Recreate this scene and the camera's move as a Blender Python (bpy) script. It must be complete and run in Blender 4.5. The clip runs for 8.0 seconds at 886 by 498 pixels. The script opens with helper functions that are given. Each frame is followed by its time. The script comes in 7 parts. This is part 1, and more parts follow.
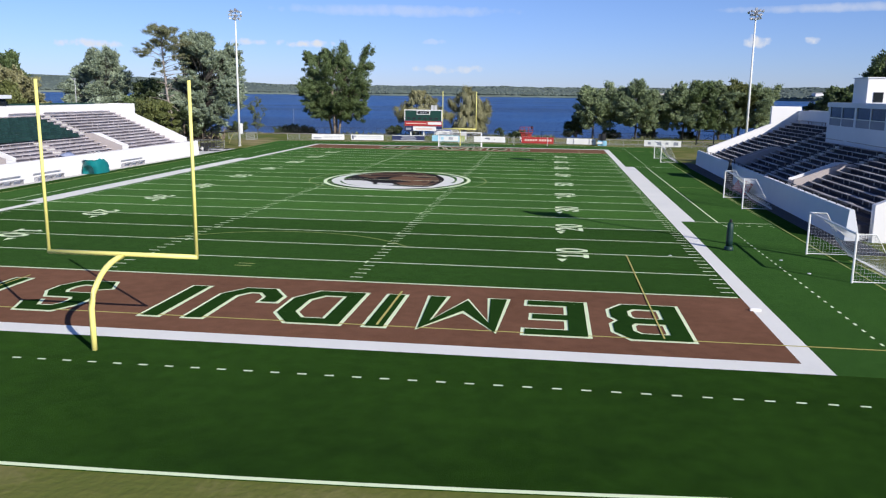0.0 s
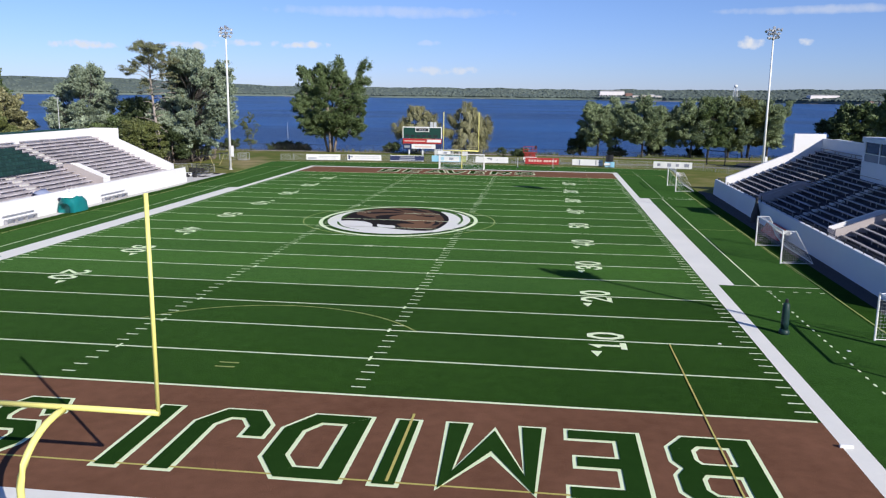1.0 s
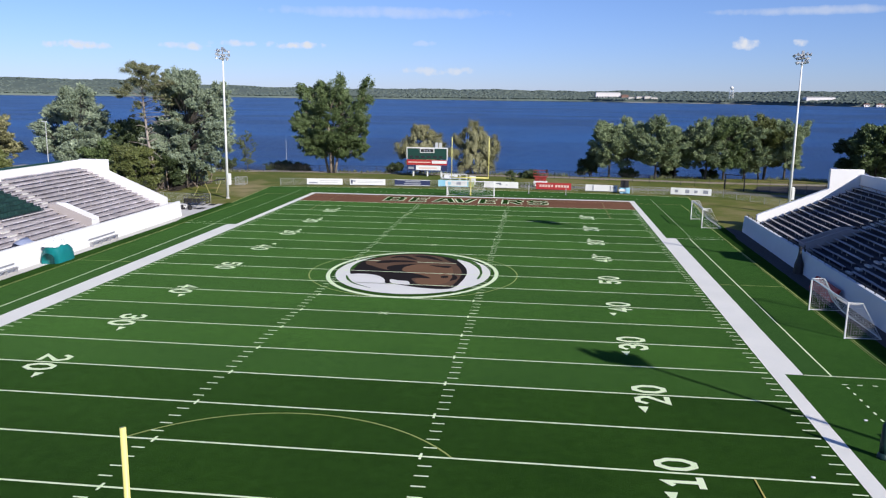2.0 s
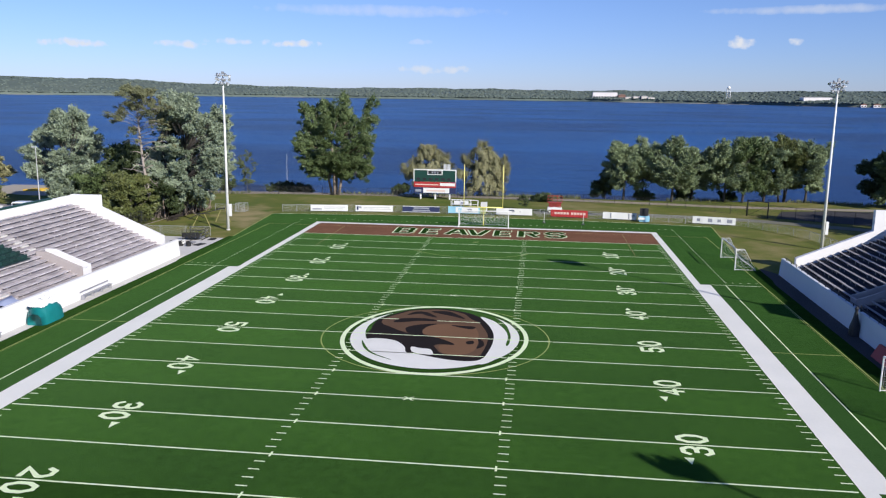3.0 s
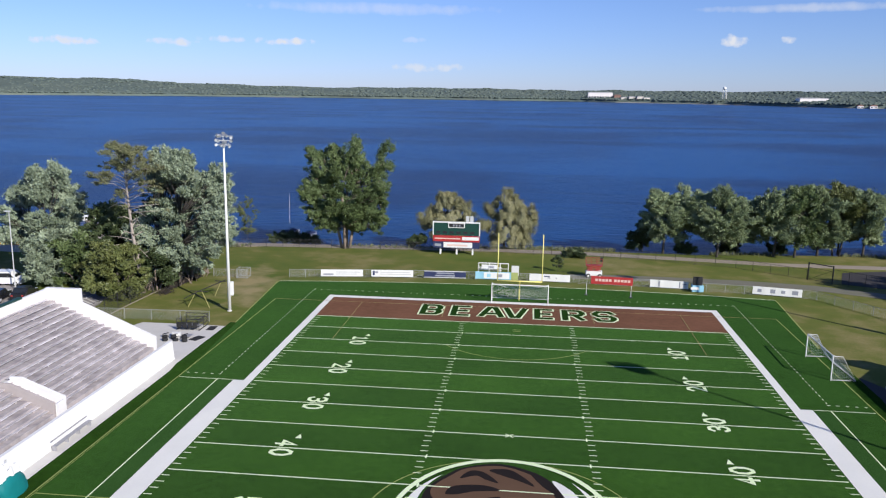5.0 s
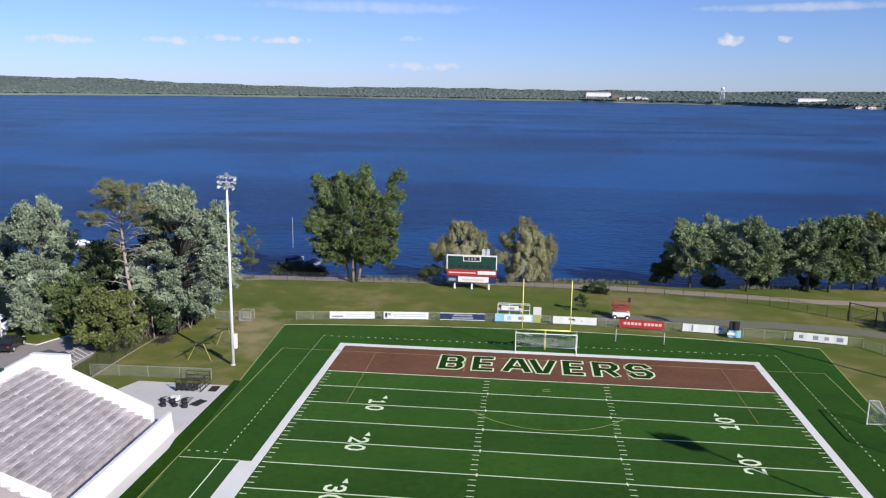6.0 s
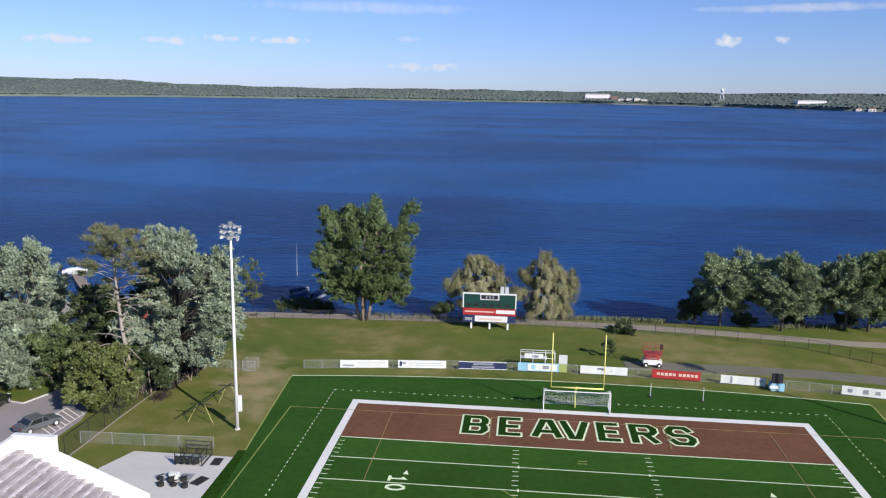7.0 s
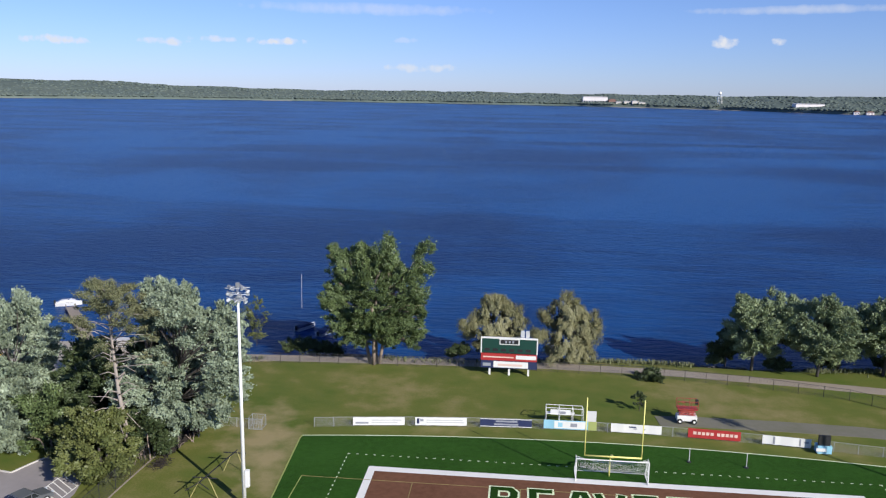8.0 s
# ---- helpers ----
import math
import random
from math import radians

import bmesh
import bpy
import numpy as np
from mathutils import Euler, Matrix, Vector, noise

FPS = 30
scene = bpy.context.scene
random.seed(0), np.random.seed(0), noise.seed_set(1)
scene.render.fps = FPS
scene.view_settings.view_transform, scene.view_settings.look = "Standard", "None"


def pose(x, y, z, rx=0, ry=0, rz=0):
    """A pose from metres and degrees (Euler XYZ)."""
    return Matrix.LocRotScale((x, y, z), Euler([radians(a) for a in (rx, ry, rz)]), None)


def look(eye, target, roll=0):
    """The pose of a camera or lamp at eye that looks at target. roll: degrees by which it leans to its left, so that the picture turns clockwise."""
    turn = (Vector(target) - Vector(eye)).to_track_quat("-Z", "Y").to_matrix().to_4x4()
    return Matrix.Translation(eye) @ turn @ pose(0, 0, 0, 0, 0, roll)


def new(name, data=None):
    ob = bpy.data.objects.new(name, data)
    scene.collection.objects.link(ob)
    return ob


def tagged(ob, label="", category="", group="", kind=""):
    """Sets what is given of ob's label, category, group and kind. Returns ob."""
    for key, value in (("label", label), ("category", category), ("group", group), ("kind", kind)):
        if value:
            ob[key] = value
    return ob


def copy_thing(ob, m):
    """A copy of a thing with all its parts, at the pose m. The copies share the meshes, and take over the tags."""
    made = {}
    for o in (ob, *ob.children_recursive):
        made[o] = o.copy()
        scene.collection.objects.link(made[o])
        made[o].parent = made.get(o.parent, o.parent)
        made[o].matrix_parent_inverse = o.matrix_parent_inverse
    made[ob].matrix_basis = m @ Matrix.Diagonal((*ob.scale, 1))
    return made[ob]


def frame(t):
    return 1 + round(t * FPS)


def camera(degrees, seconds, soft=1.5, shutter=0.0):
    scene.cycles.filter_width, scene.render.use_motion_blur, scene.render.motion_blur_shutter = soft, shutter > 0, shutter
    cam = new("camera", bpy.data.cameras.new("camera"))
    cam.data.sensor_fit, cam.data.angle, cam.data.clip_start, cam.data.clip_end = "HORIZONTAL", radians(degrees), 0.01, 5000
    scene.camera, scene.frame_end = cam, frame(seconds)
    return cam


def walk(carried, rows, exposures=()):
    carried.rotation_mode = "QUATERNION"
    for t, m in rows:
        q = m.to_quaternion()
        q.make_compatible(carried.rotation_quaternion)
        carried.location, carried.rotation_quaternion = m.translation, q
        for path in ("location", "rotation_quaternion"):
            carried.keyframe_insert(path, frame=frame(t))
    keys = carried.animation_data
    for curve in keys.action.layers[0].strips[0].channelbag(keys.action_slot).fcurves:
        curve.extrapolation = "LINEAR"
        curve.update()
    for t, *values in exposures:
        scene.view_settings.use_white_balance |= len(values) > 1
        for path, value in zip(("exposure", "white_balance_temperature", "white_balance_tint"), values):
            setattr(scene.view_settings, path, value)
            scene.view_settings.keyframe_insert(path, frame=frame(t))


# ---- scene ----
cam = camera(57.5, 8.0, soft=1.2)
PATH = [
    (0, (15.644, -36.849, 8.91), (15.388, -34.902, 8.532), 0.7),
    (0.5, (14.757, -33.429, 10.237), (14.508, -31.481, 9.858), 0.75),
    (1, (13.747, -30.143, 11.923), (13.503, -28.194, 11.548), 0.7),
    (1.5, (12.467, -26.919, 13.721), (12.227, -24.969, 13.348), 0.7),
    (1.7, (11.770, -25.390, 14.385), (11.533, -23.439, 14.012), 0.71),
    (2.8, (8.454, -18.329, 18.588), (8.229, -16.378, 18.211), 0.79),
    (3, (7.655, -16.682, 19.298), (7.432, -14.731, 18.921), 0.8),
    (3.5, (6.055, -12.927, 21.151), (5.834, -10.975, 20.773), 0.8),
    (4, (4.256, -9.239, 22.994), (4.041, -7.286, 22.618), 0.8),
    (4.5, (2.558, -5.368, 25.005), (2.346, -3.416, 24.626), 0.8),
    (4.7, (1.901, -3.718, 25.759), (1.691, -1.766, 25.379), 0.81),
    (5.8, (-2.018, 5.325, 30.066), (-2.220, 7.277, 29.682), 0.84),
    (6, (-2.854, 7.017, 30.94), (-3.054, 8.97, 30.556), 0.85),
    (6.5, (-4.718, 11.21, 32.88), (-4.915, 13.163, 32.497), 0.9),
    (7, (-6.475, 15.346, 34.856), (-6.67, 17.299, 34.473), 0.9),
    (7.5, (-8.211, 19.335, 37.022), (-8.404, 21.288, 36.638), 0.9),
    (8, (-10.166, 22.915, 39.036), (-10.353, 24.87, 38.656), 1.0),
]
walk(cam, [(t, look(eye, target, roll)) for t, eye, target, roll in PATH], ((0, 0.31, 6340, 10), (8, 0.33, 6340, 10)))

# ---- light: low afternoon sun from behind the near right corner, clear sky ----
SUN_ELEV, SUN_AZ = radians(27.7), radians(133.6)
sun = new("sun", bpy.data.lights.new("sun", "SUN"))
sun.data.energy, sun.data.angle, sun.data.color = 4.8, radians(0.5), (1.0, 0.935, 0.84)
sun_dir = Vector((math.sin(SUN_AZ) * math.cos(SUN_ELEV), math.cos(SUN_AZ) * math.cos(SUN_ELEV), math.sin(SUN_ELEV)))
sun.matrix_world = look(sun_dir * 100, (0, 0, 0))

world = bpy.data.worlds.new("sky")
scene.world = world
world.use_nodes = True
wn, wl = world.node_tree.nodes, world.node_tree.links
wn.clear()
w_out, w_bg, w_sky = wn.new("ShaderNodeOutputWorld"), wn.new("ShaderNodeBackground"), wn.new("ShaderNodeTexSky")
w_sky.sky_type, w_sky.sun_disc = "NISHITA", False
w_sky.sun_elevation, w_sky.sun_rotation = SUN_ELEV, SUN_AZ
w_sky.altitude, w_sky.air_density, w_sky.dust_density, w_sky.ozone_density = 400, 1.0, 0.15, 3.0
w_bg.inputs["Strength"].default_value = 0.071


def wmath(op, a, b=None, c=None):
    n = wn.new("ShaderNodeMath")
    n.operation = op
    for i, v in enumerate((a, b, c)):
        if v is None:
            continue
        if isinstance(v, (int, float)):
            n.inputs[i].default_value = v
        else:
            wl.new(v, n.inputs[i])
    return n.outputs[0]


w_tex = wn.new("ShaderNodeTexCoord")
w_sep = wn.new("ShaderNodeSeparateXYZ")
wl.new(w_tex.outputs["Generated"], w_sep.inputs[0])
w_az = wmath("MULTIPLY", wmath("ARCTAN2", w_sep.outputs["X"], w_sep.outputs["Y"]), 57.2958)
w_el = wmath("MULTIPLY", wmath("ARCSINE", w_sep.outputs["Z"]), 57.2958)
w_puff = wn.new("ShaderNodeTexNoise")
w_puff.inputs["Scale"].default_value, w_puff.inputs["Detail"].default_value = 75, 7
wl.new(w_tex.outputs["Generated"], w_puff.inputs["Vector"])
# small fair-weather clouds low over the far shore: azimuth, elevation, half width, half height, density
cloud_sum = None
for az, el, hw, hh, dens in ((-16.75, 3.2, 2.2, 0.27, 1.0), (-30.8, 2.85, 1.9, 0.28, 0.85), (-24.1, 2.95, 1.6, 0.27, 0.85), (-21.0, 3.25, 1.8, 0.22, 0.75),
                             (12.95, 3.5, 0.75, 0.42, 1.0), (16.45, 3.55, 0.6, 0.26, 0.85), (-7.2, 1.65, 2.4, 0.3, 0.65), (-11.0, 5.5, 8.5, 0.42, 0.35), (17.5, 5.5, 7.0, 0.3, 0.45),
                             (-8.3, 3.5, 0.8, 0.2, 0.3), (38.0, 4.0, 3.0, 0.8, 0.6), (-45.0, 5.0, 4.0, 0.9, 0.6)):
    dx = wmath("DIVIDE", wmath("SUBTRACT", w_az, az), hw)
    dy = wmath("DIVIDE", wmath("SUBTRACT", w_el, el), hh)
    d2 = wmath("ADD", wmath("MULTIPLY", dx, dx), wmath("MULTIPLY", dy, dy))
    edge = wmath("ADD", wmath("SUBTRACT", 1.0, d2), wmath("MULTIPLY", wmath("SUBTRACT", w_puff.outputs["Fac"], 0.5), 4.6 if hw < 4 else 1.8))
    n = wn.new("ShaderNodeMath")
    n.operation, n.use_clamp = "MULTIPLY", True
    wl.new(edge, n.inputs[0])
    n.inputs[1].default_value = 0.9
    one = wmath("MULTIPLY", n.outputs[0], dens)
    cloud_sum = one if cloud_sum is None else wmath("MAXIMUM", cloud_sum, one)
w_mix = wn.new("ShaderNodeMix")
w_mix.data_type = "RGBA"
wl.new(cloud_sum, w_mix.inputs["Factor"])
w_tint = wn.new("ShaderNodeMix")
w_tint.data_type, w_tint.blend_type = "RGBA", "MULTIPLY"
w_tint.inputs["Factor"].default_value = 1.0
w_low = wn.new("ShaderNodeMapRange")
w_low.inputs["From Min"].default_value, w_low.inputs["From Max"].default_value = 0.0, 9.0
wl.new(w_el, w_low.inputs["Value"])
w_hue = wn.new("ShaderNodeMix")
w_hue.data_type = "RGBA"
w_hue.inputs["A"].default_value, w_hue.inputs["B"].default_value = (0.73, 0.88, 1.54, 1), (0.82, 0.93, 1.38, 1)
wl.new(w_low.outputs[0], w_hue.inputs["Factor"])
wl.new(w_hue.outputs["Result"], w_tint.inputs["B"])
wl.new(w_sky.outputs["Color"], w_tint.inputs["A"])
wl.new(w_tint.outputs["Result"], w_mix.inputs["A"])
w_mix.inputs["B"].default_value = (8.6, 8.8, 9.4, 1)
wl.new(w_mix.outputs["Result"], w_bg.inputs["Color"])
wl.new(w_bg.outputs[0], w_out.inputs[0])


# ---- materials ----
def mat(name, base, alt=None, rough=0.8, metal=0.0, scale=4.0, big=0.15, bump=0.0, bscale=None, spec=0.4, per_object=0.0, island=0.0, translucent=0.0, stretch=(1, 1, 1), sheen=0.0, sheen_tint=(0.45, 1.0, 0.32), grain=0.6):
    """Base colour mixed to alt by two noises, fine and broad, with optional relief and variation by piece."""
    m = bpy.data.materials.new(name)
    m.use_nodes = True
    n, l = m.node_tree.nodes, m.node_tree.links
    b = n["Principled BSDF"]
    alt = alt or tuple(c * 0.75 for c in base)
    b.inputs["Roughness"].default_value, b.inputs["Metallic"].default_value = rough, metal
    b.inputs["Specular IOR Level"].default_value = spec
    b.inputs["Sheen Weight"].default_value, b.inputs["Sheen Roughness"].default_value = sheen, 0.5
    b.inputs["Sheen Tint"].default_value = (*sheen_tint, 1)
    tc, mp = n.new("ShaderNodeTexCoord"), n.new("ShaderNodeMapping")
    mp.inputs["Scale"].default_value = stretch
    geo = n.new("ShaderNodeNewGeometry")
    l.new(geo.outputs["Position"], mp.inputs["Vector"])
    f1, f2 = n.new("ShaderNodeTexNoise"), n.new("ShaderNodeTexNoise")
    for f, s in ((f1, scale), (f2, big)):
        f.inputs["Scale"].default_value, f.inputs["Detail"].default_value = s, 4
        l.new(mp.outputs[0], f.inputs["Vector"])
    add = n.new("ShaderNodeMath")
    add.operation = "MULTIPLY_ADD"
    l.new(f1.outputs["Fac"], add.inputs[0])
    add.inputs[1].default_value = grain
    half = n.new("ShaderNodeMath")
    half.operation = "MULTIPLY_ADD"
    l.new(f2.outputs["Fac"], half.inputs[0])
    half.inputs[1].default_value, half.inputs[2].default_value = 1.4, -0.2 - grain / 2
    l.new(half.outputs[0], add.inputs[2])
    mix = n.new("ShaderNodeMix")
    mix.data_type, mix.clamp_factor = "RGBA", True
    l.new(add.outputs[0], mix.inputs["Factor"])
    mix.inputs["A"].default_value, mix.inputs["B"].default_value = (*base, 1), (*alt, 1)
    col = mix.outputs["Result"]
    if per_object or island:
        hsv = n.new("ShaderNodeHueSaturation")
        src = n.new("ShaderNodeObjectInfo").outputs["Random"] if per_object else geo.outputs["Random Per Island"]
        rng = n.new("ShaderNodeMapRange")
        amount = per_object or island
        rng.inputs["To Min"].default_value, rng.inputs["To Max"].default_value = 1 - amount, 1 + amount
        l.new(src, rng.inputs["Value"])
        l.new(rng.outputs[0], hsv.inputs["Value"])
        l.new(col, hsv.inputs["Color"])
        col = hsv.outputs["Color"]
    l.new(col, b.inputs["Base Color"])
    if bump:
        bn, f3 = n.new("ShaderNodeBump"), n.new("ShaderNodeTexNoise")
        f3.inputs["Scale"].default_value, f3.inputs["Detail"].default_value = bscale or scale * 3, 3
        l.new(mp.outputs[0], f3.inputs["Vector"])
        bn.inputs["Strength"].default_value, bn.inputs["Distance"].default_value = bump, 0.05
        l.new(f3.outputs["Fac"], bn.inputs["Height"])
        l.new(bn.outputs[0], b.inputs["Normal"])
    if translucent:
        tr, ms = n.new("ShaderNodeBsdfTranslucent"), n.new("ShaderNodeMixShader")
        l.new(col, tr.inputs["Color"])
        ms.inputs[0].default_value = translucent
        l.new(b.outputs[0], ms.inputs[1])
        l.new(tr.outputs[0], ms.inputs[2])
        l.new(ms.outputs[0], n["Material Output"].inputs[0])
    return m


def lawn_material():
    """Mown grass: green, olive and straw patches at several scales."""
    m = bpy.data.materials.new("lawn")
    m.use_nodes = True
    n, l = m.node_tree.nodes, m.node_tree.links
    b = n["Principled BSDF"]
    b.inputs["Roughness"].default_value, b.inputs["Specular IOR Level"].default_value = 0.95, 0.08
    geo = n.new("ShaderNodeNewGeometry")
    facs = []
    for scale, detail in ((0.045, 3), (0.30, 6), (4.0, 5)):
        t = n.new("ShaderNodeTexNoise")
        t.inputs["Scale"].default_value, t.inputs["Detail"].default_value = scale, detail
        l.new(geo.outputs["Position"], t.inputs["Vector"])
        facs.append(t.outputs["Fac"])
    add = n.new("ShaderNodeMath")
    add.operation = "MULTIPLY_ADD"
    l.new(facs[0], add.inputs[0])
    add.inputs[1].default_value = 0.55
    add2 = n.new("ShaderNodeMath")
    add2.operation = "MULTIPLY_ADD"
    l.new(facs[1], add2.inputs[0])
    add2.inputs[1].default_value = 0.36
    add3 = n.new("ShaderNodeMath")
    add3.operation = "MULTIPLY"
    l.new(facs[2], add3.inputs[0])
    add3.inputs[1].default_value = 0.12
    l.new(add3.outputs[0], add2.inputs[2])
    l.new(add2.outputs[0], add.inputs[2])
    ramp = n.new("ShaderNodeValToRGB")
    ramp.color_ramp.elements[0].position, ramp.color_ramp.elements[0].color = 0.37, (0.080, 0.120, 0.022, 1)
    ramp.color_ramp.elements[1].position, ramp.color_ramp.elements[1].color = 0.68, (0.255, 0.212, 0.095, 1)
    e = ramp.color_ramp.elements.new(0.52)
    e.color = (0.128, 0.142, 0.034, 1)
    l.new(add.outputs[0], ramp.inputs["Fac"])
    place = n.new("ShaderNodeMapping")
    place.vector_type = "TEXTURE"
    place.inputs["Location"].default_value, place.inputs["Rotation"].default_value = (-38.2, 106.0, 0), (0, 0, radians(16))
    place.inputs["Scale"].default_value = (6.5, 19.0, 8.0)
    l.new(geo.outputs["Position"], place.inputs["Vector"])
    worn = n.new("ShaderNodeTexGradient")
    worn.gradient_type = "SPHERICAL"
    l.new(place.outputs[0], worn.inputs["Vector"])
    wear = n.new("ShaderNodeMath")
    wear.operation, wear.use_clamp = "MULTIPLY_ADD", True
    l.new(worn.outputs["Fac"], wear.inputs[0])
    wear.inputs[1].default_value = 1.5
    off = n.new("ShaderNodeMath")
    off.operation = "MULTIPLY_ADD"
    l.new(facs[1], off.inputs[0])
    off.inputs[1].default_value, off.inputs[2].default_value = 2.4, -1.55
    l.new(off.outputs[0], wear.inputs[2])
    gate = n.new("ShaderNodeMath")
    gate.operation, gate.use_clamp = "MULTIPLY", True
    l.new(wear.outputs[0], gate.inputs[0])
    soft = n.new("ShaderNodeMath")
    soft.operation, soft.use_clamp = "MULTIPLY", True
    l.new(worn.outputs["Fac"], soft.inputs[0])
    soft.inputs[1].default_value = 3.0
    l.new(soft.outputs[0], gate.inputs[1])
    dirt = n.new("ShaderNodeMix")
    dirt.data_type = "RGBA"
    dirt.inputs["B"].default_value = (0.290, 0.240, 0.120, 1)
    l.new(gate.outputs[0], dirt.inputs["Factor"])
    l.new(ramp.outputs["Color"], dirt.inputs["A"])
    l.new(dirt.outputs["Result"], b.inputs["Base Color"])
    bp = n.new("ShaderNodeBump")
    bp.inputs["Strength"].default_value, bp.inputs["Distance"].default_value = 0.6, 0.06
    l.new(facs[2], bp.inputs["Height"])
    l.new(bp.outputs[0], b.inputs["Normal"])
    return m


# Darker turf copy: dimming of the near view and wall shade put into the colour.
M_turf_end = mat("turf_dimmed", (0.0195, 0.054, 0.0050), (0.0066, 0.0205, 0.0020), 0.9, scale=1.3, big=0.14, bump=0.5, bscale=60, spec=0.0, sheen=0.040, grain=1.3)
M_turf = mat("turf", (0.0225, 0.066, 0.0078), (0.0105, 0.034, 0.0040), 0.9, scale=1.4, big=0.16, bump=0.5, bscale=60, spec=0.0, sheen=0.085, grain=1.3)
M_turf_a = mat("turf_light", (0.0310, 0.083, 0.0086), (0.0136, 0.039, 0.0043), 0.9, scale=1.5, big=0.12, bump=0.5, bscale=60, spec=0.0, sheen=0.110, grain=1.3)
M_turf_b = mat("turf_dark", (0.0232, 0.062, 0.0068), (0.0095, 0.029, 0.0035), 0.9, scale=1.5, big=0.12, bump=0.5, bscale=60, spec=0.0, sheen=0.110, grain=1.3)
# Darkened turf copy; the dimmer look from steeper angles is put into its colour.
M_turf_c = mat("turf_darkened", (0.0180, 0.050, 0.0056), (0.0070, 0.023, 0.0026), 0.9, scale=1.5, big=0.09, bump=0.5, bscale=60, spec=0.0, sheen=0.060, grain=1.3)
M_apron = mat("turf_apron", (0.024, 0.062, 0.0130), (0.014, 0.042, 0.0080), 0.9, scale=1.5, big=0.15, bump=0.5, bscale=60, spec=0.0, sheen=0.085)
M_brown = mat("turf_brown", (0.184, 0.088, 0.054), (0.114, 0.053, 0.031), 0.9, scale=1.6, big=0.2, bump=0.5, bscale=60, spec=0.0, sheen=0.045, sheen_tint=(1.0, 0.62, 0.45), grain=1.1)
M_white_turf = mat("turf_white", (0.82, 0.80, 0.74), (0.71, 0.70, 0.65), 0.8, scale=5, big=0.3, bump=0.3, bscale=60)
M_line = mat("line_white", (0.82, 0.90, 0.60), (0.66, 0.78, 0.47), 0.8, scale=3, big=0.4)
M_line_y = mat("line_yellow", (0.54, 0.47, 0.13), (0.40, 0.36, 0.09), 0.8, scale=3, big=0.4)
M_line_worn = mat("line_worn_yellow", (0.36, 0.29, 0.10), (0.24, 0.19, 0.07), 0.8, scale=3, big=0.4)
M_line_faint = mat("line_faint", (0.34, 0.38, 0.11), (0.22, 0.28, 0.07), 0.8, scale=3, big=0.4)
M_letter_green = mat("turf_letter_green", (0.022, 0.060, 0.012), (0.014, 0.042, 0.008), 0.9, scale=2, big=0.3, bump=0.4, bscale=60, spec=0.0)
M_logo_black = mat("turf_black", (0.016, 0.014, 0.014), (0.024, 0.019, 0.018), 0.9, scale=7, big=0.3, spec=0.03)
M_logo_brown = mat("turf_logo_brown", (0.140, 0.085, 0.055), (0.105, 0.062, 0.040), 0.9, scale=7, big=0.3, spec=0.03)
M_logo_tan = mat("turf_logo_tan", (0.190, 0.108, 0.064), (0.155, 0.086, 0.050), 0.9, scale=7, big=0.3, spec=0.03)
M_grass = lawn_material()
M_conc = mat("concrete", (0.62, 0.60, 0.57), (0.50, 0.48, 0.45), 0.9, scale=1.2, big=0.2, bump=0.2)
M_wall_white = mat("white_wall_paint", (0.79, 0.785, 0.79), (0.70, 0.69, 0.69), 0.75, scale=0.8, big=0.12, bump=0.12, bscale=9)
M_tread = mat("stand_concrete", (0.58, 0.53, 0.54), (0.19, 0.17, 0.18), 0.9, scale=2.6, big=0.8, bump=0.3)
# East terrace concrete: the stand's shade is put into this near-black blue.
M_tread_shade = mat("stand_concrete_shade", (0.036, 0.036, 0.056), (0.024, 0.024, 0.036), 0.85, scale=1.5, big=0.25, bump=0.3)
M_bench = mat("weathered_bench", (0.78, 0.73, 0.74), (0.25, 0.225, 0.235), 0.8, scale=2.4, big=0.9, per_object=0.22, stretch=(1, 0.8, 1))
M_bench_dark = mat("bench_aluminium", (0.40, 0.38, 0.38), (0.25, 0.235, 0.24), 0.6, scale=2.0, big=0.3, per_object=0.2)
M_seat_green = mat("green_seat_plastic", (0.014, 0.045, 0.038), (0.010, 0.032, 0.028), 0.55, scale=4, big=0.5, per_object=0.25)
M_steel = mat("galvanised_steel", (0.62, 0.63, 0.64), (0.48, 0.49, 0.50), 0.5, metal=0.15, scale=2, big=0.3)
M_white_metal = mat("white_painted_metal", (0.80, 0.80, 0.78), (0.70, 0.70, 0.68), 0.45, scale=3, big=0.4)
M_yellow = mat("yellow_paint", (0.86, 0.79, 0.26), (0.78, 0.71, 0.20), 0.45, scale=3, big=0.4)
M_black_metal = mat("black_metal", (0.015, 0.015, 0.018), (0.03, 0.03, 0.032), 0.5, scale=4, big=0.5)
M_rubber = mat("black_rubber", (0.014, 0.014, 0.015), (0.03, 0.03, 0.03), 0.8, scale=6, big=0.6)
M_fence = mat("chain_link_steel", (0.34, 0.35, 0.34), (0.26, 0.27, 0.26), 0.55, metal=0.2, scale=3, big=0.4)
M_net = mat("net_white", (0.66, 0.66, 0.66), (0.55, 0.55, 0.55), 0.8, scale=3, big=0.4)
M_banner = mat("banner_white", (0.78, 0.78, 0.76), (0.68, 0.68, 0.67), 0.55, scale=1.5, big=0.4)
M_navy = mat("banner_navy", (0.02, 0.03, 0.09), (0.03, 0.04, 0.10), 0.55, scale=2, big=0.4)
M_cyan = mat("banner_light_blue", (0.24, 0.50, 0.66), (0.34, 0.58, 0.68), 0.55, scale=2, big=0.4)
M_red = mat("banner_red", (0.42, 0.035, 0.035), (0.33, 0.03, 0.03), 0.55, scale=2, big=0.4)
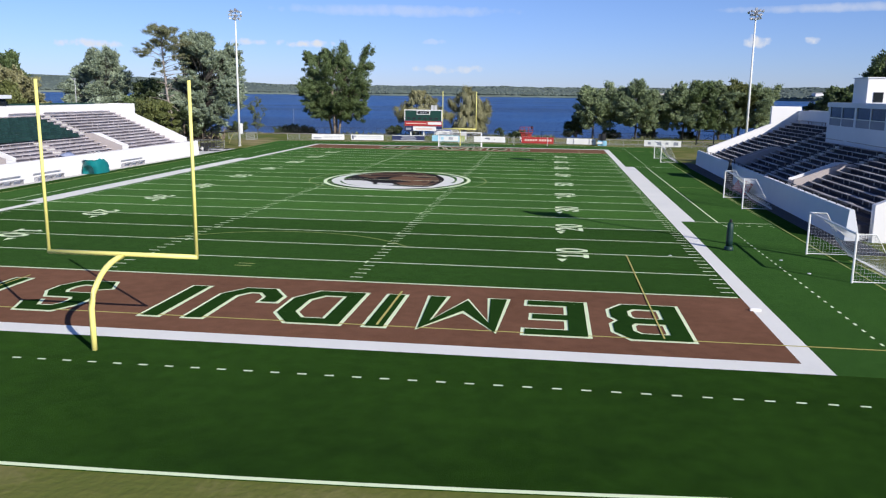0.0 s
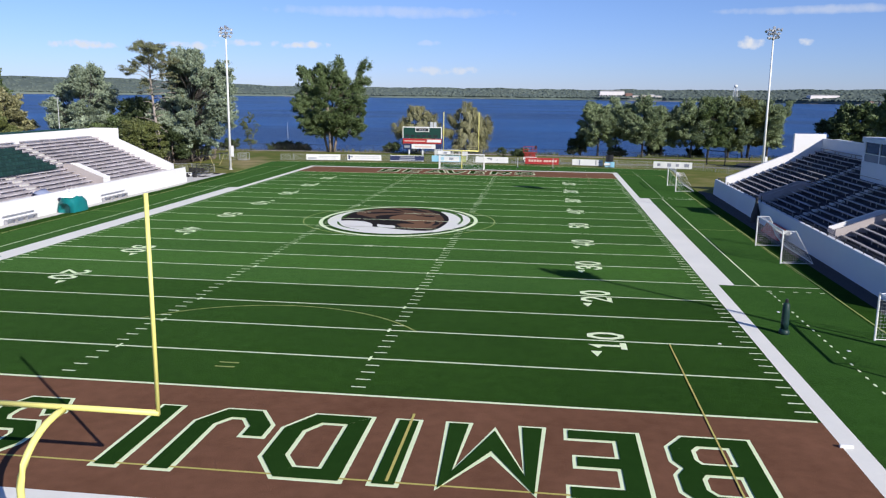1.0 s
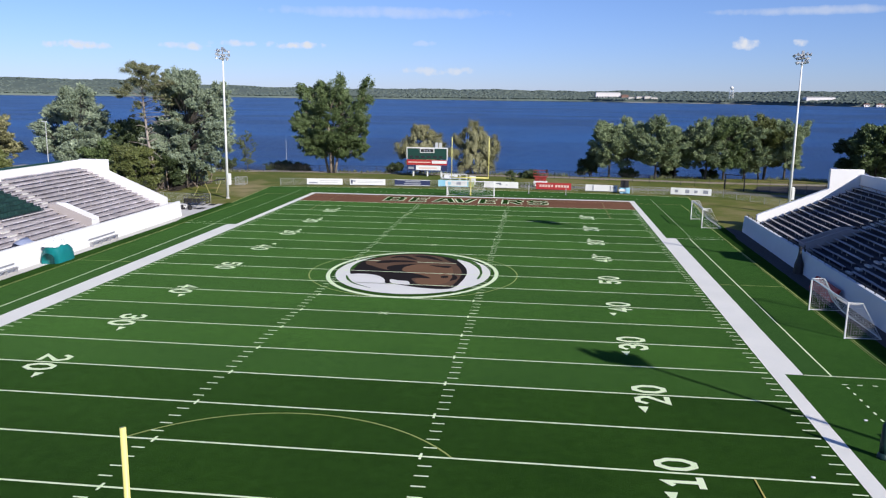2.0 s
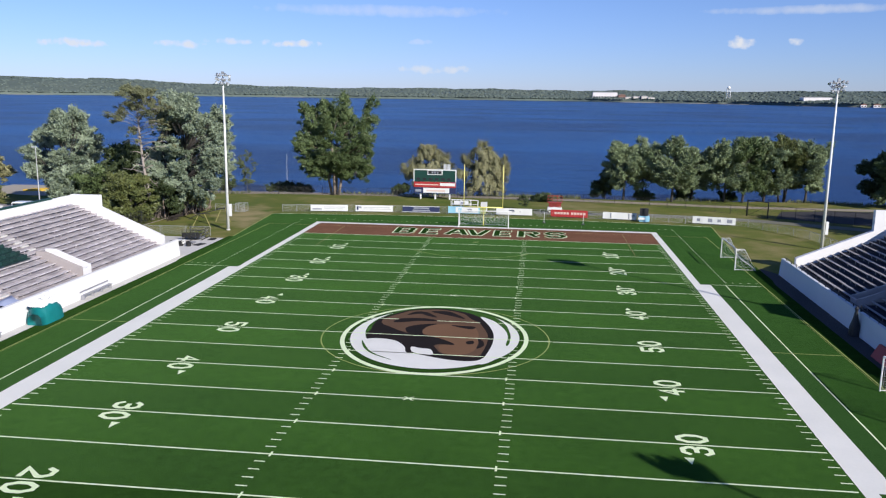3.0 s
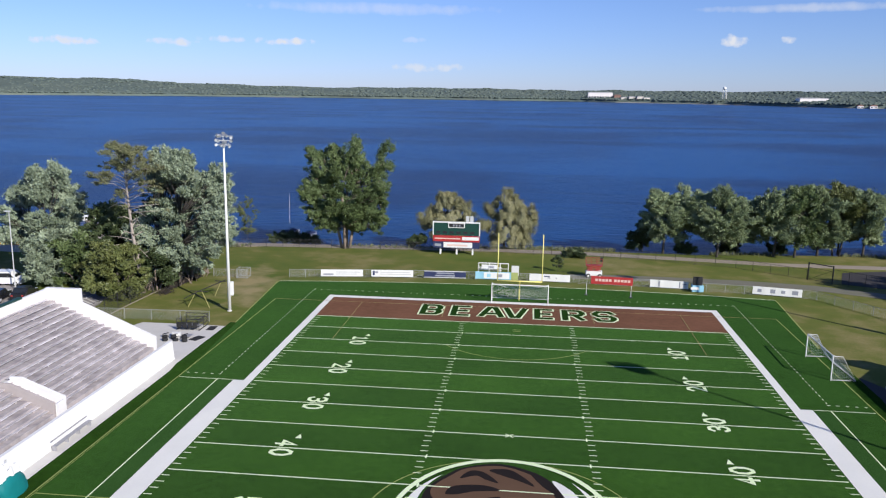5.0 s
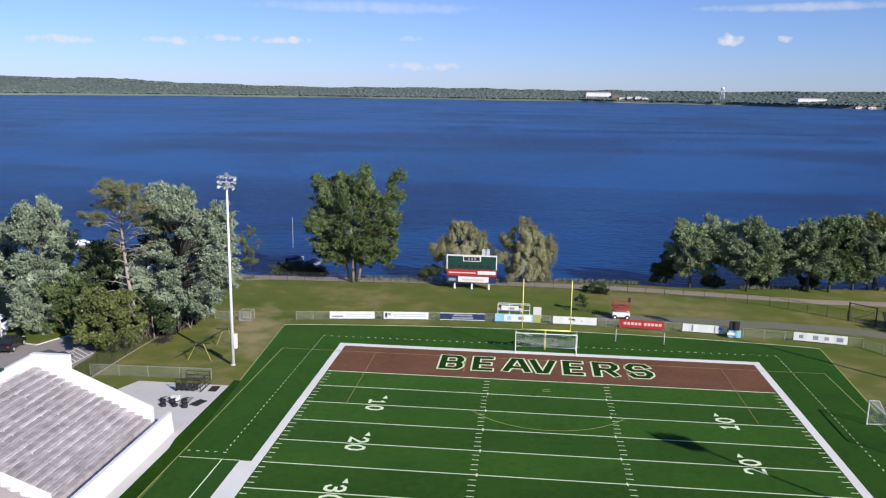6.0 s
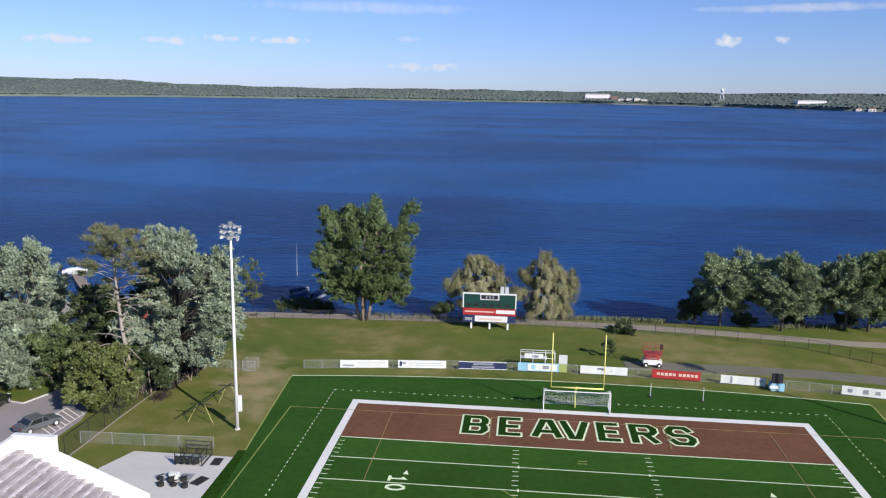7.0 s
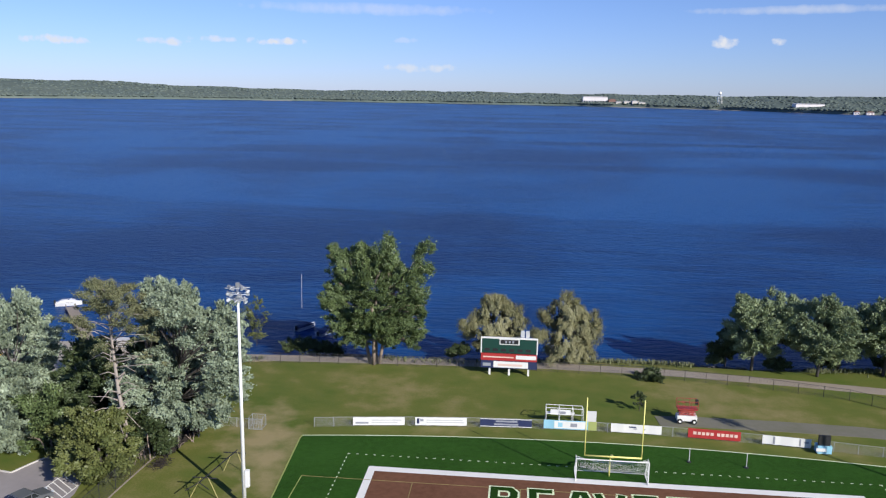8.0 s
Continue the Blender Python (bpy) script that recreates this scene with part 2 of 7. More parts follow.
M_pale_red = mat("lettering_pale", (0.72, 0.55, 0.48), (0.65, 0.48, 0.42), 0.6, scale=2, big=0.4)
M_olive = mat("banner_olive", (0.35, 0.40, 0.14), (0.30, 0.34, 0.12), 0.6, scale=2, big=0.4)
M_faint_print = mat("faint_print", (0.52, 0.53, 0.55), (0.44, 0.45, 0.48), 0.6, scale=2, big=0.4)
M_grey_print = mat("grey_print", (0.30, 0.32, 0.36), (0.24, 0.25, 0.30), 0.6, scale=2, big=0.4)
M_board_green = mat("scoreboard_green", (0.008, 0.045, 0.035), (0.012, 0.055, 0.042), 0.5, scale=1, big=0.3)
M_teal = mat("teal_tarp", (0.008, 0.20, 0.20), (0.006, 0.15, 0.155), 0.5, scale=2, big=0.7, bump=0.4, bscale=3)
M_lot = mat("worn_asphalt", (0.330, 0.300, 0.290), (0.230, 0.212, 0.210), 0.9, scale=1.5, big=0.12, bump=0.3, bscale=30)
# Near-black paving: wall shade and tree shade are put into the colour.
M_paving_shade = mat("asphalt", (0.046, 0.043, 0.046), (0.032, 0.030, 0.033), 0.9, scale=2.5, big=0.12, bump=0.3, bscale=30)
M_path = mat("worn_path", (0.33, 0.280, 0.225), (0.24, 0.205, 0.165), 0.92, scale=2.0, big=0.15, bump=0.3, bscale=20)
M_gravel_track = mat("gravel_track", (0.190, 0.175, 0.145), (0.130, 0.132, 0.080), 0.95, scale=1.5, big=0.2, bump=0.4, bscale=20)
M_bark = mat("bark", (0.10, 0.088, 0.078), (0.055, 0.048, 0.044), 0.95, scale=3, big=0.5, bump=0.6, bscale=12, stretch=(1, 1, 0.3))
M_bark_grey = mat("grey_dead_bark", (0.38, 0.33, 0.29), (0.25, 0.22, 0.20), 0.95, scale=3, big=0.5, bump=0.6, bscale=12, stretch=(1, 1, 0.3))
M_bark_pale = mat("pale_bark", (0.30, 0.24, 0.20), (0.20, 0.16, 0.13), 0.95, scale=3, big=0.5, bump=0.6, bscale=12, stretch=(1, 1, 0.3))
# Shade between leaf clumps is put into the colour: alt far darker than base.
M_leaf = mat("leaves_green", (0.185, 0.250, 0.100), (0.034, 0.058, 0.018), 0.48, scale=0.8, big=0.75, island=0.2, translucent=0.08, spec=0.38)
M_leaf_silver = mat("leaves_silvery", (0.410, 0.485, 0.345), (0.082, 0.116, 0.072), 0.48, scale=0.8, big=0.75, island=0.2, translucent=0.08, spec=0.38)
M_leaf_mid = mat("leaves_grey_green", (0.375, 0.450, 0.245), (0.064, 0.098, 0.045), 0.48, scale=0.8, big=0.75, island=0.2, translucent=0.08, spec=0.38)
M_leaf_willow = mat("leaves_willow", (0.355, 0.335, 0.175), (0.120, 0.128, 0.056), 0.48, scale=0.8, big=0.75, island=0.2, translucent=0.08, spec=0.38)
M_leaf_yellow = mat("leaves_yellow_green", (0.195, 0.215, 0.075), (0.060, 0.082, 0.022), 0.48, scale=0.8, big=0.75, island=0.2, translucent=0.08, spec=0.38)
M_leaf_dark = mat("leaves_dark", (0.105, 0.140, 0.060), (0.035, 0.055, 0.020), 0.48, scale=0.8, big=0.75, island=0.2, translucent=0.2, spec=0.38)
# Distance haze is put into this pale grey blue-green.
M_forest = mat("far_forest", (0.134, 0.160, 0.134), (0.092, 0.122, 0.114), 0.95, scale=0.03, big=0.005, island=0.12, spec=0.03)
M_leaf_pine = mat("pine_needles", (0.250, 0.250, 0.140), (0.120, 0.140, 0.072), 0.7, scale=0.8, big=0.3, island=0.5, translucent=0.1, spec=0.1)
M_far_white = mat("far_building_white", (0.78, 0.74, 0.74), (0.70, 0.66, 0.66), 0.7, scale=0.1, big=0.02)
M_far_cream = mat("far_building_cream", (0.66, 0.62, 0.56), (0.54, 0.50, 0.46), 0.7, scale=0.1, big=0.02)
M_far_grey = mat("far_building_grey", (0.46, 0.46, 0.47), (0.38, 0.38, 0.40), 0.7, scale=0.1, big=0.02)
M_far_brown = mat("far_building_brown", (0.26, 0.15, 0.12), (0.20, 0.12, 0.10), 0.8, scale=0.1, big=0.02)
M_sand = mat("shore_sand", (0.40, 0.36, 0.30), (0.30, 0.27, 0.22), 0.95, scale=0.05, big=0.01)
M_stone = mat("shore_stone", (0.20, 0.18, 0.16), (0.13, 0.12, 0.11), 0.9, scale=1.5, big=0.5, island=0.3)
M_reed = mat("shore_reeds", (0.170, 0.185, 0.095), (0.105, 0.120, 0.055), 0.9, scale=1.5, big=0.3, island=0.4)
M_car_white = mat("car_paint_white", (0.78, 0.78, 0.78), (0.74, 0.74, 0.74), 0.25, scale=1, big=0.4)
M_car_black = mat("car_paint_black", (0.012, 0.012, 0.014), (0.018, 0.018, 0.02), 0.2, scale=1, big=0.4, spec=0.6)
M_car_grey = mat("car_paint_grey", (0.16, 0.17, 0.18), (0.13, 0.14, 0.15), 0.25, metal=0.3, scale=1, big=0.4)
M_glass_dark = mat("dark_glass", (0.015, 0.018, 0.022), (0.02, 0.024, 0.028), 0.08, scale=1, big=0.4, spec=0.8)
M_wood = mat("dock_planks", (0.28, 0.24, 0.20), (0.19, 0.16, 0.13), 0.9, scale=3, big=0.5)
M_lift_red = mat("lift_red", (0.36, 0.05, 0.04), (0.28, 0.04, 0.03), 0.5, scale=3, big=0.4)
M_lens = mat("lamp_glass", (0.72, 0.76, 0.80), (0.62, 0.66, 0.70), 0.15, scale=3, big=0.4, spec=0.7)
M_shutter = mat("grey_shutter", (0.20, 0.23, 0.30), (0.15, 0.17, 0.23), 0.6, scale=2, big=0.4)
M_raw_wall = mat("bare_concrete_tone", (0.46, 0.41, 0.40), (0.33, 0.295, 0.29), 0.9, scale=1.2, big=0.25, bump=0.2)
M_stand_paint = mat("stand_wall_grey", (0.66, 0.69, 0.74), (0.58, 0.61, 0.66), 0.8, scale=0.8, big=0.15, bump=0.12, bscale=9)


def water_material():
    m = bpy.data.materials.new("lake_water")
    m.use_nodes = True
    n, l = m.node_tree.nodes, m.node_tree.links
    b = n["Principled BSDF"]
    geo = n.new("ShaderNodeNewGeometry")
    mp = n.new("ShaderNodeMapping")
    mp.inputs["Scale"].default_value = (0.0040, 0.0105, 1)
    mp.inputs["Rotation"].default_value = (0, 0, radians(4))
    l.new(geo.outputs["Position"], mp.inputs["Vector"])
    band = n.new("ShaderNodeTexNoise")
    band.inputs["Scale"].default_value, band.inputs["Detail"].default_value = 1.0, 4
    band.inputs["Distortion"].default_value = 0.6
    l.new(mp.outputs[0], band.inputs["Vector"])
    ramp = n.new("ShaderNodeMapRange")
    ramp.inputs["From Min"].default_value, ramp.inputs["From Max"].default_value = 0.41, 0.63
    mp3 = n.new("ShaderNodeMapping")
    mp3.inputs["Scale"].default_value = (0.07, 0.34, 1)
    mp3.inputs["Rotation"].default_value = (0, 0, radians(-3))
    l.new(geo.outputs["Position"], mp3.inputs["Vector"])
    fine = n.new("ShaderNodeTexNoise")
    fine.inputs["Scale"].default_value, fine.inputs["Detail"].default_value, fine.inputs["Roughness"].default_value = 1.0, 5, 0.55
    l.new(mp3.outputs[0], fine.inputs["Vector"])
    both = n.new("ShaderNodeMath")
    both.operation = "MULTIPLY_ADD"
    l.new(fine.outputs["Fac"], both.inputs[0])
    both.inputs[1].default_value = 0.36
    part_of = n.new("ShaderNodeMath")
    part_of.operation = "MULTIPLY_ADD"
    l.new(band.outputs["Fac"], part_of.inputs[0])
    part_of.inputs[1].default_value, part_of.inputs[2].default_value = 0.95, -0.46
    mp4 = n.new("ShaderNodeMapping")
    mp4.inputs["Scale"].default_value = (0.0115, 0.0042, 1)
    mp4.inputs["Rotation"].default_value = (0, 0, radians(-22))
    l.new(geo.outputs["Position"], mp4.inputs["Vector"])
    gust_tone = n.new("ShaderNodeTexNoise")
    gust_tone.inputs["Scale"].default_value, gust_tone.inputs["Detail"].default_value, gust_tone.inputs["Distortion"].default_value = 1.0, 5, 0.5
    l.new(mp4.outputs[0], gust_tone.inputs["Vector"])
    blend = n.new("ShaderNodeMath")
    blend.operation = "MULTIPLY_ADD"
    l.new(gust_tone.outputs["Fac"], blend.inputs[0])
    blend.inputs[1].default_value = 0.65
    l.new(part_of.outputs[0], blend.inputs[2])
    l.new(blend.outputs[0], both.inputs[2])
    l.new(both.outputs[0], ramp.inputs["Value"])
    # Bright and dark reflections of ruffled water are put into the base colour.
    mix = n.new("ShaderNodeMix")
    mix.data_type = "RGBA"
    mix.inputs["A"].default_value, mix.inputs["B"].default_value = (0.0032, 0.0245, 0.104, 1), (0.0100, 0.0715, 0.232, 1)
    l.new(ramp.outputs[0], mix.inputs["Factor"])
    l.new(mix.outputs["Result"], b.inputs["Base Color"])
    b.inputs["Roughness"].default_value = 0.30
    b.inputs["Specular IOR Level"].default_value = 0.06
    b.inputs["IOR"].default_value = 1.33
    mp2 = n.new("ShaderNodeMapping")
    mp2.inputs["Scale"].default_value = (0.5, 1.3, 1)
    mp2.inputs["Rotation"].default_value = (0, 0, radians(-12))
    l.new(geo.outputs["Position"], mp2.inputs["Vector"])
    wv = n.new("ShaderNodeTexNoise")
    wv.inputs["Scale"].default_value, wv.inputs["Detail"].default_value, wv.inputs["Roughness"].default_value = 0.55, 5, 0.6
    l.new(mp2.outputs[0], wv.inputs["Vector"])
    bp = n.new("ShaderNodeBump")
    bp.inputs["Strength"].default_value, bp.inputs["Distance"].default_value = 0.8, 0.55
    l.new(wv.outputs["Fac"], bp.inputs["Height"])
    l.new(bp.outputs[0], b.inputs["Normal"])
    return m


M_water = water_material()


# ---- mesh building ----
class Shape:
    """Collects quads, boxes and tubes in world metres, and links them as one mesh."""

    def __init__(self):
        self.v, self.f = [], []

    def poly(self, pts):
        k = len(self.v)
        self.v += [tuple(p) for p in pts]
        self.f.append(tuple(range(k, k + len(pts))))
        return self

    def box(self, x0, x1, y0, y1, z0, z1):
        k = len(self.v)
        self.v += [(x, y, z) for z in (z0, z1) for y in (y0, y1) for x in (x0, x1)]
        self.f += [tuple(k + i for i in q) for q in ((0, 2, 3, 1), (4, 5, 7, 6), (0, 1, 5, 4), (2, 6, 7, 3), (0, 4, 6, 2), (1, 3, 7, 5))]
        return self

    def prism(self, outline, axis, a, b):
        """An outline of pairs pushed from a to b along 'x', 'y' or 'z'."""
        def place(p, d):
            return {"x": (d, p[0], p[1]), "y": (p[0], d, p[1]), "z": (p[0], p[1], d)}[axis]
        k, n = len(self.v), len(outline)
        self.v += [place(p, a) for p in outline] + [place(p, b) for p in outline]
        self.f += [tuple(range(k + n - 1, k - 1, -1)), tuple(range(k + n, k + 2 * n))]
        self.f += [(k + i, k + (i + 1) % n, k + n + (i + 1) % n, k + n + i) for i in range(n)]
        return self

    def tube(self, pts, r, sides=8, r_end=None, cap=True):
        pts = [Vector(p) for p in pts]
        k, m = len(self.v), len(pts)
        for i, p in enumerate(pts):
            d = (pts[min(i + 1, m - 1)] - pts[max(i - 1, 0)]).normalized()
            side = d.cross(Vector((0, 0, 1)) if abs(d.z) < 0.95 else Vector((1, 0, 0))).normalized()
            up = side.cross(d)
            rr = r if r_end is None else r + (r_end - r) * i / (m - 1)
            for j in range(sides):
                a = 2 * math.pi * j / sides
                self.v.append(tuple(p + side * (rr * math.cos(a)) + up * (rr * math.sin(a))))
        for i in range(m - 1):
            for j in range(sides):
                q = (j + 1) % sides
                self.f.append((k + i * sides + j, k + i * sides + q, k + (i + 1) * sides + q, k + (i + 1) * sides + j))
        if cap:
            self.f.append(tuple(range(k + sides - 1, k - 1, -1)))
            self.f.append(tuple(range(k + (m - 1) * sides, k + m * sides)))
        return self

    def ribbon(self, a, b, w):
        """A thin flat strip, for wires of nets and fences."""
        a, b = Vector(a), Vector(b)
        d = (b - a).normalized()
        s = d.cross(Vector((0.3, -0.8, 0.52))).normalized() * (w / 2)
        return self.poly((a - s, b - s, b + s, a + s))

    def lathe(self, profile, cx, cy, sides=16):
        k, m = len(self.v), len(profile)
        for r, z in profile:
            for j in range(sides):
                a = 2 * math.pi * j / sides
                self.v.append((cx + r * math.cos(a), cy + r * math.sin(a), z))
        for i in range(m - 1):
            for j in range(sides):
                q = (j + 1) % sides
                self.f.append((k + i * sides + j, k + i * sides + q, k + (i + 1) * sides + q, k + (i + 1) * sides + j))
        self.f.append(tuple(range(k + sides - 1, k - 1, -1)))
        self.f.append(tuple(range(k + (m - 1) * sides, k + m * sides)))
        return self

    def obj(self, name, material, parent=None, label="", bevel=0.0, smooth=False):
        base = place_of(parent)
        me = bpy.data.meshes.new(name)
        me.from_pydata([(x - base.x, y - base.y, z - base.z) for x, y, z in self.v], [], self.f)
        if bevel:
            bm = bmesh.new()
            bm.from_mesh(me)
            bmesh.ops.bevel(bm, geom=bm.edges[:], offset=bevel, segments=2, affect="EDGES", clamp_overlap=True)
            bm.to_mesh(me)
            bm.free()
        me.materials.append(material)
        if smooth:
            me.polygons.foreach_set("use_smooth", [True] * len(me.polygons))
        me.update()
        ob = new(name, me)
        if parent is not None:
            ob.parent = parent
        return tagged(ob, label)


def place_of(ob):
    p = Vector((0, 0, 0))
    while ob is not None:
        p += ob.location
        ob = ob.parent
    return p


def thing(name, at, label, category, group="", kind=""):
    ob = new(name)
    ob.empty_display_size = 0.3
    ob.location = at
    return tagged(ob, label, category, group, kind)


# ---- ground, lake and far shore: one sheet of land that dips under the lake ----
def shore_y(x):
    return 143.5 + 2.2 * math.sin(x * 0.035) + 1.0 * math.sin(x * 0.13 + 1) + max(0.0, x - 40) * 0.06 - 5.0 * min(1.0, max(0.0, (-38 - x) / 12))


def far_shore_y(x):
    return 3180 - (0.00038 if x < -350 else 0.00045) * (x + 350) ** 2 * (1 if x < 900 else (1250 / (x + 350)) ** 1.2) + 60 * math.sin(x * 0.004) + 25 * math.sin(x * 0.013)


# height of the wooded ridge behind the far shore, from west to east
RIDGE = [(-2600, 40), (-1900, 50), (-1780, 51), (-1650, 42), (-1500, 37), (-1300, 32), (-1000, 28), (-600, 33), (-200, 34), (150, 31), (450, 33), (800, 32), (1200, 37), (2600, 40)]


def ridge_z(x):
    for (xa, za), (xb, zb) in zip(RIDGE, RIDGE[1:]):
        if x <= xb:
            u = max(0.0, (x - xa) / (xb - xa))
            return za + (zb - za) * u * u * (3 - 2 * u) + 1.6 * math.sin(x * 0.021) + 1.1 * math.sin(x * 0.053 + 1)
    return RIDGE[-1][1]


def land_z(x, y):
    s, f = shore_y(x), far_shore_y(x)
    if y < s - 5:
        return -0.03
    if y < s + 30:
        return -0.03 - min(6.0, (y - s + 5) * 0.32)
    if y < f:
        return -6.0
    d = y - f
    hill = ridge_z(x)
    return -1.9 + min(1.0, d / 25) * 1.6 + hill * min(1.0, max(0.0, d - 40) / 700) ** 0.8


def build_ground():
    xs = sorted(set([-4800, -4000, -3200] + list(range(-2800, 2801, 100)) + list(range(-140, 141, 5)) + [3200, 4000, 4800]))
    ys = sorted(set([-1500, -600, -200, -100] + list(range(-60, 130, 10)) + [130 + 1.5 * i for i in range(40)] + [200, 300, 600, 1000] + list(range(1500, 3800, 40)) + [4000, 4600]))
    v = [(x, y, land_z(x, y)) for y in ys for x in xs]
    nx = len(xs)
    f = [(j * nx + i, j * nx + i + 1, (j + 1) * nx + i + 1, (j + 1) * nx + i) for j in range(len(ys) - 1) for i in range(nx - 1)]
    s = Shape()
    s.v, s.f = v, f
    tagged(s.obj("ground", M_grass, smooth=True), "mown lawn with dry yellowish patches running down to the lake", "ground", kind="structure")
    w = Shape()
    xs = [-4800, -2400, -1200, -600, -300, -150, 0, 150, 300, 600, 1200, 2400, 4800]
    ys = [134, 200, 400, 800, 1600, 2400, 3100]
    for j in range(len(ys) - 1):
        for i in range(len(xs) - 1):
            w.poly(((xs[i], ys[j], -1.7), (xs[i + 1], ys[j], -1.7), (xs[i + 1], ys[j + 1], -1.7), (xs[i], ys[j + 1], -1.7)))
    tagged(w.obj("water", M_water), "deep blue lake with ripple reflections coloured in as light and dark bands", "lake", kind="structure")


build_ground()


def ground_slab(name, pts, z, material, label, category):
    """A thin paved piece lying on the lawn, with a real edge."""
    s = Shape()
    s.prism(pts, "z", -0.25, z)
    return tagged(s.obj(name, material), label, category, kind="structure")


# ---- football field ----
YD = 0.9144
HALF_W, GOAL_N, GOAL_F, END = 24.384, 0.0, 91.44, 9.144
END_N, END_F = -END, GOAL_F + END


def turf_edge(y):
    """Half width of the turf sheet, wider towards both ends."""
    d = max(0.0, abs(y - 45.72) - 23.3)
    return 31.6 + min(2.8, d * 0.072)


def end_edge(x):
    return 65.2 - 0.0022 * x * x


turf_outline = []
for i in range(25):
    x = -34.3 + 68.6 * i / 24
    turf_outline.append((x, 45.72 - end_edge(x) - 0.8))
for i in range(21):
    y = -16 + 123.4 * i / 20
    turf_outline.append((turf_edge(y), y))
for i in range(25):
    x = 34.3 - 68.6 * i / 24
    turf_outline.append((x, 45.72 + end_edge(x)))
for i in range(21):
    y = 107.4 - 123.4 * i / 20
    turf_outline.append((-turf_edge(y), y))
field = tagged(Shape().prism(turf_outline, "z", -0.1, 0.0).obj("field", M_turf), "green artificial turf football field with painted lines and numbers", "football field", kind="structure")


def flat(name, pts, z, material, label=""):
    return Shape().poly([(x, y, z) for x, y in pts]).obj(name, material, field, label)


def strip(name, x0, x1, y0, y1, z, material, label=""):
    return flat(name, ((x0, y0), (x1, y0), (x1, y1), (x0, y1)), z, material, label)


end_apron = [q for q in turf_outline if q[1] < -10.3]
end_apron = sorted([q for q in end_apron if abs(q[0]) < 34.25 or q[1] < -16], key=lambda q: q[0])
end_apron = [(q[0] * 0.999, q[1] + 0.02) for q in end_apron]
flat("end_apron", end_apron + [(33.2, -10.19), (-33.2, -10.19)], 0.003, M_turf_end, "turf behind the end line, near-view dimming put into its green")
# The first four panels take the darkened copy, shade kept in the colour.
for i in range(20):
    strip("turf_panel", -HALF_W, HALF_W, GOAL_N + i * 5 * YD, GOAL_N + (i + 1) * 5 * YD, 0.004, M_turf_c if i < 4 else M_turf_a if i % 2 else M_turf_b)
for y0, y1 in ((END_N, GOAL_N), (GOAL_F, END_F)):
    strip("end_zone", -HALF_W, HALF_W, y0, y1, 0.004, M_brown, "reddish brown turf end zone")

BORDER, BENCH_BORDER, Y25, Y75 = 0.80, 1.83, 25 * YD, 75 * YD
for y0, y1 in ((END_N - 1.05, END_N), (END_F, END_F + 1.05)):
    strip("end_line", -HALF_W - BORDER, HALF_W + BORDER, y0, y1, 0.006, M_white_turf, "wide white border band")
for s in (-1, 1):
    a, b, c = s * HALF_W, s * (HALF_W + BORDER), s * (HALF_W + BENCH_BORDER)
    strip("side_line", min(a, b), max(a, b), END_N, Y25, 0.006, M_white_turf, "wide white border band")
    strip("side_line", min(a, b), max(a, b), Y75, END_F, 0.006, M_white_turf, "wide white border band")
    strip("side_line", min(a, c), max(a, c), Y25, Y75, 0.006, M_white_turf, "wide white border band")

for i in range(21):
    y = i * 5 * YD
    w = 0.135 if 0 < i < 20 else 0.17
    strip("yard_line", -HALF_W + 0.15, HALF_W - 0.15, y - w / 2, y + w / 2, 0.020, M_line)
for x0, x1 in ((-HALF_W + 0.1, -HALF_W + 0.71), (-6.706, -6.096), (6.096, 6.706), (HALF_W - 0.71, HALF_W - 0.1)):
    s = Shape()
    for k in range(1, 100):
        if k % 5:
            s.poly([(x, y, 0.020) for x, y in ((x0, k * YD - 0.05), (x1, k * YD - 0.05), (x1, k * YD + 0.05), (x0, k * YD + 0.05))])
        elif abs(x0) < 10:
            xe = 6.096 * (1 if x0 > 0 else -1)
            s.poly([(x, y, 0.022) for x, y in ((xe - 0.06, k * YD - 0.3), (xe + 0.06, k * YD - 0.3), (xe + 0.06, k * YD + 0.3), (xe - 0.06, k * YD + 0.3))])
    tagged(s.obj("hash_marks", M_line, field), "rows of short white yard marks", kind="stuff")
for y in (3 * YD, GOAL_F - 3 * YD):
    for dy in (-0.28, 0.28):
        strip("conversion_mark", -0.45, 0.45, y + dy - 0.06, y + dy + 0.06, 0.020, M_line_faint)
for y in (35 * YD, 65 * YD):
    for s in (-1, 1):
        flat("kickoff_cross", [(-0.35, y - s * 0.3), (-0.27, y - s * 0.36), (0.35, y + s * 0.3), (0.27, y + s * 0.36)], 0.023 + 0.002 * s, M_line)


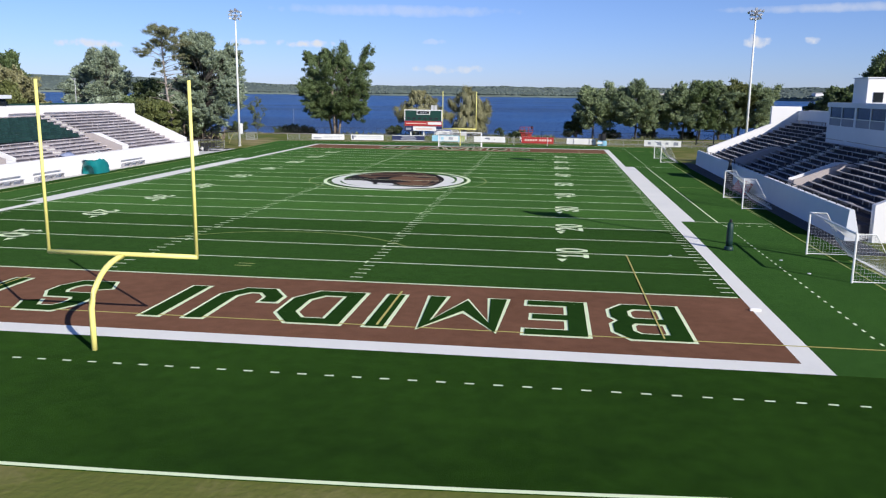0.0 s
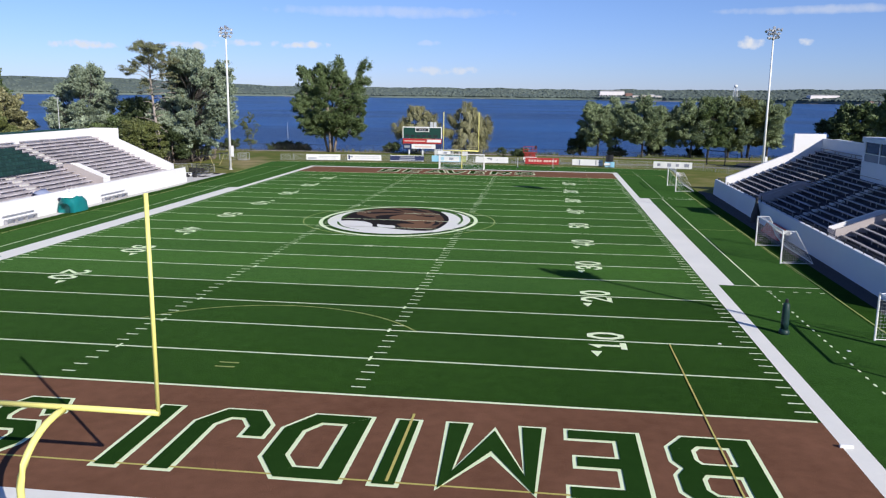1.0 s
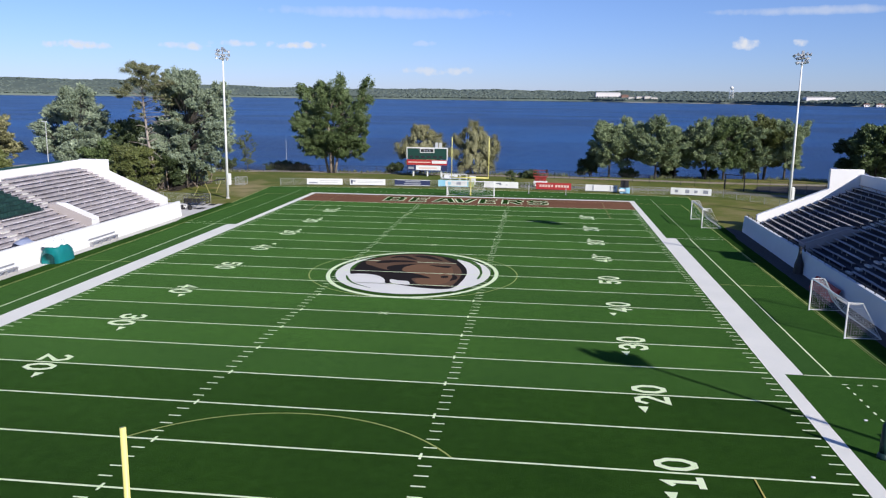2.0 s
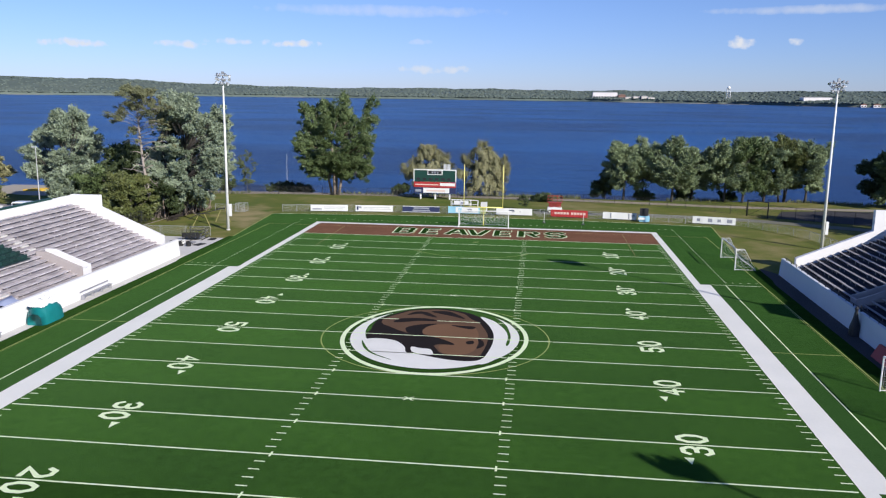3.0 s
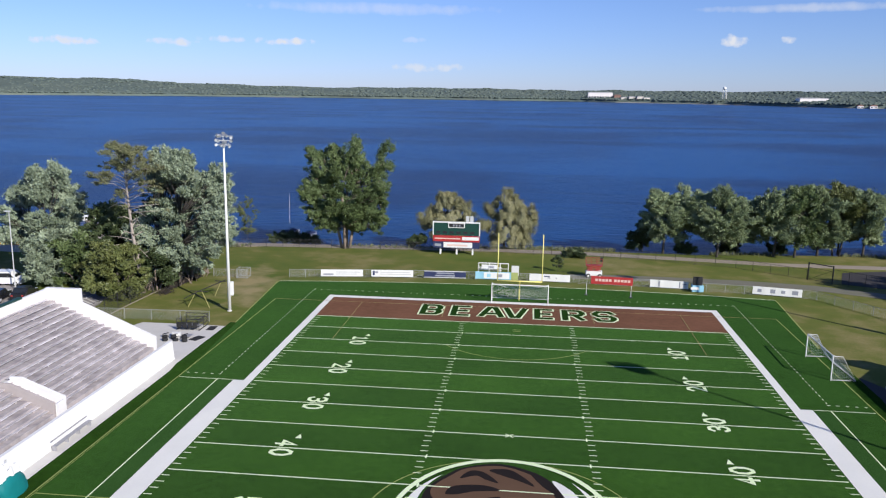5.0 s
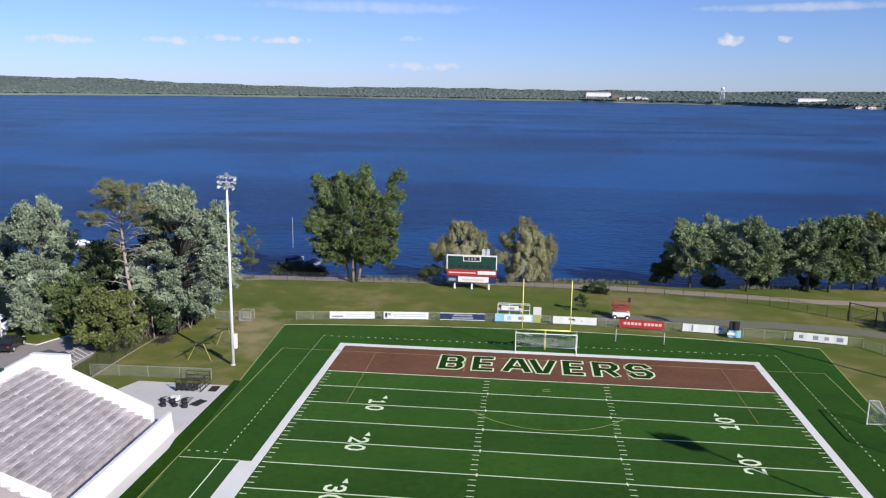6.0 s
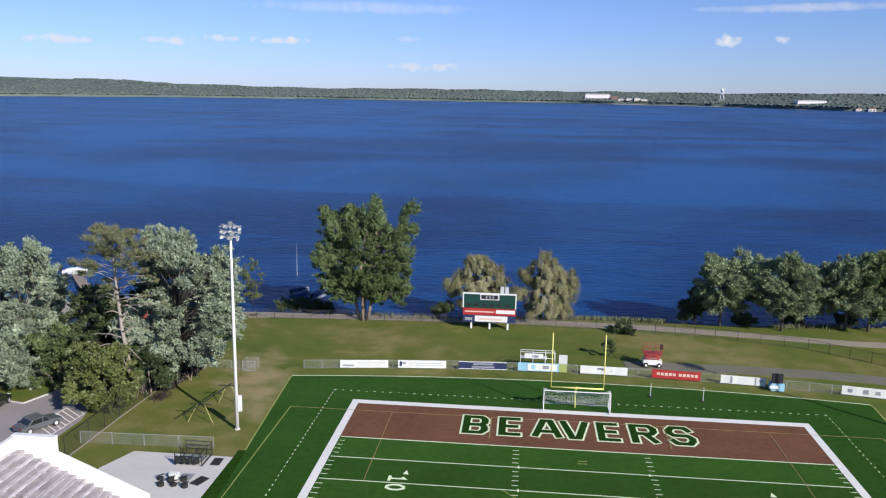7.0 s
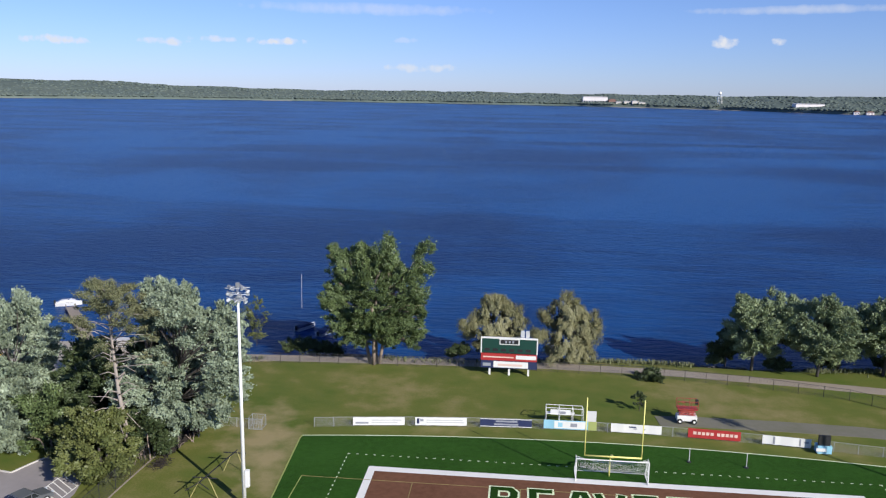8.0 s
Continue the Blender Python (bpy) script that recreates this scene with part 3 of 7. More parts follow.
# strokes of block letters and digits on a unit box
GLYPHS = {
    "B": [[(0, 0), (0, 1), (0.8, 1), (1, 0.85), (1, 0.64), (0.85, 0.5), (0, 0.5)], [(0.85, 0.5), (1, 0.36), (1, 0.15), (0.8, 0), (0, 0)]],
    "E": [[(1, 1), (0, 1), (0, 0), (1, 0)], [(0, 0.5), (0.85, 0.5)]],
    "M": [[(0, 0), (0, 1), (0.5, 0.22), (1, 1), (1, 0)]],
    "I": [[(0.5, 0), (0.5, 1)]],
    "D": [[(0, 0), (0, 1), (0.7, 1), (1, 0.75), (1, 0.25), (0.7, 0), (0, 0)]],
    "J": [[(1, 1), (1, 0.22), (0.72, 0), (0.28, 0), (0, 0.22), (0, 0.35)]],
    "S": [[(1, 0.8), (0.8, 1), (0.2, 1), (0, 0.82), (0, 0.64), (0.18, 0.5), (0.82, 0.5), (1, 0.36), (1, 0.18), (0.8, 0), (0.2, 0), (0, 0.2)]],
    "T": [[(0, 1), (1, 1)], [(0.5, 1), (0.5, 0)]],
    "A": [[(0, 0), (0.36, 1), (0.64, 1), (1, 0)], [(0.17, 0.3), (0.83, 0.3)]],
    "V": [[(0, 1), (0.36, 0), (0.64, 0), (1, 1)]],
    "R": [[(0, 0), (0, 1), (0.8, 1), (1, 0.85), (1, 0.64), (0.85, 0.5), (0, 0.5)], [(0.55, 0.5), (1, 0)]],
    "0": [[(0.3, 0), (0, 0.3), (0, 0.7), (0.3, 1), (0.7, 1), (1, 0.7), (1, 0.3), (0.7, 0), (0.3, 0)]],
    "1": [[(0.2, 0.78), (0.5, 1), (0.5, 0)], [(0.1, 0), (0.9, 0)]],
    "2": [[(0, 0.75), (0.25, 1), (0.75, 1), (1, 0.78), (1, 0.6), (0, 0), (1, 0)]],
    "3": [[(0, 0.8), (0.25, 1), (0.75, 1), (1, 0.8), (1, 0.65), (0.75, 0.52), (0.4, 0.52)], [(0.75, 0.52), (1, 0.38), (1, 0.2), (0.75, 0), (0.25, 0), (0, 0.2)]],
    "4": [[(0.72, 0), (0.72, 1), (0, 0.3), (1, 0.3)]],
    "5": [[(0.95, 1), (0.05, 1), (0.05, 0.55), (0.7, 0.6), (1, 0.42), (1, 0.2), (0.75, 0), (0.25, 0), (0, 0.18)]],
}


def glyph(name, char, to_world, w, h, stroke, z, material, grow=0.0, label=""):
    """One painted character in mitred strokes; grow widens every stroke for an outline laid beneath."""
    s, t, k = Shape(), stroke / 2, 0
    for line in GLYPHS[char]:
        pts = [Vector((t + px * (w - stroke), t + py * (h - stroke))) for px, py in line]
        closed, r = line[0] == line[-1], t + grow
        if closed:
            pts = pts[:-1]
        n = len(pts)
        left, right = [], []
        for i, p in enumerate(pts):
            before = (p - pts[i - 1]).normalized() if closed or i else None
            after = (pts[(i + 1) % n] - p).normalized() if closed or i < n - 1 else None
            if before is None or after is None:
                d = after if before is None else before
                square = abs(d.x) < 0.05 or abs(d.y) < 0.05
                shift = d * r * ((-1 if before is None else 1) * (0.98 if square else 0.6))
                side = Vector((-d.y, d.x)) * r
            else:
                bend = (before + after).normalized()
                side = Vector((-bend.y, bend.x)) * (r / max(0.42, bend.dot(before)))
                shift = Vector((0, 0))
            left.append(p + shift + side)
            right.append(p + shift - side)
        for i in range(n if closed else n - 1):
            j = (i + 1) % n
            quad = [left[i], left[j], right[j], right[i]]
            s.poly([(*to_world(min(w + grow, max(-grow, q.x)), min(h + grow, max(-grow, q.y))), z + 0.0005 * k) for q in quad])
            k += 1
    return s.obj(name, material, field, label)


def painted_word(letters, base_y, up, h, stroke, rim):
    """Letters with white outlines; up = 1 reads towards +y, -1 is turned half round."""
    for char, x, w in letters:
        def to_world(px, py, x=x):
            return (x + up * px, base_y + up * py)
        glyph("letter_outline", char, to_world, w, h, stroke, 0.008, M_line, rim, "white outline of a block letter")
        glyph("letter", char, to_world, w, h, stroke, 0.030, M_letter_green, 0.0, "dark green painted letter " + char)


painted_word([("B", 21.14, 2.81), ("E", 17.29, 2.41), ("M", 13.97, 3.39), ("I", 9.57, 0.99), ("D", 7.65, 2.92), ("J", 4.17, 2.84), ("I", 0.32, 0.92),
              ("S", -3.88, 2.60), ("T", -7.70, 2.76), ("A", -10.9, 3.20), ("T", -14.5, 2.76), ("E", -17.9, 2.50)], -2.21, -1, 5.08, 0.72, 0.155)
painted_word([("B", -12.12, 2.7), ("E", -8.28, 2.3), ("A", -4.85, 3.25), ("V", -1.85, 3.1), ("E", 2.05, 2.25), ("R", 5.45, 2.85), ("S", 9.2, 2.85)], 94.0, 1, 4.75, 0.74, 0.21)

for i in range(1, 10):
    y, num = i * 10 * YD, 10 * min(i, 10 - i)
    for s in (1, -1):
        for char, side in ((str(num)[0], -1), ("0", 1)):
            # digits stand with their feet to the side line
            def to_world(px, py, s=s, y=y, side=side):
                off = (0.22 if side > 0 else -1.42) + px
                return (s * (17.98 - py), y + s * off)
            glyph("number", char, to_world, 1.2, 1.83, 0.30, 0.026, M_line, 0.0, "white painted field digit " + char)
        if num < 50:
            d = -1 if i < 5 else 1
            flat("number_arrow", [(s * 16.2, y + d * 1.75), (s * 16.75, y + d * 1.75), (s * 16.48, y + d * 2.6)], 0.026, M_line)


def ring(cx, cy, rx, ry, w, z, a0, a1, material, name, n=72):
    s = Shape()
    for i in range(n):
        p, q = radians(a0 + (a1 - a0) * i / n), radians(a0 + (a1 - a0) * (i + 1) / n)
        s.poly([(cx + (rx + d) * math.cos(a), cy + (ry + d) * math.sin(a), z) for a, d in ((p, -w / 2), (p, w / 2), (q, w / 2), (q, -w / 2))])
    return s.obj(name, material, field)


# soccer lines
LW = 0.10
ring(0, 45.72, 9.15, 9.15, LW, 0.015, 0, 360, M_line_faint, "soccer_circle", 96)
for gy, d in ((-7.1, 1), (98.54, -1)):
    paint = M_line_y if d > 0 else M_line_worn
    strip("soccer_goal_line", -31.7, 31.7, gy - LW / 2, gy + LW / 2, 0.013, paint)
    for s in (-1, 1):
        y0, y1 = sorted((gy, gy + d * 16.1))
        strip("penalty_line", s * 20.1 - LW * 0.33, s * 20.1 + LW * 0.33, y0, y1, 0.040, paint)
        y0, y1 = sorted((gy, gy + d * 5.5))
        strip("goal_area_line", s * 9.16 - LW / 2, s * 9.16 + LW / 2, y0, y1, 0.040, paint)
        strip("touch_line", s * 31.65 - LW / 2, s * 31.65 + LW / 2, *sorted((gy, gy + d * 28)), 0.013, M_line_faint)
    a = math.degrees(math.asin(5.2 / 9.15))
    ring(0, gy + d * 11, 9.15, 9.15, LW, 0.015, a if d > 0 else 180 + a, 180 - a if d > 0 else 360 - a, M_line_faint, "penalty_arc", 48)
for s in (-1, 1):
    strip("touch_line", s * 31.65 - LW / 2, s * 31.65 + LW / 2, 20.9, 70.54, 0.0145, M_line_faint)
    strip("coach_line", s * 27.75 - 0.05, s * 27.75 + 0.05, Y25, Y75, 0.012, M_line)
    for y in (Y25, Y75):
        strip("box_line", *sorted((s * (HALF_W + BENCH_BORDER), s * 31.6)), y - 0.05, y + 0.05, 0.012, M_line)
    strip("halfway_line", *sorted((s * (HALF_W + BENCH_BORDER), s * 31.6)), 45.67, 45.77, 0.012, M_line_faint)
    strip("side_apron", *sorted((s * (HALF_W + BENCH_BORDER), s * 27.7)), Y25, Y75, 0.004, M_apron, "worn dark grey-green turf apron")
dashes = Shape()


def dash(x0, x1, y0, y1):
    dashes.poly([(x, y, 0.012) for x, y in ((x0, y0), (x1, y0), (x1, y1), (x0, y1))])


for i in range(60):
    for x, y in ((26.91 - i * 0.9017, -12.93), (-27.9 + i * 0.9144 * 62 / 60, 104.3)):
        dash(x - 0.15, x + 0.15, y - 0.05, y + 0.05)
for s in (-1, 1):
    for i in range(38):
        for y in (-12.8 + i * 0.9144, 104.24 - i * 0.9144):
            dash(s * 28.0 - 0.05, s * 28.0 + 0.05, y - 0.15, y + 0.15)
    for i in range(5):
        for y in (Y25 - 1.3, Y75 + 1.3):
            x = s * (28.0 + i * 0.8)
            dash(x - 0.15, x + 0.15, y - 0.05, y + 0.05)
tagged(dashes.obj("dashed_limit_line", M_line, field), "white dashes round the field", kind="stuff")
# pale edging of the turf sheet
for i in range(len(turf_outline)):
    (ax, ay), (bx, by) = turf_outline[i], turf_outline[(i + 1) % len(turf_outline)]
    n = math.hypot(bx - ax, by - ay)
    if n < 0.05:
        continue
    ux, uy = (bx - ax) / n, (by - ay) / n
    side = abs(uy) > 0.7
    flat("turf_edging", [(ax + uy * 0.02, ay - ux * 0.02), (bx + uy * 0.02, by - ux * 0.02), (bx - uy * 0.14, by + ux * 0.14), (ax - uy * 0.14, ay + ux * 0.14)], 0.010, M_line_faint if side else M_line)


# midfield emblem, plain patches of coloured turf
LX, LY, RX, RY = 0.05, 46.1, 7.4, 9.05


def patch(name, pts, z, material, label=""):
    """A smooth closed patch through its corner points (share of the oval's half width and height)."""
    n, out = len(pts), []
    for i in range(n):
        p0, p1, p2, p3 = (Vector(pts[(i + k) % n]) for k in (-1, 0, 1, 2))
        for j in range(6):
            t = j / 6
            q = 0.5 * (2 * p1 + (p2 - p0) * t + (2 * p0 - 5 * p1 + 4 * p2 - p3) * t * t + (3 * p1 - p0 - 3 * p2 + p3) * t ** 3)
            out.append((LX + RX * q.x, LY + RY * q.y, z))
    return Shape().poly(out).obj(name, material, field, label)


def oval(name, cx, cy, rx, ry, z, material, label=""):
    return flat(name, [(LX + RX * (cx + rx * math.cos(a)), LY + RY * (cy + ry * math.sin(a))) for a in [2 * math.pi * i / 72 for i in range(72)]], z, material, label)


oval("emblem_ring", -0.012, -0.03, 1.02, 1.03, 0.0165, M_line, "white oval ring at midfield")
oval("emblem_ring", -0.012, -0.03, 0.972, 0.98, 0.0170, M_turf_c)
oval("emblem_ring", -0.012, -0.01, 0.92, 0.905, 0.0175, M_white_turf)
oval("emblem_field", -0.01, 0.15, 0.80, 0.80, 0.0180, M_turf_b)
patch("emblem_patch", [(0.43, 0.67), (0.62, 0.51), (0.76, 0.26), (0.8, -0.06), (0.77, -0.36), (0.67, -0.62), (0.54, -0.74), (0.56, -0.47), (0.6, -0.19), (0.6, 0.04), (0.54, 0.37)], 0.0183, M_white_turf, "white crescent")
patch("emblem_patch", [(0.62, 0.51), (0.76, 0.31), (0.81, 0.06), (0.8, -0.18), (0.77, -0.2), (0.78, 0.06), (0.73, 0.28)], 0.0186, M_turf_b)
patch("emblem_patch", [(-0.75, 0.4), (-0.55, 0.71), (-0.39, 0.83), (-0.08, 0.91), (0.23, 0.81), (0.41, 0.66), (0.54, 0.4), (0.61, 0.16), (0.63, -0.06), (0.61, -0.33), (0.55, -0.6), (0.4, -0.68), (0.11, -0.64), (-0.24, -0.52), (-0.39, -0.25), (-0.72, -0.2), (-0.75, 0.0)], 0.0189, M_logo_black, "black patch")
patch("emblem_patch", [(-0.7, 0.42), (-0.54, 0.66), (-0.39, 0.8), (-0.07, 0.87), (0.21, 0.76), (0.36, 0.6), (0.47, 0.36), (0.55, 0.11), (0.57, -0.11), (0.55, -0.36), (0.51, -0.54), (0.41, -0.57), (0.14, -0.52), (0.0, -0.3), (-0.3, 0.0), (-0.6, 0.2)], 0.0192, M_logo_brown, "brown patch")
patch("emblem_patch", [(-0.17, 0.14), (-0.09, 0.31), (0.12, 0.37), (0.36, 0.32), (0.45, 0.12), (0.47, -0.22), (0.43, -0.44), (0.27, -0.55), (0.14, -0.5), (0.07, -0.31), (0.2, -0.22), (0.01, -0.12), (-0.12, -0.03)], 0.0195, M_logo_tan, "tan patch")
patch("emblem_patch", [(-0.75, -0.11), (-0.74, 0.12), (-0.68, 0.27), (-0.45, 0.1), (-0.29, -0.04), (-0.36, 0.09), (-0.37, 0.2), (-0.26, 0.3), (-0.05, 0.36), (-0.16, 0.22), (-0.15, 0.02), (0.09, -0.12), (0.23, -0.26), (0.06, -0.27), (0.02, -0.36), (0.08, -0.55), (-0.03, -0.43), (-0.21, -0.37), (-0.22, -0.55), (-0.3, -0.33), (-0.44, -0.2)], 0.0198, M_logo_black)
patch("emblem_patch", [(-0.73, -0.22), (-0.54, -0.18), (-0.39, -0.24), (-0.28, -0.38), (-0.23, -0.53), (-0.08, -0.57), (0.15, -0.65), (0.4, -0.69), (0.56, -0.66), (0.41, -0.80), (0.18, -0.88), (-0.03, -0.90), (-0.29, -0.85), (-0.52, -0.68), (-0.66, -0.46)], 0.0200, M_white_turf, "white patch")
patch("emblem_patch", [(-0.21, -0.37), (-0.11, -0.4), (0.0, -0.42), (0.04, -0.55), (-0.07, -0.55), (-0.18, -0.5)], 0.0203, M_white_turf)
patch("emblem_patch", [(-0.76, -0.26), (-0.6, -0.55), (-0.34, -0.74), (-0.57, -0.61), (-0.71, -0.43)], 0.0206, M_turf_b)
for pts in ([(-0.56, 0.36), (-0.49, 0.49), (-0.22, 0.53), (-0.06, 0.46), (-0.3, 0.42), (-0.45, 0.36)], [(-0.45, 0.62), (-0.36, 0.76), (-0.22, 0.74), (-0.08, 0.58), (-0.2, 0.62), (-0.3, 0.68)], [(-0.18, 0.78), (0.0, 0.82), (0.14, 0.72), (0.26, 0.56), (0.1, 0.64)], [(0.22, 0.79), (0.4, 0.67), (0.53, 0.40), (0.34, 0.56)],
            [(0.12, 0.33), (0.38, 0.32), (0.38, 0.24), (0.3, 0.24)], [(0.34, -0.16), (0.41, -0.12), (0.43, -0.2), (0.37, -0.23)], [(0.46, -0.05), (0.52, -0.12), (0.54, -0.25), (0.47, -0.34), (0.48, -0.19)]):
    patch("emblem_patch", pts, 0.0209, M_logo_black)


# ---- walkways, paths, parking ----
for m in (-1, 1):
    flat("turf_margin", [(m * 31.5, 10), (m * 31.5, 69), (m * 32.4, 83), (m * 32.7, 87.0), (m * 33.45, 87.0), (m * 33.4, 72), (m * 33.1, 70), (m * 33.1, 10)][::m], 0.0125, M_turf_end, "turf margin in a darker green, part of it shade")
ground_slab("pavement_west", [(-34.5, 12), (-33.0, 12), (-33.0, 70), (-33.2, 80), (-33.3, 85.4), (-43.4, 85.4), (-44.9, 81.5), (-44.9, 73.0), (-34.5, 73.0)], 0.012, M_conc, "pale concrete walkway and pad beside the stand", "pavement")
# Pale concrete walk, coloured dark to carry the wall's shadow.
ground_slab("pavement_east", [(33.0, 12), (35.3, 12), (35.3, 74.5), (33.6, 78.0), (33.0, 70)], 0.012, M_paving_shade, "narrow walk along the stand wall, its shade put into the dark colour", "pavement")


def band(name, pts, width, z, material, label, category):
    """A path of constant width along a line of points."""
    left, right = [], []
    for i, p in enumerate(pts):
        a, b = Vector(pts[max(i - 1, 0)]), Vector(pts[min(i + 1, len(pts) - 1)])
        d = (b - a).normalized()
        n = Vector((-d.y, d.x)) * width / 2
        left.append((p[0] + n.x, p[1] + n.y))
        right.append((p[0] - n.x, p[1] - n.y))
    return ground_slab(name, right + left[::-1], z, material, label, category)


band("path_shore", [(-75, 131.5), (-60, 133.5), (-45, 134.6), (-25, 136.0), (-5, 136.9), (12, 136.4), (28, 134.6), (42, 132.6), (60, 132.8), (80, 134), (120, 138)], 2.6, 0.015, M_path, "worn pale path along the lake shore", "path")
band("path_gravel", [(7.5, 118.2), (12, 118.6), (22, 118.6), (32, 118.2), (42, 116.6), (56, 110.5), (75, 100)], 3.2, 0.012, M_gravel_track, "grey gravel track behind the end fence", "path")
ground_slab("sandy_clearing", [(-98, 124), (-84, 121), (-70, 124), (-64, 130), (-66, 136), (-80, 137.5), (-98, 136)], 0.012, M_sand, "pale sandy clearing between the grove and the lake", "clearing")
ground_slab("road_east", [(47, 120), (56, 116), (80, 108), (120, 104), (120, 130), (60, 131), (50, 128)], 0.010, M_paving_shade, "asphalt lot beyond the stand, tree shade put into its colour", "road")
ground_slab("parking_lot", [(-120, 70), (-52.6, 84.0), (-52.5, 92), (-53.6, 96.2), (-59.5, 99.4), (-60.4, 97.4), (-61.2, 95.2), (-63.0, 95.6), (-66.5, 97.2), (-71, 104), (-76, 109), (-120, 112)], 0.012, M_lot, "worn grey asphalt parking lot", "parking lot")
kerb = Shape()
kerb_line = [(-53.6, 96.2), (-59.5, 99.4), (-60.4, 97.4), (-61.2, 95.2), (-63.0, 95.6), (-66.5, 97.2), (-71, 104), (-76, 109)]
for a, b in zip(kerb_line, kerb_line[1:]):
    d = (Vector(b) - Vector(a)).normalized()
    n = Vector((-d.y, d.x)) * -0.15
    kerb.prism([a, b, (b[0] - n.x, b[1] - n.y), (a[0] - n.x, a[1] - n.y)], "z", -0.1, 0.13)
tagged(kerb.obj("kerb", M_conc), "pale concrete kerb round the parking lot", "kerb", kind="structure")
band("mowing_edge", [(-49.03, 83.2), (-48.9, 87.3), (-48.78, 93.3), (-48.42, 101.7), (-47.52, 106.0), (-46.5, 110.6)], 0.16, 0.02, M_path, "pale worn strip of ground along the foot of the fence", "edging")
hatch = Shape()
HU0, HU1, HL0, HL1 = Vector((-56.2, 89.6)), Vector((-55.8, 96.0)), Vector((-53.5, 87.6)), Vector((-53.05, 93.9))
for a, b in ((HU0, HU1), (HL0, HL1)):
    hatch.prism([(a.x, a.y), (a.x + 0.13, a.y), (b.x + 0.13, b.y), (b.x, b.y)], "z", 0.0, 0.018)
for i in range(8):
    a, b = HU0.lerp(HU1, (i + 0.3) / 8), HL0.lerp(HL1, (i + 0.3) / 8)
    hatch.prism([(a.x, a.y), (b.x, b.y), (b.x, b.y + 0.16), (a.x, a.y + 0.16)], "z", 0.0, 0.019)
tagged(hatch.obj("parking_stripes", M_white_turf), "white hatched parking stripes on asphalt", "road marking", kind="structure")


# ---- grandstands ----
ROWS, RUN, RISE, FRONT_X, FRONT_Z = 15, 0.72, 0.315, 36.0, 1.35
STAND_Y0, STAND_Y1 = 17.0, 72.8


def grandstand(s, label, wall_mat, tread_mat, bench_mat, block_top, wall_x, wall_top, wall_y1, askew, seat_h):
    """s = 1 east, -1 west; concrete steps with plank benches, a front wall, an end wall and a back wall."""
    st = thing("grandstand", (s * 41, 45, 0), label, "grandstand")
    back_x, top_z = FRONT_X + ROWS * RUN, FRONT_Z + ROWS * RISE
    prof = [(s * 35.0, -0.2)]
    prof += [(s * 35.0, FRONT_Z - RISE), (s * FRONT_X, FRONT_Z - RISE)]
    for i in range(ROWS):
        prof += [(s * (FRONT_X + i * RUN), FRONT_Z + i * RISE), (s * (FRONT_X + (i + 1) * RUN), FRONT_Z + i * RISE)]
    prof += [(s * back_x, -0.2)]
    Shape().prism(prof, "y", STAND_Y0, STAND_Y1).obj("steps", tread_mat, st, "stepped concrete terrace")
    # front wall, a little battered and set slightly askew to the terrace
    fw, y0, y1 = Shape(), STAND_Y0 - 0.3, wall_y1
    near = [(s * (wall_x - askew - 0.18), y0, -0.2), (s * (wall_x - askew), y0, wall_top + 0.1), (s * (wall_x - askew + 0.3), y0, wall_top + 0.1), (s * (wall_x + 0.3), y0, -0.2)]
    far = [(s * (wall_x - 0.18), y1, -0.2), (s * wall_x, y1, wall_top), (s * (wall_x + 0.3), y1, wall_top), (s * (wall_x + 0.3), y1, -0.2)]
    fw.poly(near).poly(far[::-1])
    for i in range(4):
        j = (i + 1) % 4
        fw.poly([near[i], far[i], far[j], near[j]])
    fw.obj("front_wall", wall_mat, st, "painted concrete front wall", bevel=0.02)
    rail = Shape()
    for k in range(int((wall_y1 - STAND_Y0) / 1.8)):
        u = (k + 0.5) * 1.8 / (wall_y1 - STAND_Y0)
        rx, ry = s * (wall_x + 0.15 - askew * (1 - u)), STAND_Y0 + (wall_y1 - STAND_Y0) * u
        rail.box(rx - 0.03, rx + 0.03, ry - 0.03, ry + 0.03, wall_top - 0.05, wall_top + 0.30)
    if s > 0:
        rail.tube([(wall_x + 0.15 - askew, STAND_Y0 + 0.5, wall_top + 0.33), (wall_x + 0.15, wall_y1 - 0.5, wall_top + 0.27)], 0.025, 6)
        rail.obj("front_rail", M_black_metal, st, "low dark pipe rail on the wall")
    # sloped end walls with a raised block at the back
    for y0, y1, tag in ((STAND_Y1, STAND_Y1 + 0.55, "far"), (STAND_Y0 - 0.55, STAND_Y0, "near")):
        out = [(s * 35.9, -0.2), (s * 35.9, 2.35), (s * 43.5, 5.6), (s * 43.5, block_top), (s * (back_x + 0.35), block_top), (s * (back_x + 0.35), -0.2)]
        Shape().prism(out, "y", y0, y1).obj("end_wall", M_wall_white, st, "white painted end wall with sloping top", bevel=0.02)
    Shape().box(*sorted((s * back_x, s * (back_x + 0.35))), STAND_Y0, STAND_Y1, -0.2, block_top - (0.05 if s < 0 else 0.5)).obj("back_wall", wall_mat, st, bevel=0.02)
    Shape().box(*sorted((s * (back_x - 0.05), s * (back_x + 0.42))), STAND_Y0, STAND_Y1 - 4.2, block_top - (0.05 if s < 0 else 0.5), block_top + 0.12 - (0.0 if s < 0 else 0.5)).obj("cap_rail", M_board_green if s < 0 else M_white_metal, st, "dark green rail cap" if s < 0 else "")
    aisles = [35.0, 45.7, 56.4]
    edges = [STAND_Y0] + aisles + [STAND_Y1]
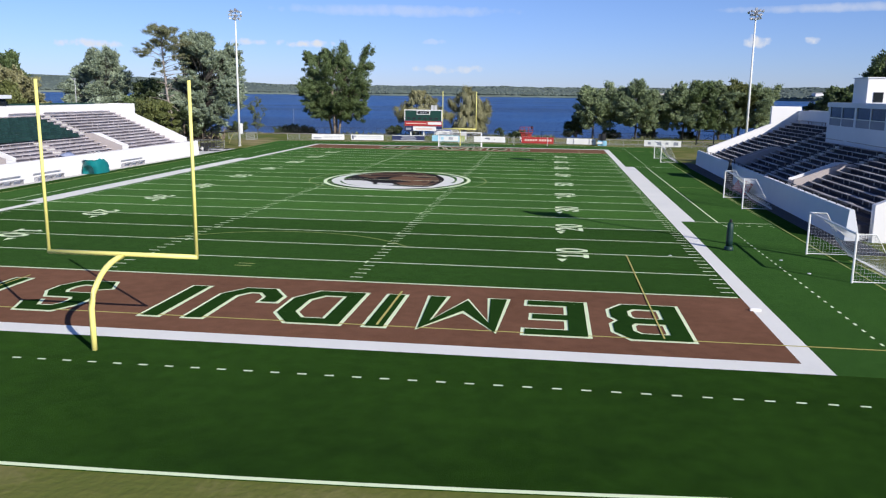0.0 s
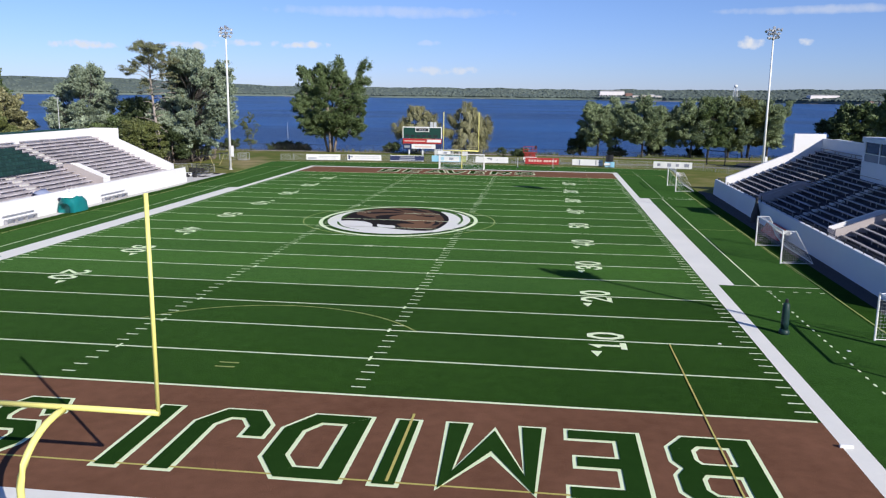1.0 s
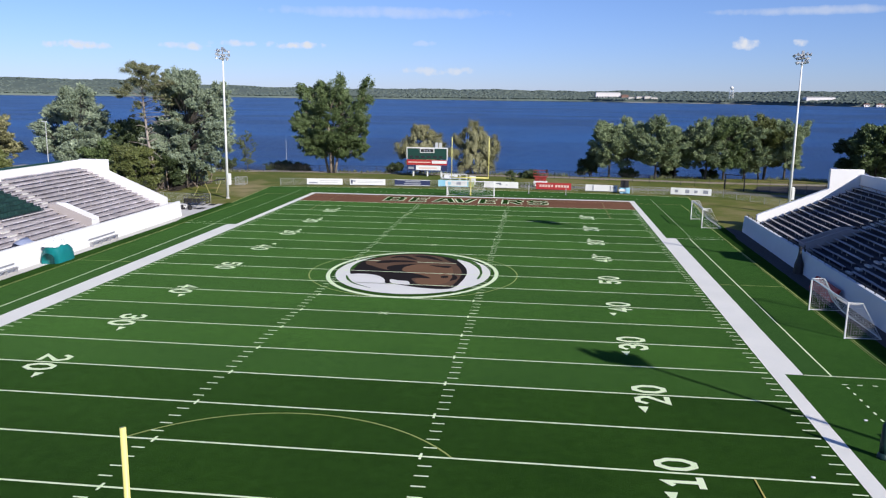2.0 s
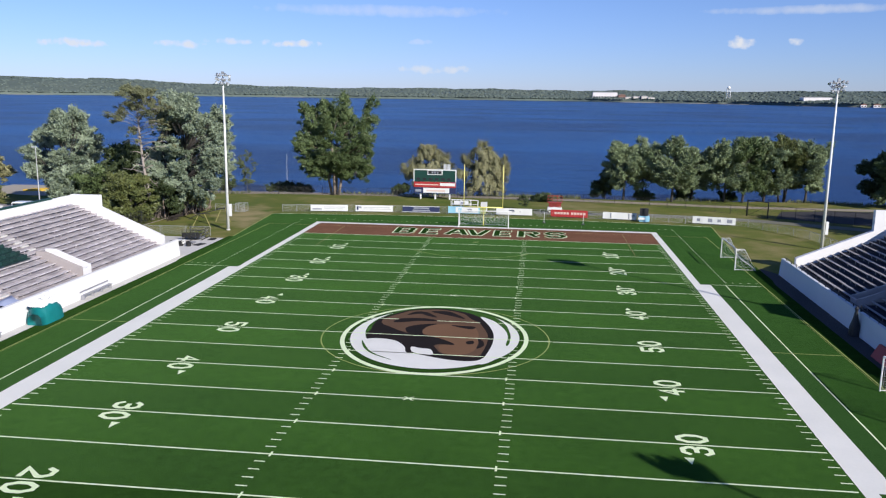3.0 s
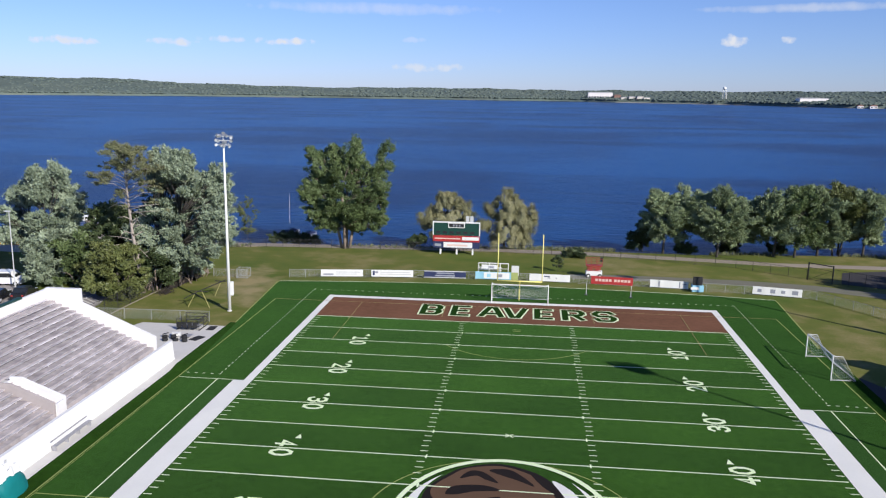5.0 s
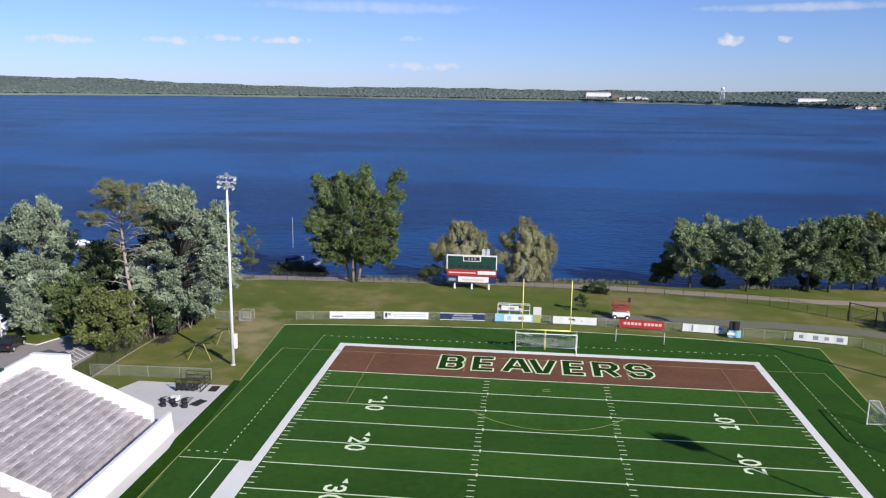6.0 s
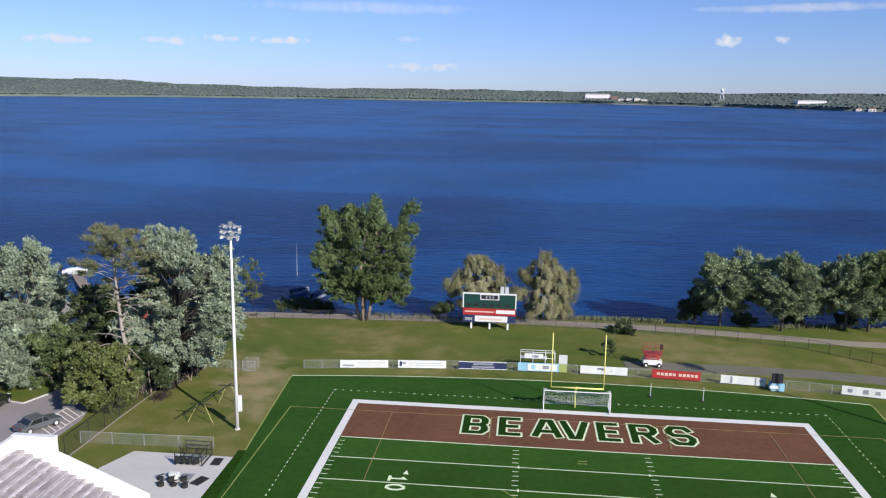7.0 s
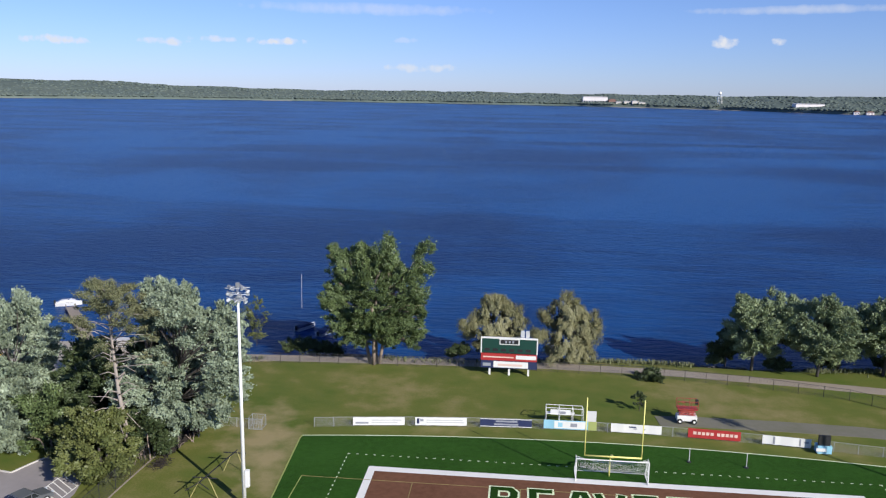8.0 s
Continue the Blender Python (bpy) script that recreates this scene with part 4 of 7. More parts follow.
    for i in range(ROWS):
        x, z = FRONT_X + i * RUN, FRONT_Z + i * RISE
        for a, b in zip(edges, edges[1:]):
            y0, y1 = a + 0.55, b - 0.55
            if i < 6 and a > STAND_Y0:
                y0 += 0.35
            if i < 6 and b < STAND_Y1:
                y1 -= 0.35
            n = max(2, round((y1 - y0) / 4.6))
            for k in range(n):
                ya, yb = y0 + (y1 - y0) * k / n + 0.005, y0 + (y1 - y0) * (k + 1) / n - 0.005
                warp = 0.02 * math.sin(i * 5.1 + k * 3.7 + a)
                sh = Shape().box(*sorted((s * (x + 0.36 + warp), s * (x + 0.61 + warp))), ya, yb, z + seat_h + warp * 0.5, z + seat_h + 0.06 + warp * 0.5)
                for yy in (ya + 0.6, yb - 0.6):
                    sh.box(*sorted((s * (x + 0.52), s * (x + 0.58))), yy - 0.04, yy + 0.04, z, z + seat_h - 0.01)
                sh.obj("bench", bench_mat, st)
    # half steps down the aisles
    for y in aisles:
        sh = Shape()
        for i in range(6 if y in (35.0, 56.4) else 0, ROWS - 1):
            x, z = FRONT_X + (i + 1) * RUN - 0.3, FRONT_Z + i * RISE
            sh.box(*sorted((s * x, s * (x + 0.3))), y - 0.5, y + 0.5, z, z + RISE / 2)
        sh.obj("aisle_steps", M_conc, st, "pale half steps of an aisle")
    # sloping parapets round the entries
    for y in (35.0, 56.4):
        for dy in (-0.85, 0.63):
            lift = 0.22 if s < 0 else 0.12
            out = [(s * 35.95, 0.9), (s * 35.95, 2.05 + lift), (s * 36.3, 2.15 + lift), (s * 39.6, 3.45 + lift), (s * 40.6, 3.45 + lift), (s * 40.6, 2.5)]
            # East pair at y 56.4: bare tone on both, shade put into the colour.
            Shape().prism(out, "y", y + dy, y + dy + 0.22).obj("entry_parapet", M_wall_white if dy > 0 and (s < 0 or y < 50) else M_raw_wall, st, "sloping white entry parapet" if dy > 0 and (s < 0 or y < 50) else "sloping entry parapet in a bare concrete tone", bevel=0.02)
        Shape().box(*sorted((s * 35.9, s * 36.12)), y - 0.63, y + 0.63, 0.9, 2.05).obj("entry_parapet", M_wall_white if s < 0 else M_raw_wall, st, bevel=0.02)
        Shape().box(*sorted((s * 40.38, s * 40.6)), y - 0.63, y + 0.63, 2.5, 3.44).obj("entry_parapet", M_wall_white if s < 0 else M_raw_wall, st, bevel=0.02)
        Shape().box(*sorted((s * 36.12, s * 40.3)), y - 0.63, y + 0.63, 0.9, 1.46).obj("entry_floor", tread_mat, st)
    return st


west = grandstand(-1, "weathered concrete grandstand with grey plank benches and white walls", M_wall_white, M_tread, M_bench, 7.0, 34.3, 1.93, 73.4, 0.0, 0.22)
east = grandstand(1, "grandstand with shade put into its dark terraces, aluminium benches and white end walls", M_stand_paint, M_tread_shade, M_bench_dark, 7.82, 35.05, 1.9, 75.0, 0.55, 0.34)

# green chair-back seats in the middle block of the west stand
def seat_mesh():
    sh = Shape().box(-0.42, 0, -0.24, 0.24, 0.44, 0.50)
    sh.prism([(-0.42, 0.46), (-0.36, 0.46), (-0.42, 0.82), (-0.47, 0.82)], "y", -0.24, 0.24)
    first = sh.obj("seat", M_seat_green)
    me = first.data
    bpy.data.objects.remove(first)
    return me


seat_data = seat_mesh()
for i in range(5, 12):
    for k in range(41):
        ob = new("seat", seat_data)
        ob.parent = west
        p = Vector((-(FRONT_X + i * RUN + 0.36), 53.6 - max(0, i - 6) * 0.12 - 0.53 * k, FRONT_Z + i * RISE))
        ob.location = p - place_of(west)


# press box and stair tower on the east stand
def press_box():
    pb = thing("press_box", (45.5, 44, 5.0), "pale grey press box with dark windows on the stand", "press box")
    Shape().box(43.6, 47.2, 30.6, 51.4, 4.3, 6.25).obj("lower_wall", M_stand_paint, pb, bevel=0.03)
    Shape().box(43.5, 47.3, 30.6, 51.5, 8.05, 8.5).obj("roof", M_stand_paint, pb, "flat overhanging roof", bevel=0.03)
    Shape().box(46.6, 47.2, 30.6, 51.4, 6.25, 8.05).obj("rear_wall", M_stand_paint, pb)
    Shape().box(43.75, 46.6, 51.2, 51.4, 6.25, 8.05).obj("side_wall", M_stand_paint, pb)
    y, k = 51.4, 0
    while y > 32.5:
        w = 0.55 if k % 2 == 0 else 0.18
        Shape().box(43.62, 43.8, y - w, y, 6.25, 8.05).obj("mullion", M_stand_paint, pb)
        Shape().box(43.7, 43.74, y - w - 3.3, y - w, 7.0, 8.05).obj("window", M_glass_dark, pb, "dark sliding window pane")
        Shape().box(43.66, 43.75, y - w - 3.3, y - w, 6.25, 7.0).obj("shutter", M_shutter, pb, "grey lower shutter")
        Shape().box(43.56, 43.63, y - w - 3.3, y - w, 6.96, 7.03).obj("sill", M_white_metal, pb)
        y -= w + 3.3
        k += 1
    Shape().box(43.75, 46.6, 30.6, 30.8, 6.25, 8.05).obj("side_wall", M_stand_paint, pb)
    tw = thing("camera_tower", (46, 45, 8.5), "white boxy room on top of the press box", "roof room")
    Shape().box(44.35, 47.6, 43.6, 47.1, 8.5, 10.75).obj("walls", M_wall_white, tw, bevel=0.03)
    Shape().box(44.95, 45.8, 43.53, 43.62, 8.6, 9.5).obj("window", M_glass_dark, tw, "small dark window")
    Shape().box(44.27, 47.7, 43.5, 47.2, 10.75, 10.87).obj("roof", M_stand_paint, tw, bevel=0.02)
    # small announcer's booth on the west stand
    bw = thing("announcer_booth", (-46.5, 43, 5.5), "white booth with flat dark roof on the stand", "press box")
    Shape().box(-49.5, -46.0, 37.6, 49.3, 5.0, 6.9).obj("walls", M_wall_white, bw, bevel=0.03)
    Shape().box(-49.7, -45.6, 37.4, 49.6, 7.75, 8.15).obj("roof", M_stand_paint, bw, bevel=0.02)
    Shape().box(-49.4, -46.1, 37.7, 49.2, 6.9, 7.75).obj("window_band", M_glass_dark, bw, "dark window band")


press_box()


# ---- floodlight poles ----
def light_pole(x, y, h, half=1.0, tiers=3, lamps=4, size=1.0, gap=0.52):
    """A tapered pole with short cross arms fore and aft, and lamps aimed unevenly over the field."""
    p = thing("floodlight_pole", (x, y, 0), "tall pale steel floodlight pole standing on the lawn", "light pole", "stadium floodlights")
    rng = random.Random(int(x * 7 + y))
    Shape().tube([(x, y, -0.2), (x, y, h * 0.5), (x, y, h)], 0.21, 12, 0.10).obj("pole", M_white_metal, p, smooth=True)
    Shape().lathe([(0.30, -0.1), (0.30, 0.06), (0.22, 0.1)], x, y, 12).obj("footing", M_conc, p)
    Shape().box(x + 0.18, x + 0.55, y - 0.2, y + 0.2, 2.0, 3.7).obj("control_box", M_white_metal, p, "white control box", bevel=0.02)
    for k in range(tiers):
        z, wide = h - gap * k, half * (1.0 - 0.12 * k)
        for dy in (-0.32, 0.28):
            Shape().tube([(x - wide - 0.1, y + dy, z), (x + wide + 0.1, y + dy, z)], 0.045, 6).obj("cross_arm", M_steel, p)
        Shape().tube([(x, y - 0.4, z), (x, y + 0.36, z)], 0.05, 6).obj("bracket", M_steel, p)
        for j in range(lamps):
            lx = x - wide + j * 2 * wide / (lamps - 1) + rng.uniform(-0.12, 0.12)
            ly = y + (-0.34 if (j + k) % 3 else 0.30)
            aim = Vector(((-0.4 if x > 0 else 0.4) + rng.uniform(-0.55, 0.55), rng.uniform(-0.9, -0.1), rng.uniform(-0.75, -0.35))).normalized()
            c = Vector((lx, ly + rng.uniform(-0.1, 0.1), z + rng.uniform(-0.12, 0.16)))
            lamp = Shape().tube([c - aim * 0.2 * size, c, c + aim * 0.2 * size], 0.07 * size, 9, 0.21 * size).obj("floodlight", M_lamp_housing, p, "dull aluminium floodlight housing")
            Shape().tube([c + aim * 0.2 * size, c + aim * (0.2 * size + 0.012)], 0.185 * size, 9).obj("lens", M_lens, lamp, "pale glass lens")
    Shape().box(x - 0.16, x + 0.16, y - 0.14, y + 0.14, h + 0.1, h + 0.5).obj("ballast_box", M_lamp_housing, p, "grey ballast box", bevel=0.02)
    return p


M_lamp_housing = mat("lamp_housing", (0.40, 0.41, 0.43), (0.24, 0.25, 0.27), 0.45, metal=0.4, scale=3, big=0.6)
for px, py, ph, half, tiers, lamps, size, gap in ((-35.35, 91.8, 21.4, 0.95, 3, 6, 1.0, 0.52), (44.95, 91.9, 21.4, 0.95, 3, 6, 1.0, 0.52), (44.8, -3.0, 21.4, 1.2, 4, 9, 1.4, 0.34), (48.3, 43.0, 27.2, 1.25, 4, 9, 1.4, 0.50)):
    light_pole(px, py, ph, half, tiers, lamps, size, gap)


# ---- goal posts ----
def goal_post(cx, bx, bar_y, base_y, label):
    g = thing("goal_post", (bx, base_y, 0), label, "goal post", "goal posts")
    d = 1 if bar_y > base_y else -1
    reach = abs(bar_y - base_y)
    pts = [(bx, base_y, -0.1), (bx, base_y, 0.8), (bx, base_y, 1.5)]
    for i in range(1, 9):
        a = radians(90 * i / 8)
        pts.append((bx + (cx - bx) * i / 8, base_y + d * reach * (1 - math.cos(a)), 1.5 + 1.48 * math.sin(a)))
    Shape().tube(pts, 0.10, 12).obj("gooseneck", M_yellow, g, smooth=True)
    Shape().tube([(cx - 2.88, bar_y, 3.05), (cx + 2.88, bar_y, 3.05)], 0.085, 10).obj("crossbar", M_yellow, g, smooth=True)
    for x in (cx - 2.85, cx + 2.85):
        Shape().tube([(x, bar_y, 3.0), (x, bar_y, 9.25)], 0.06, 10).obj("upright", M_yellow, g, smooth=True)


goal_post(0.36, 0.16, -9.9, -11.75, "bright yellow gooseneck goal post on the near end line")
goal_post(0.08, 0.05, 100.75, 102.7, "bright yellow gooseneck goal post behind the far end line")


# ---- soccer goals ----
def soccer_goal():
    """Mouth along x, 7.32 m wide and 2.44 m high, net running back along +y. Built at the origin."""
    g = thing("soccer_goal", (0, 0, 0), "white soccer goal with a sagging white net", "soccer goal", "soccer goals")
    W, H, TOP, BACK = 3.66, 2.44, 0.9, 2.3
    for x in (-W, W):
        Shape().tube([(x, 0, 0), (x, 0, H)], 0.06, 8).obj("post", M_white_metal, g)
        Shape().tube([(x, 0, H), (x, TOP, H), (x, BACK, 0.06), (x, 0, 0.06)], 0.03, 6).obj("side_frame", M_white_metal, g)
    Shape().tube([(-W, 0, H), (W, 0, H)], 0.06, 8).obj("crossbar", M_white_metal, g)
    Shape().tube([(-W, BACK, 0.06), (W, BACK, 0.06)], 0.03, 6).obj("ground_bar", M_white_metal, g)
    net = Shape()
    prof = [(0, H), (TOP * 0.5, H - 0.05), (TOP, H - 0.02), (TOP + 0.25, H - 0.75), (TOP + 0.6, H - 1.5), (BACK - 0.02, 0.08)]
    step, wdt = 0.17, 0.013
    n = int(2 * W / step)

    def sag(x, y, z):
        """The net hangs loose between the side frames, deepest behind the crossbar's middle."""
        return 0.75 * (1 - (x / W) ** 2) * min(1.0, y / TOP) * min(1.0, max(0.0, z - 0.08) / 1.6)

    for i in range(n + 1):
        x = -W + 2 * W * i / n
        for (a, az), (b, bz) in zip(prof, prof[1:]):
            net.ribbon((x, a, az - sag(x, a, az)), (x, b, bz - sag(x, b, bz)), wdt)
    m = 24
    for k in range(1, m):
        t = k / m * (len(prof) - 1)
        i = min(int(t), len(prof) - 2)
        y = prof[i][0] + (prof[i + 1][0] - prof[i][0]) * (t - i)
        z = prof[i][1] + (prof[i + 1][1] - prof[i][1]) * (t - i)
        for j in range(10):
            xa, xb = -W + W * j / 5, -W + W * (j + 1) / 5
            net.ribbon((xa, y, z - sag(xa, y, z)), (xb, y, z - sag(xb, y, z)), wdt)
    for x in (-W, W):
        for k in range(1, 13):
            y = BACK * k / 13
            top = H if y <= TOP else H * (BACK - y) / (BACK - TOP)
            net.ribbon((x, y, 0), (x, y, top), wdt)
        for k in range(1, 14):
            z = H * k / 14
            net.ribbon((x, 0, z), (x, BACK - (BACK - TOP) * z / H, z), wdt)
    net.obj("net", M_net, g, "white cord net")
    return g


goal0 = soccer_goal()
goal0.matrix_basis = pose(0.15, 101.15, 0)
for x, y, turn in ((30.55, 80.4, -90), (31.2, 34.5, -90), (30.55, 7.85, -90)):
    copy_thing(goal0, pose(x, y, 0, 0, 0, turn))


# ---- fences ----
def chain_fence(pts, h, material, label, spacing=3.0, mesh_step=0.22, wire=0.012):
    """Posts, top rail and woven wire along a line of points."""
    f = thing("chain_link_fence", (*pts[0], 0), label, "fence")
    rail, net = Shape(), Shape()
    for a, b in zip(pts, pts[1:]):
        a3, b3 = Vector((*a, 0)), Vector((*b, 0))
        n = max(1, round((b3 - a3).length / spacing))
        for i in range(n + (b == pts[-1])):
            p = a3.lerp(b3, i / n)
            Shape().tube([(p.x, p.y, -0.1), (p.x, p.y, h + 0.04)], 0.035, 6).obj("fence_post", material, f)
        rail.tube([(a3.x, a3.y, h), (b3.x, b3.y, h)], 0.025, 6)
        length = (b3 - a3).length
        k = int(length / mesh_step)
        for i in range(-int(h / mesh_step), k + 1):
            for d in (1, -1):
                t0, t1 = i * mesh_step, i * mesh_step + h
                lo, hi = max(0, t0), min(length, t1)
                if hi - lo < 0.05:
                    continue
                z0, z1 = (lo - t0), (hi - t0)
                if d < 0:
                    z0, z1 = h - z0, h - z1
                net.ribbon(a3.lerp(b3, lo / length) + Vector((0, 0, z0)), a3.lerp(b3, hi / length) + Vector((0, 0, z1)), wire)
    rail.obj("top_rail", material, f)
    tagged(net.obj("wire_mesh", material, f), "woven wire", kind="stuff")
    return f


def end_fence_y(x):
    return 114.0 - 0.0028 * x * x


chain_fence([(x, end_fence_y(x)) for x in (-33.5, -29, -24, -19, -14, -9, -4, 1, 6, 11, 16, 21, 26, 31, 36, 40)] + [(46, 100), (48, 86)], 1.15, M_fence, "grey chain-link fence curving behind the end of the field")
chain_fence([(-49.5, 86.5), (-43, 86.7), (-36, 87.0)], 1.2, M_fence, "grey chain-link fence beside the concrete pad")
GROVE_FENCE = [(-49.2, 83.2), (-49.08, 87.3), (-48.96, 93.3), (-48.6, 101.7), (-47.7, 106.0), (-46.7, 110.6)]
chain_fence(GROVE_FENCE, 2.1, M_black_metal, "black chain-link fence along the parking lot")
chain_fence([(-44.5, 109.6), (-42.5, 109.6), (-40.9, 109.5)], 1.1, M_fence, "short grey chain-link fence on the lawn")
chain_fence([(-60, 130.6), (-47, 132.4), (-30, 133.6), (-10, 134.4), (8, 134.2), (22, 132.2), (34, 128.8), (42.8, 122.4)], 1.5, M_black_metal, "black chain-link fence along the shore path", mesh_step=0.3)
chain_fence([(45.55, 119.6), (49, 116.7), (54, 114.0), (70, 108)], 2.2, M_black_metal, "tall black chain-link fence beside the track", mesh_step=0.3)


def fence_gate(a, b, h):
    """Closed gate between two stout posts under a lintel, with a braced leaf of woven wire."""
    g = thing("fence_gate", (*a, 0), "closed black gate of pipe and wire between stout posts", "gate")
    for x, y in (a, b):
        Shape().tube([(x, y, -0.1), (x, y, h)], 0.10, 10).obj("post", M_black_metal, g)
    Shape().tube([(*a, h - 0.12), (*b, h - 0.12)], 0.07, 8).obj("lintel", M_black_metal, g)
    p, q = Vector(a).lerp(Vector(b), 0.06), Vector(a).lerp(Vector(b), 0.94)
    leaf = Shape().tube([(*p, 0.12), (*q, 0.12), (*q, 1.9), (*p, 1.9), (*p, 0.12)], 0.03, 6).tube([(*p, 0.12), (*q, 1.9)], 0.025, 6)
    leaf.obj("gate_leaf", M_black_metal, g)
    wires = Shape()
    for i in range(1, 14):
        c = p.lerp(q, i / 14)
        wires.ribbon((*c, 0.12), (*c, 1.9), 0.012)
        wires.ribbon((*p, 0.12 + 1.78 * i / 14), (*q, 0.12 + 1.78 * i / 14), 0.012)
    wires.obj("wire_mesh", M_black_metal, g, "woven wire")


fence_gate((42.9, 122.2), (45.55, 119.7), 2.7)


# ---- banners on the end fence ----
def banner(x0, x1, z0, z1, base_mat, label, marks, group="fence banners"):
    """A cloth banner hung on the field side of the fence; marks are (u0, u1, v0, v1, material) patches."""
    y0, y1 = end_fence_y(x0) - 0.10, end_fence_y(x1) - 0.10
    b = thing("banner", (x0, y0, 0), label, "banner", group)

    def face(u0, u1, v0, v1, off, material, name, lab=""):
        s, n, front = Shape(), max(1, int((u1 - u0) * 8)), []
        for i in range(n):
            ua, ub = u0 + (u1 - u0) * i / n, u0 + (u1 - u0) * (i + 1) / n
            pa, pb = ((x0 + (x1 - x0) * u, y0 + (y1 - y0) * u + 0.025 * math.sin(u * 19) - off) for u in (ua, ub))
            za, zb = (z0 + (z1 - z0) * v for v in (v0, v1))
            front.append(pa)
            if i == n - 1:
                front.append(pb)
        s.prism(front + [(px, py + 0.012) for px, py in reversed(front)], "z", za, zb)
        return s.obj(name, material, b, lab)
    face(0, 1, 0, 1, 0.0, base_mat, "cloth")
    for u0, u1, v0, v1, m in marks:
        face(u0, u1, v0, v1, 0.02, m, "print")


banner(-29.0, -22.95, 0.15, 1.15, M_banner, "white cloth banner with faint print on the fence", [(0.05, 0.3, 0.2, 0.42, M_grey_print), (0.36, 0.94, 0.58, 0.70, M_faint_print), (0.36, 0.86, 0.30, 0.40, M_faint_print)])
banner(-21.7, -15.6, 0.15, 1.15, M_banner, "white cloth banner with a dark mark at one end", [(0.03, 0.08, 0.2, 0.85, M_navy), (0.09, 0.16, 0.5, 0.8, M_grey_print), (0.22, 0.92, 0.60, 0.72, M_faint_print), (0.22, 0.95, 0.34, 0.44, M_faint_print)])
banner(-14.0, -7.9, 0.15, 1.15, M_navy, "navy blue banner with pale unreadable lettering", [(0.0, 1.0, 0.92, 1.0, M_banner), (0.0, 1.0, 0.0, 0.08, M_banner), (0.3, 0.72, 0.58, 0.8, M_grey_print), (0.27, 0.74, 0.2, 0.42, M_grey_print)])
banner(-6.5, -0.3, 0.15, 1.25, M_cyan, "light blue banner with pale patch of lettering", [(0.2, 0.8, 0.1, 0.9, M_banner), (0.27, 0.4, 0.25, 0.75, M_cyan), (0.44, 0.7, 0.3, 0.7, M_grey_print), (0.84, 1.0, 0.0, 1.0, M_olive)])
banner(1.36, 7.2, 0.15, 1.2, M_banner, "white banner with a thin dark swoosh", [(0.36, 0.5, 0.6, 0.75, M_navy), (0.45, 0.68, 0.42, 0.55, M_grey_print)])
banner(10.2, 16.05, 0.12, 1.25, M_red, "red banner with pale lettering shapes", [(0.1 + 0.082 * i, 0.16 + 0.082 * i, 0.36, 0.68, M_pale_red) for i in range(5)] + [(0.55 + 0.082 * i, 0.61 + 0.082 * i, 0.36, 0.68, M_pale_red) for i in range(5)])
banner(18.4, 23.6, 0.15, 1.2, M_banner, "white banner with faint grey print", [(0.22, 0.26, 0.1, 0.9, M_grey_print), (0.76, 0.79, 0.1, 0.9, M_grey_print), (0.85, 0.95, 0.5, 0.7, M_grey_print)])
banner(32.0, 38.2, 0.15, 1.25, M_banner, "white banner with four grey emblems", [(0.1, 0.18, 0.3, 0.7, M_grey_print), (0.36, 0.46, 0.25, 0.75, M_grey_print), (0.58, 0.66, 0.3, 0.7, M_grey_print), (0.8, 0.92, 0.25, 0.75, M_grey_print)])


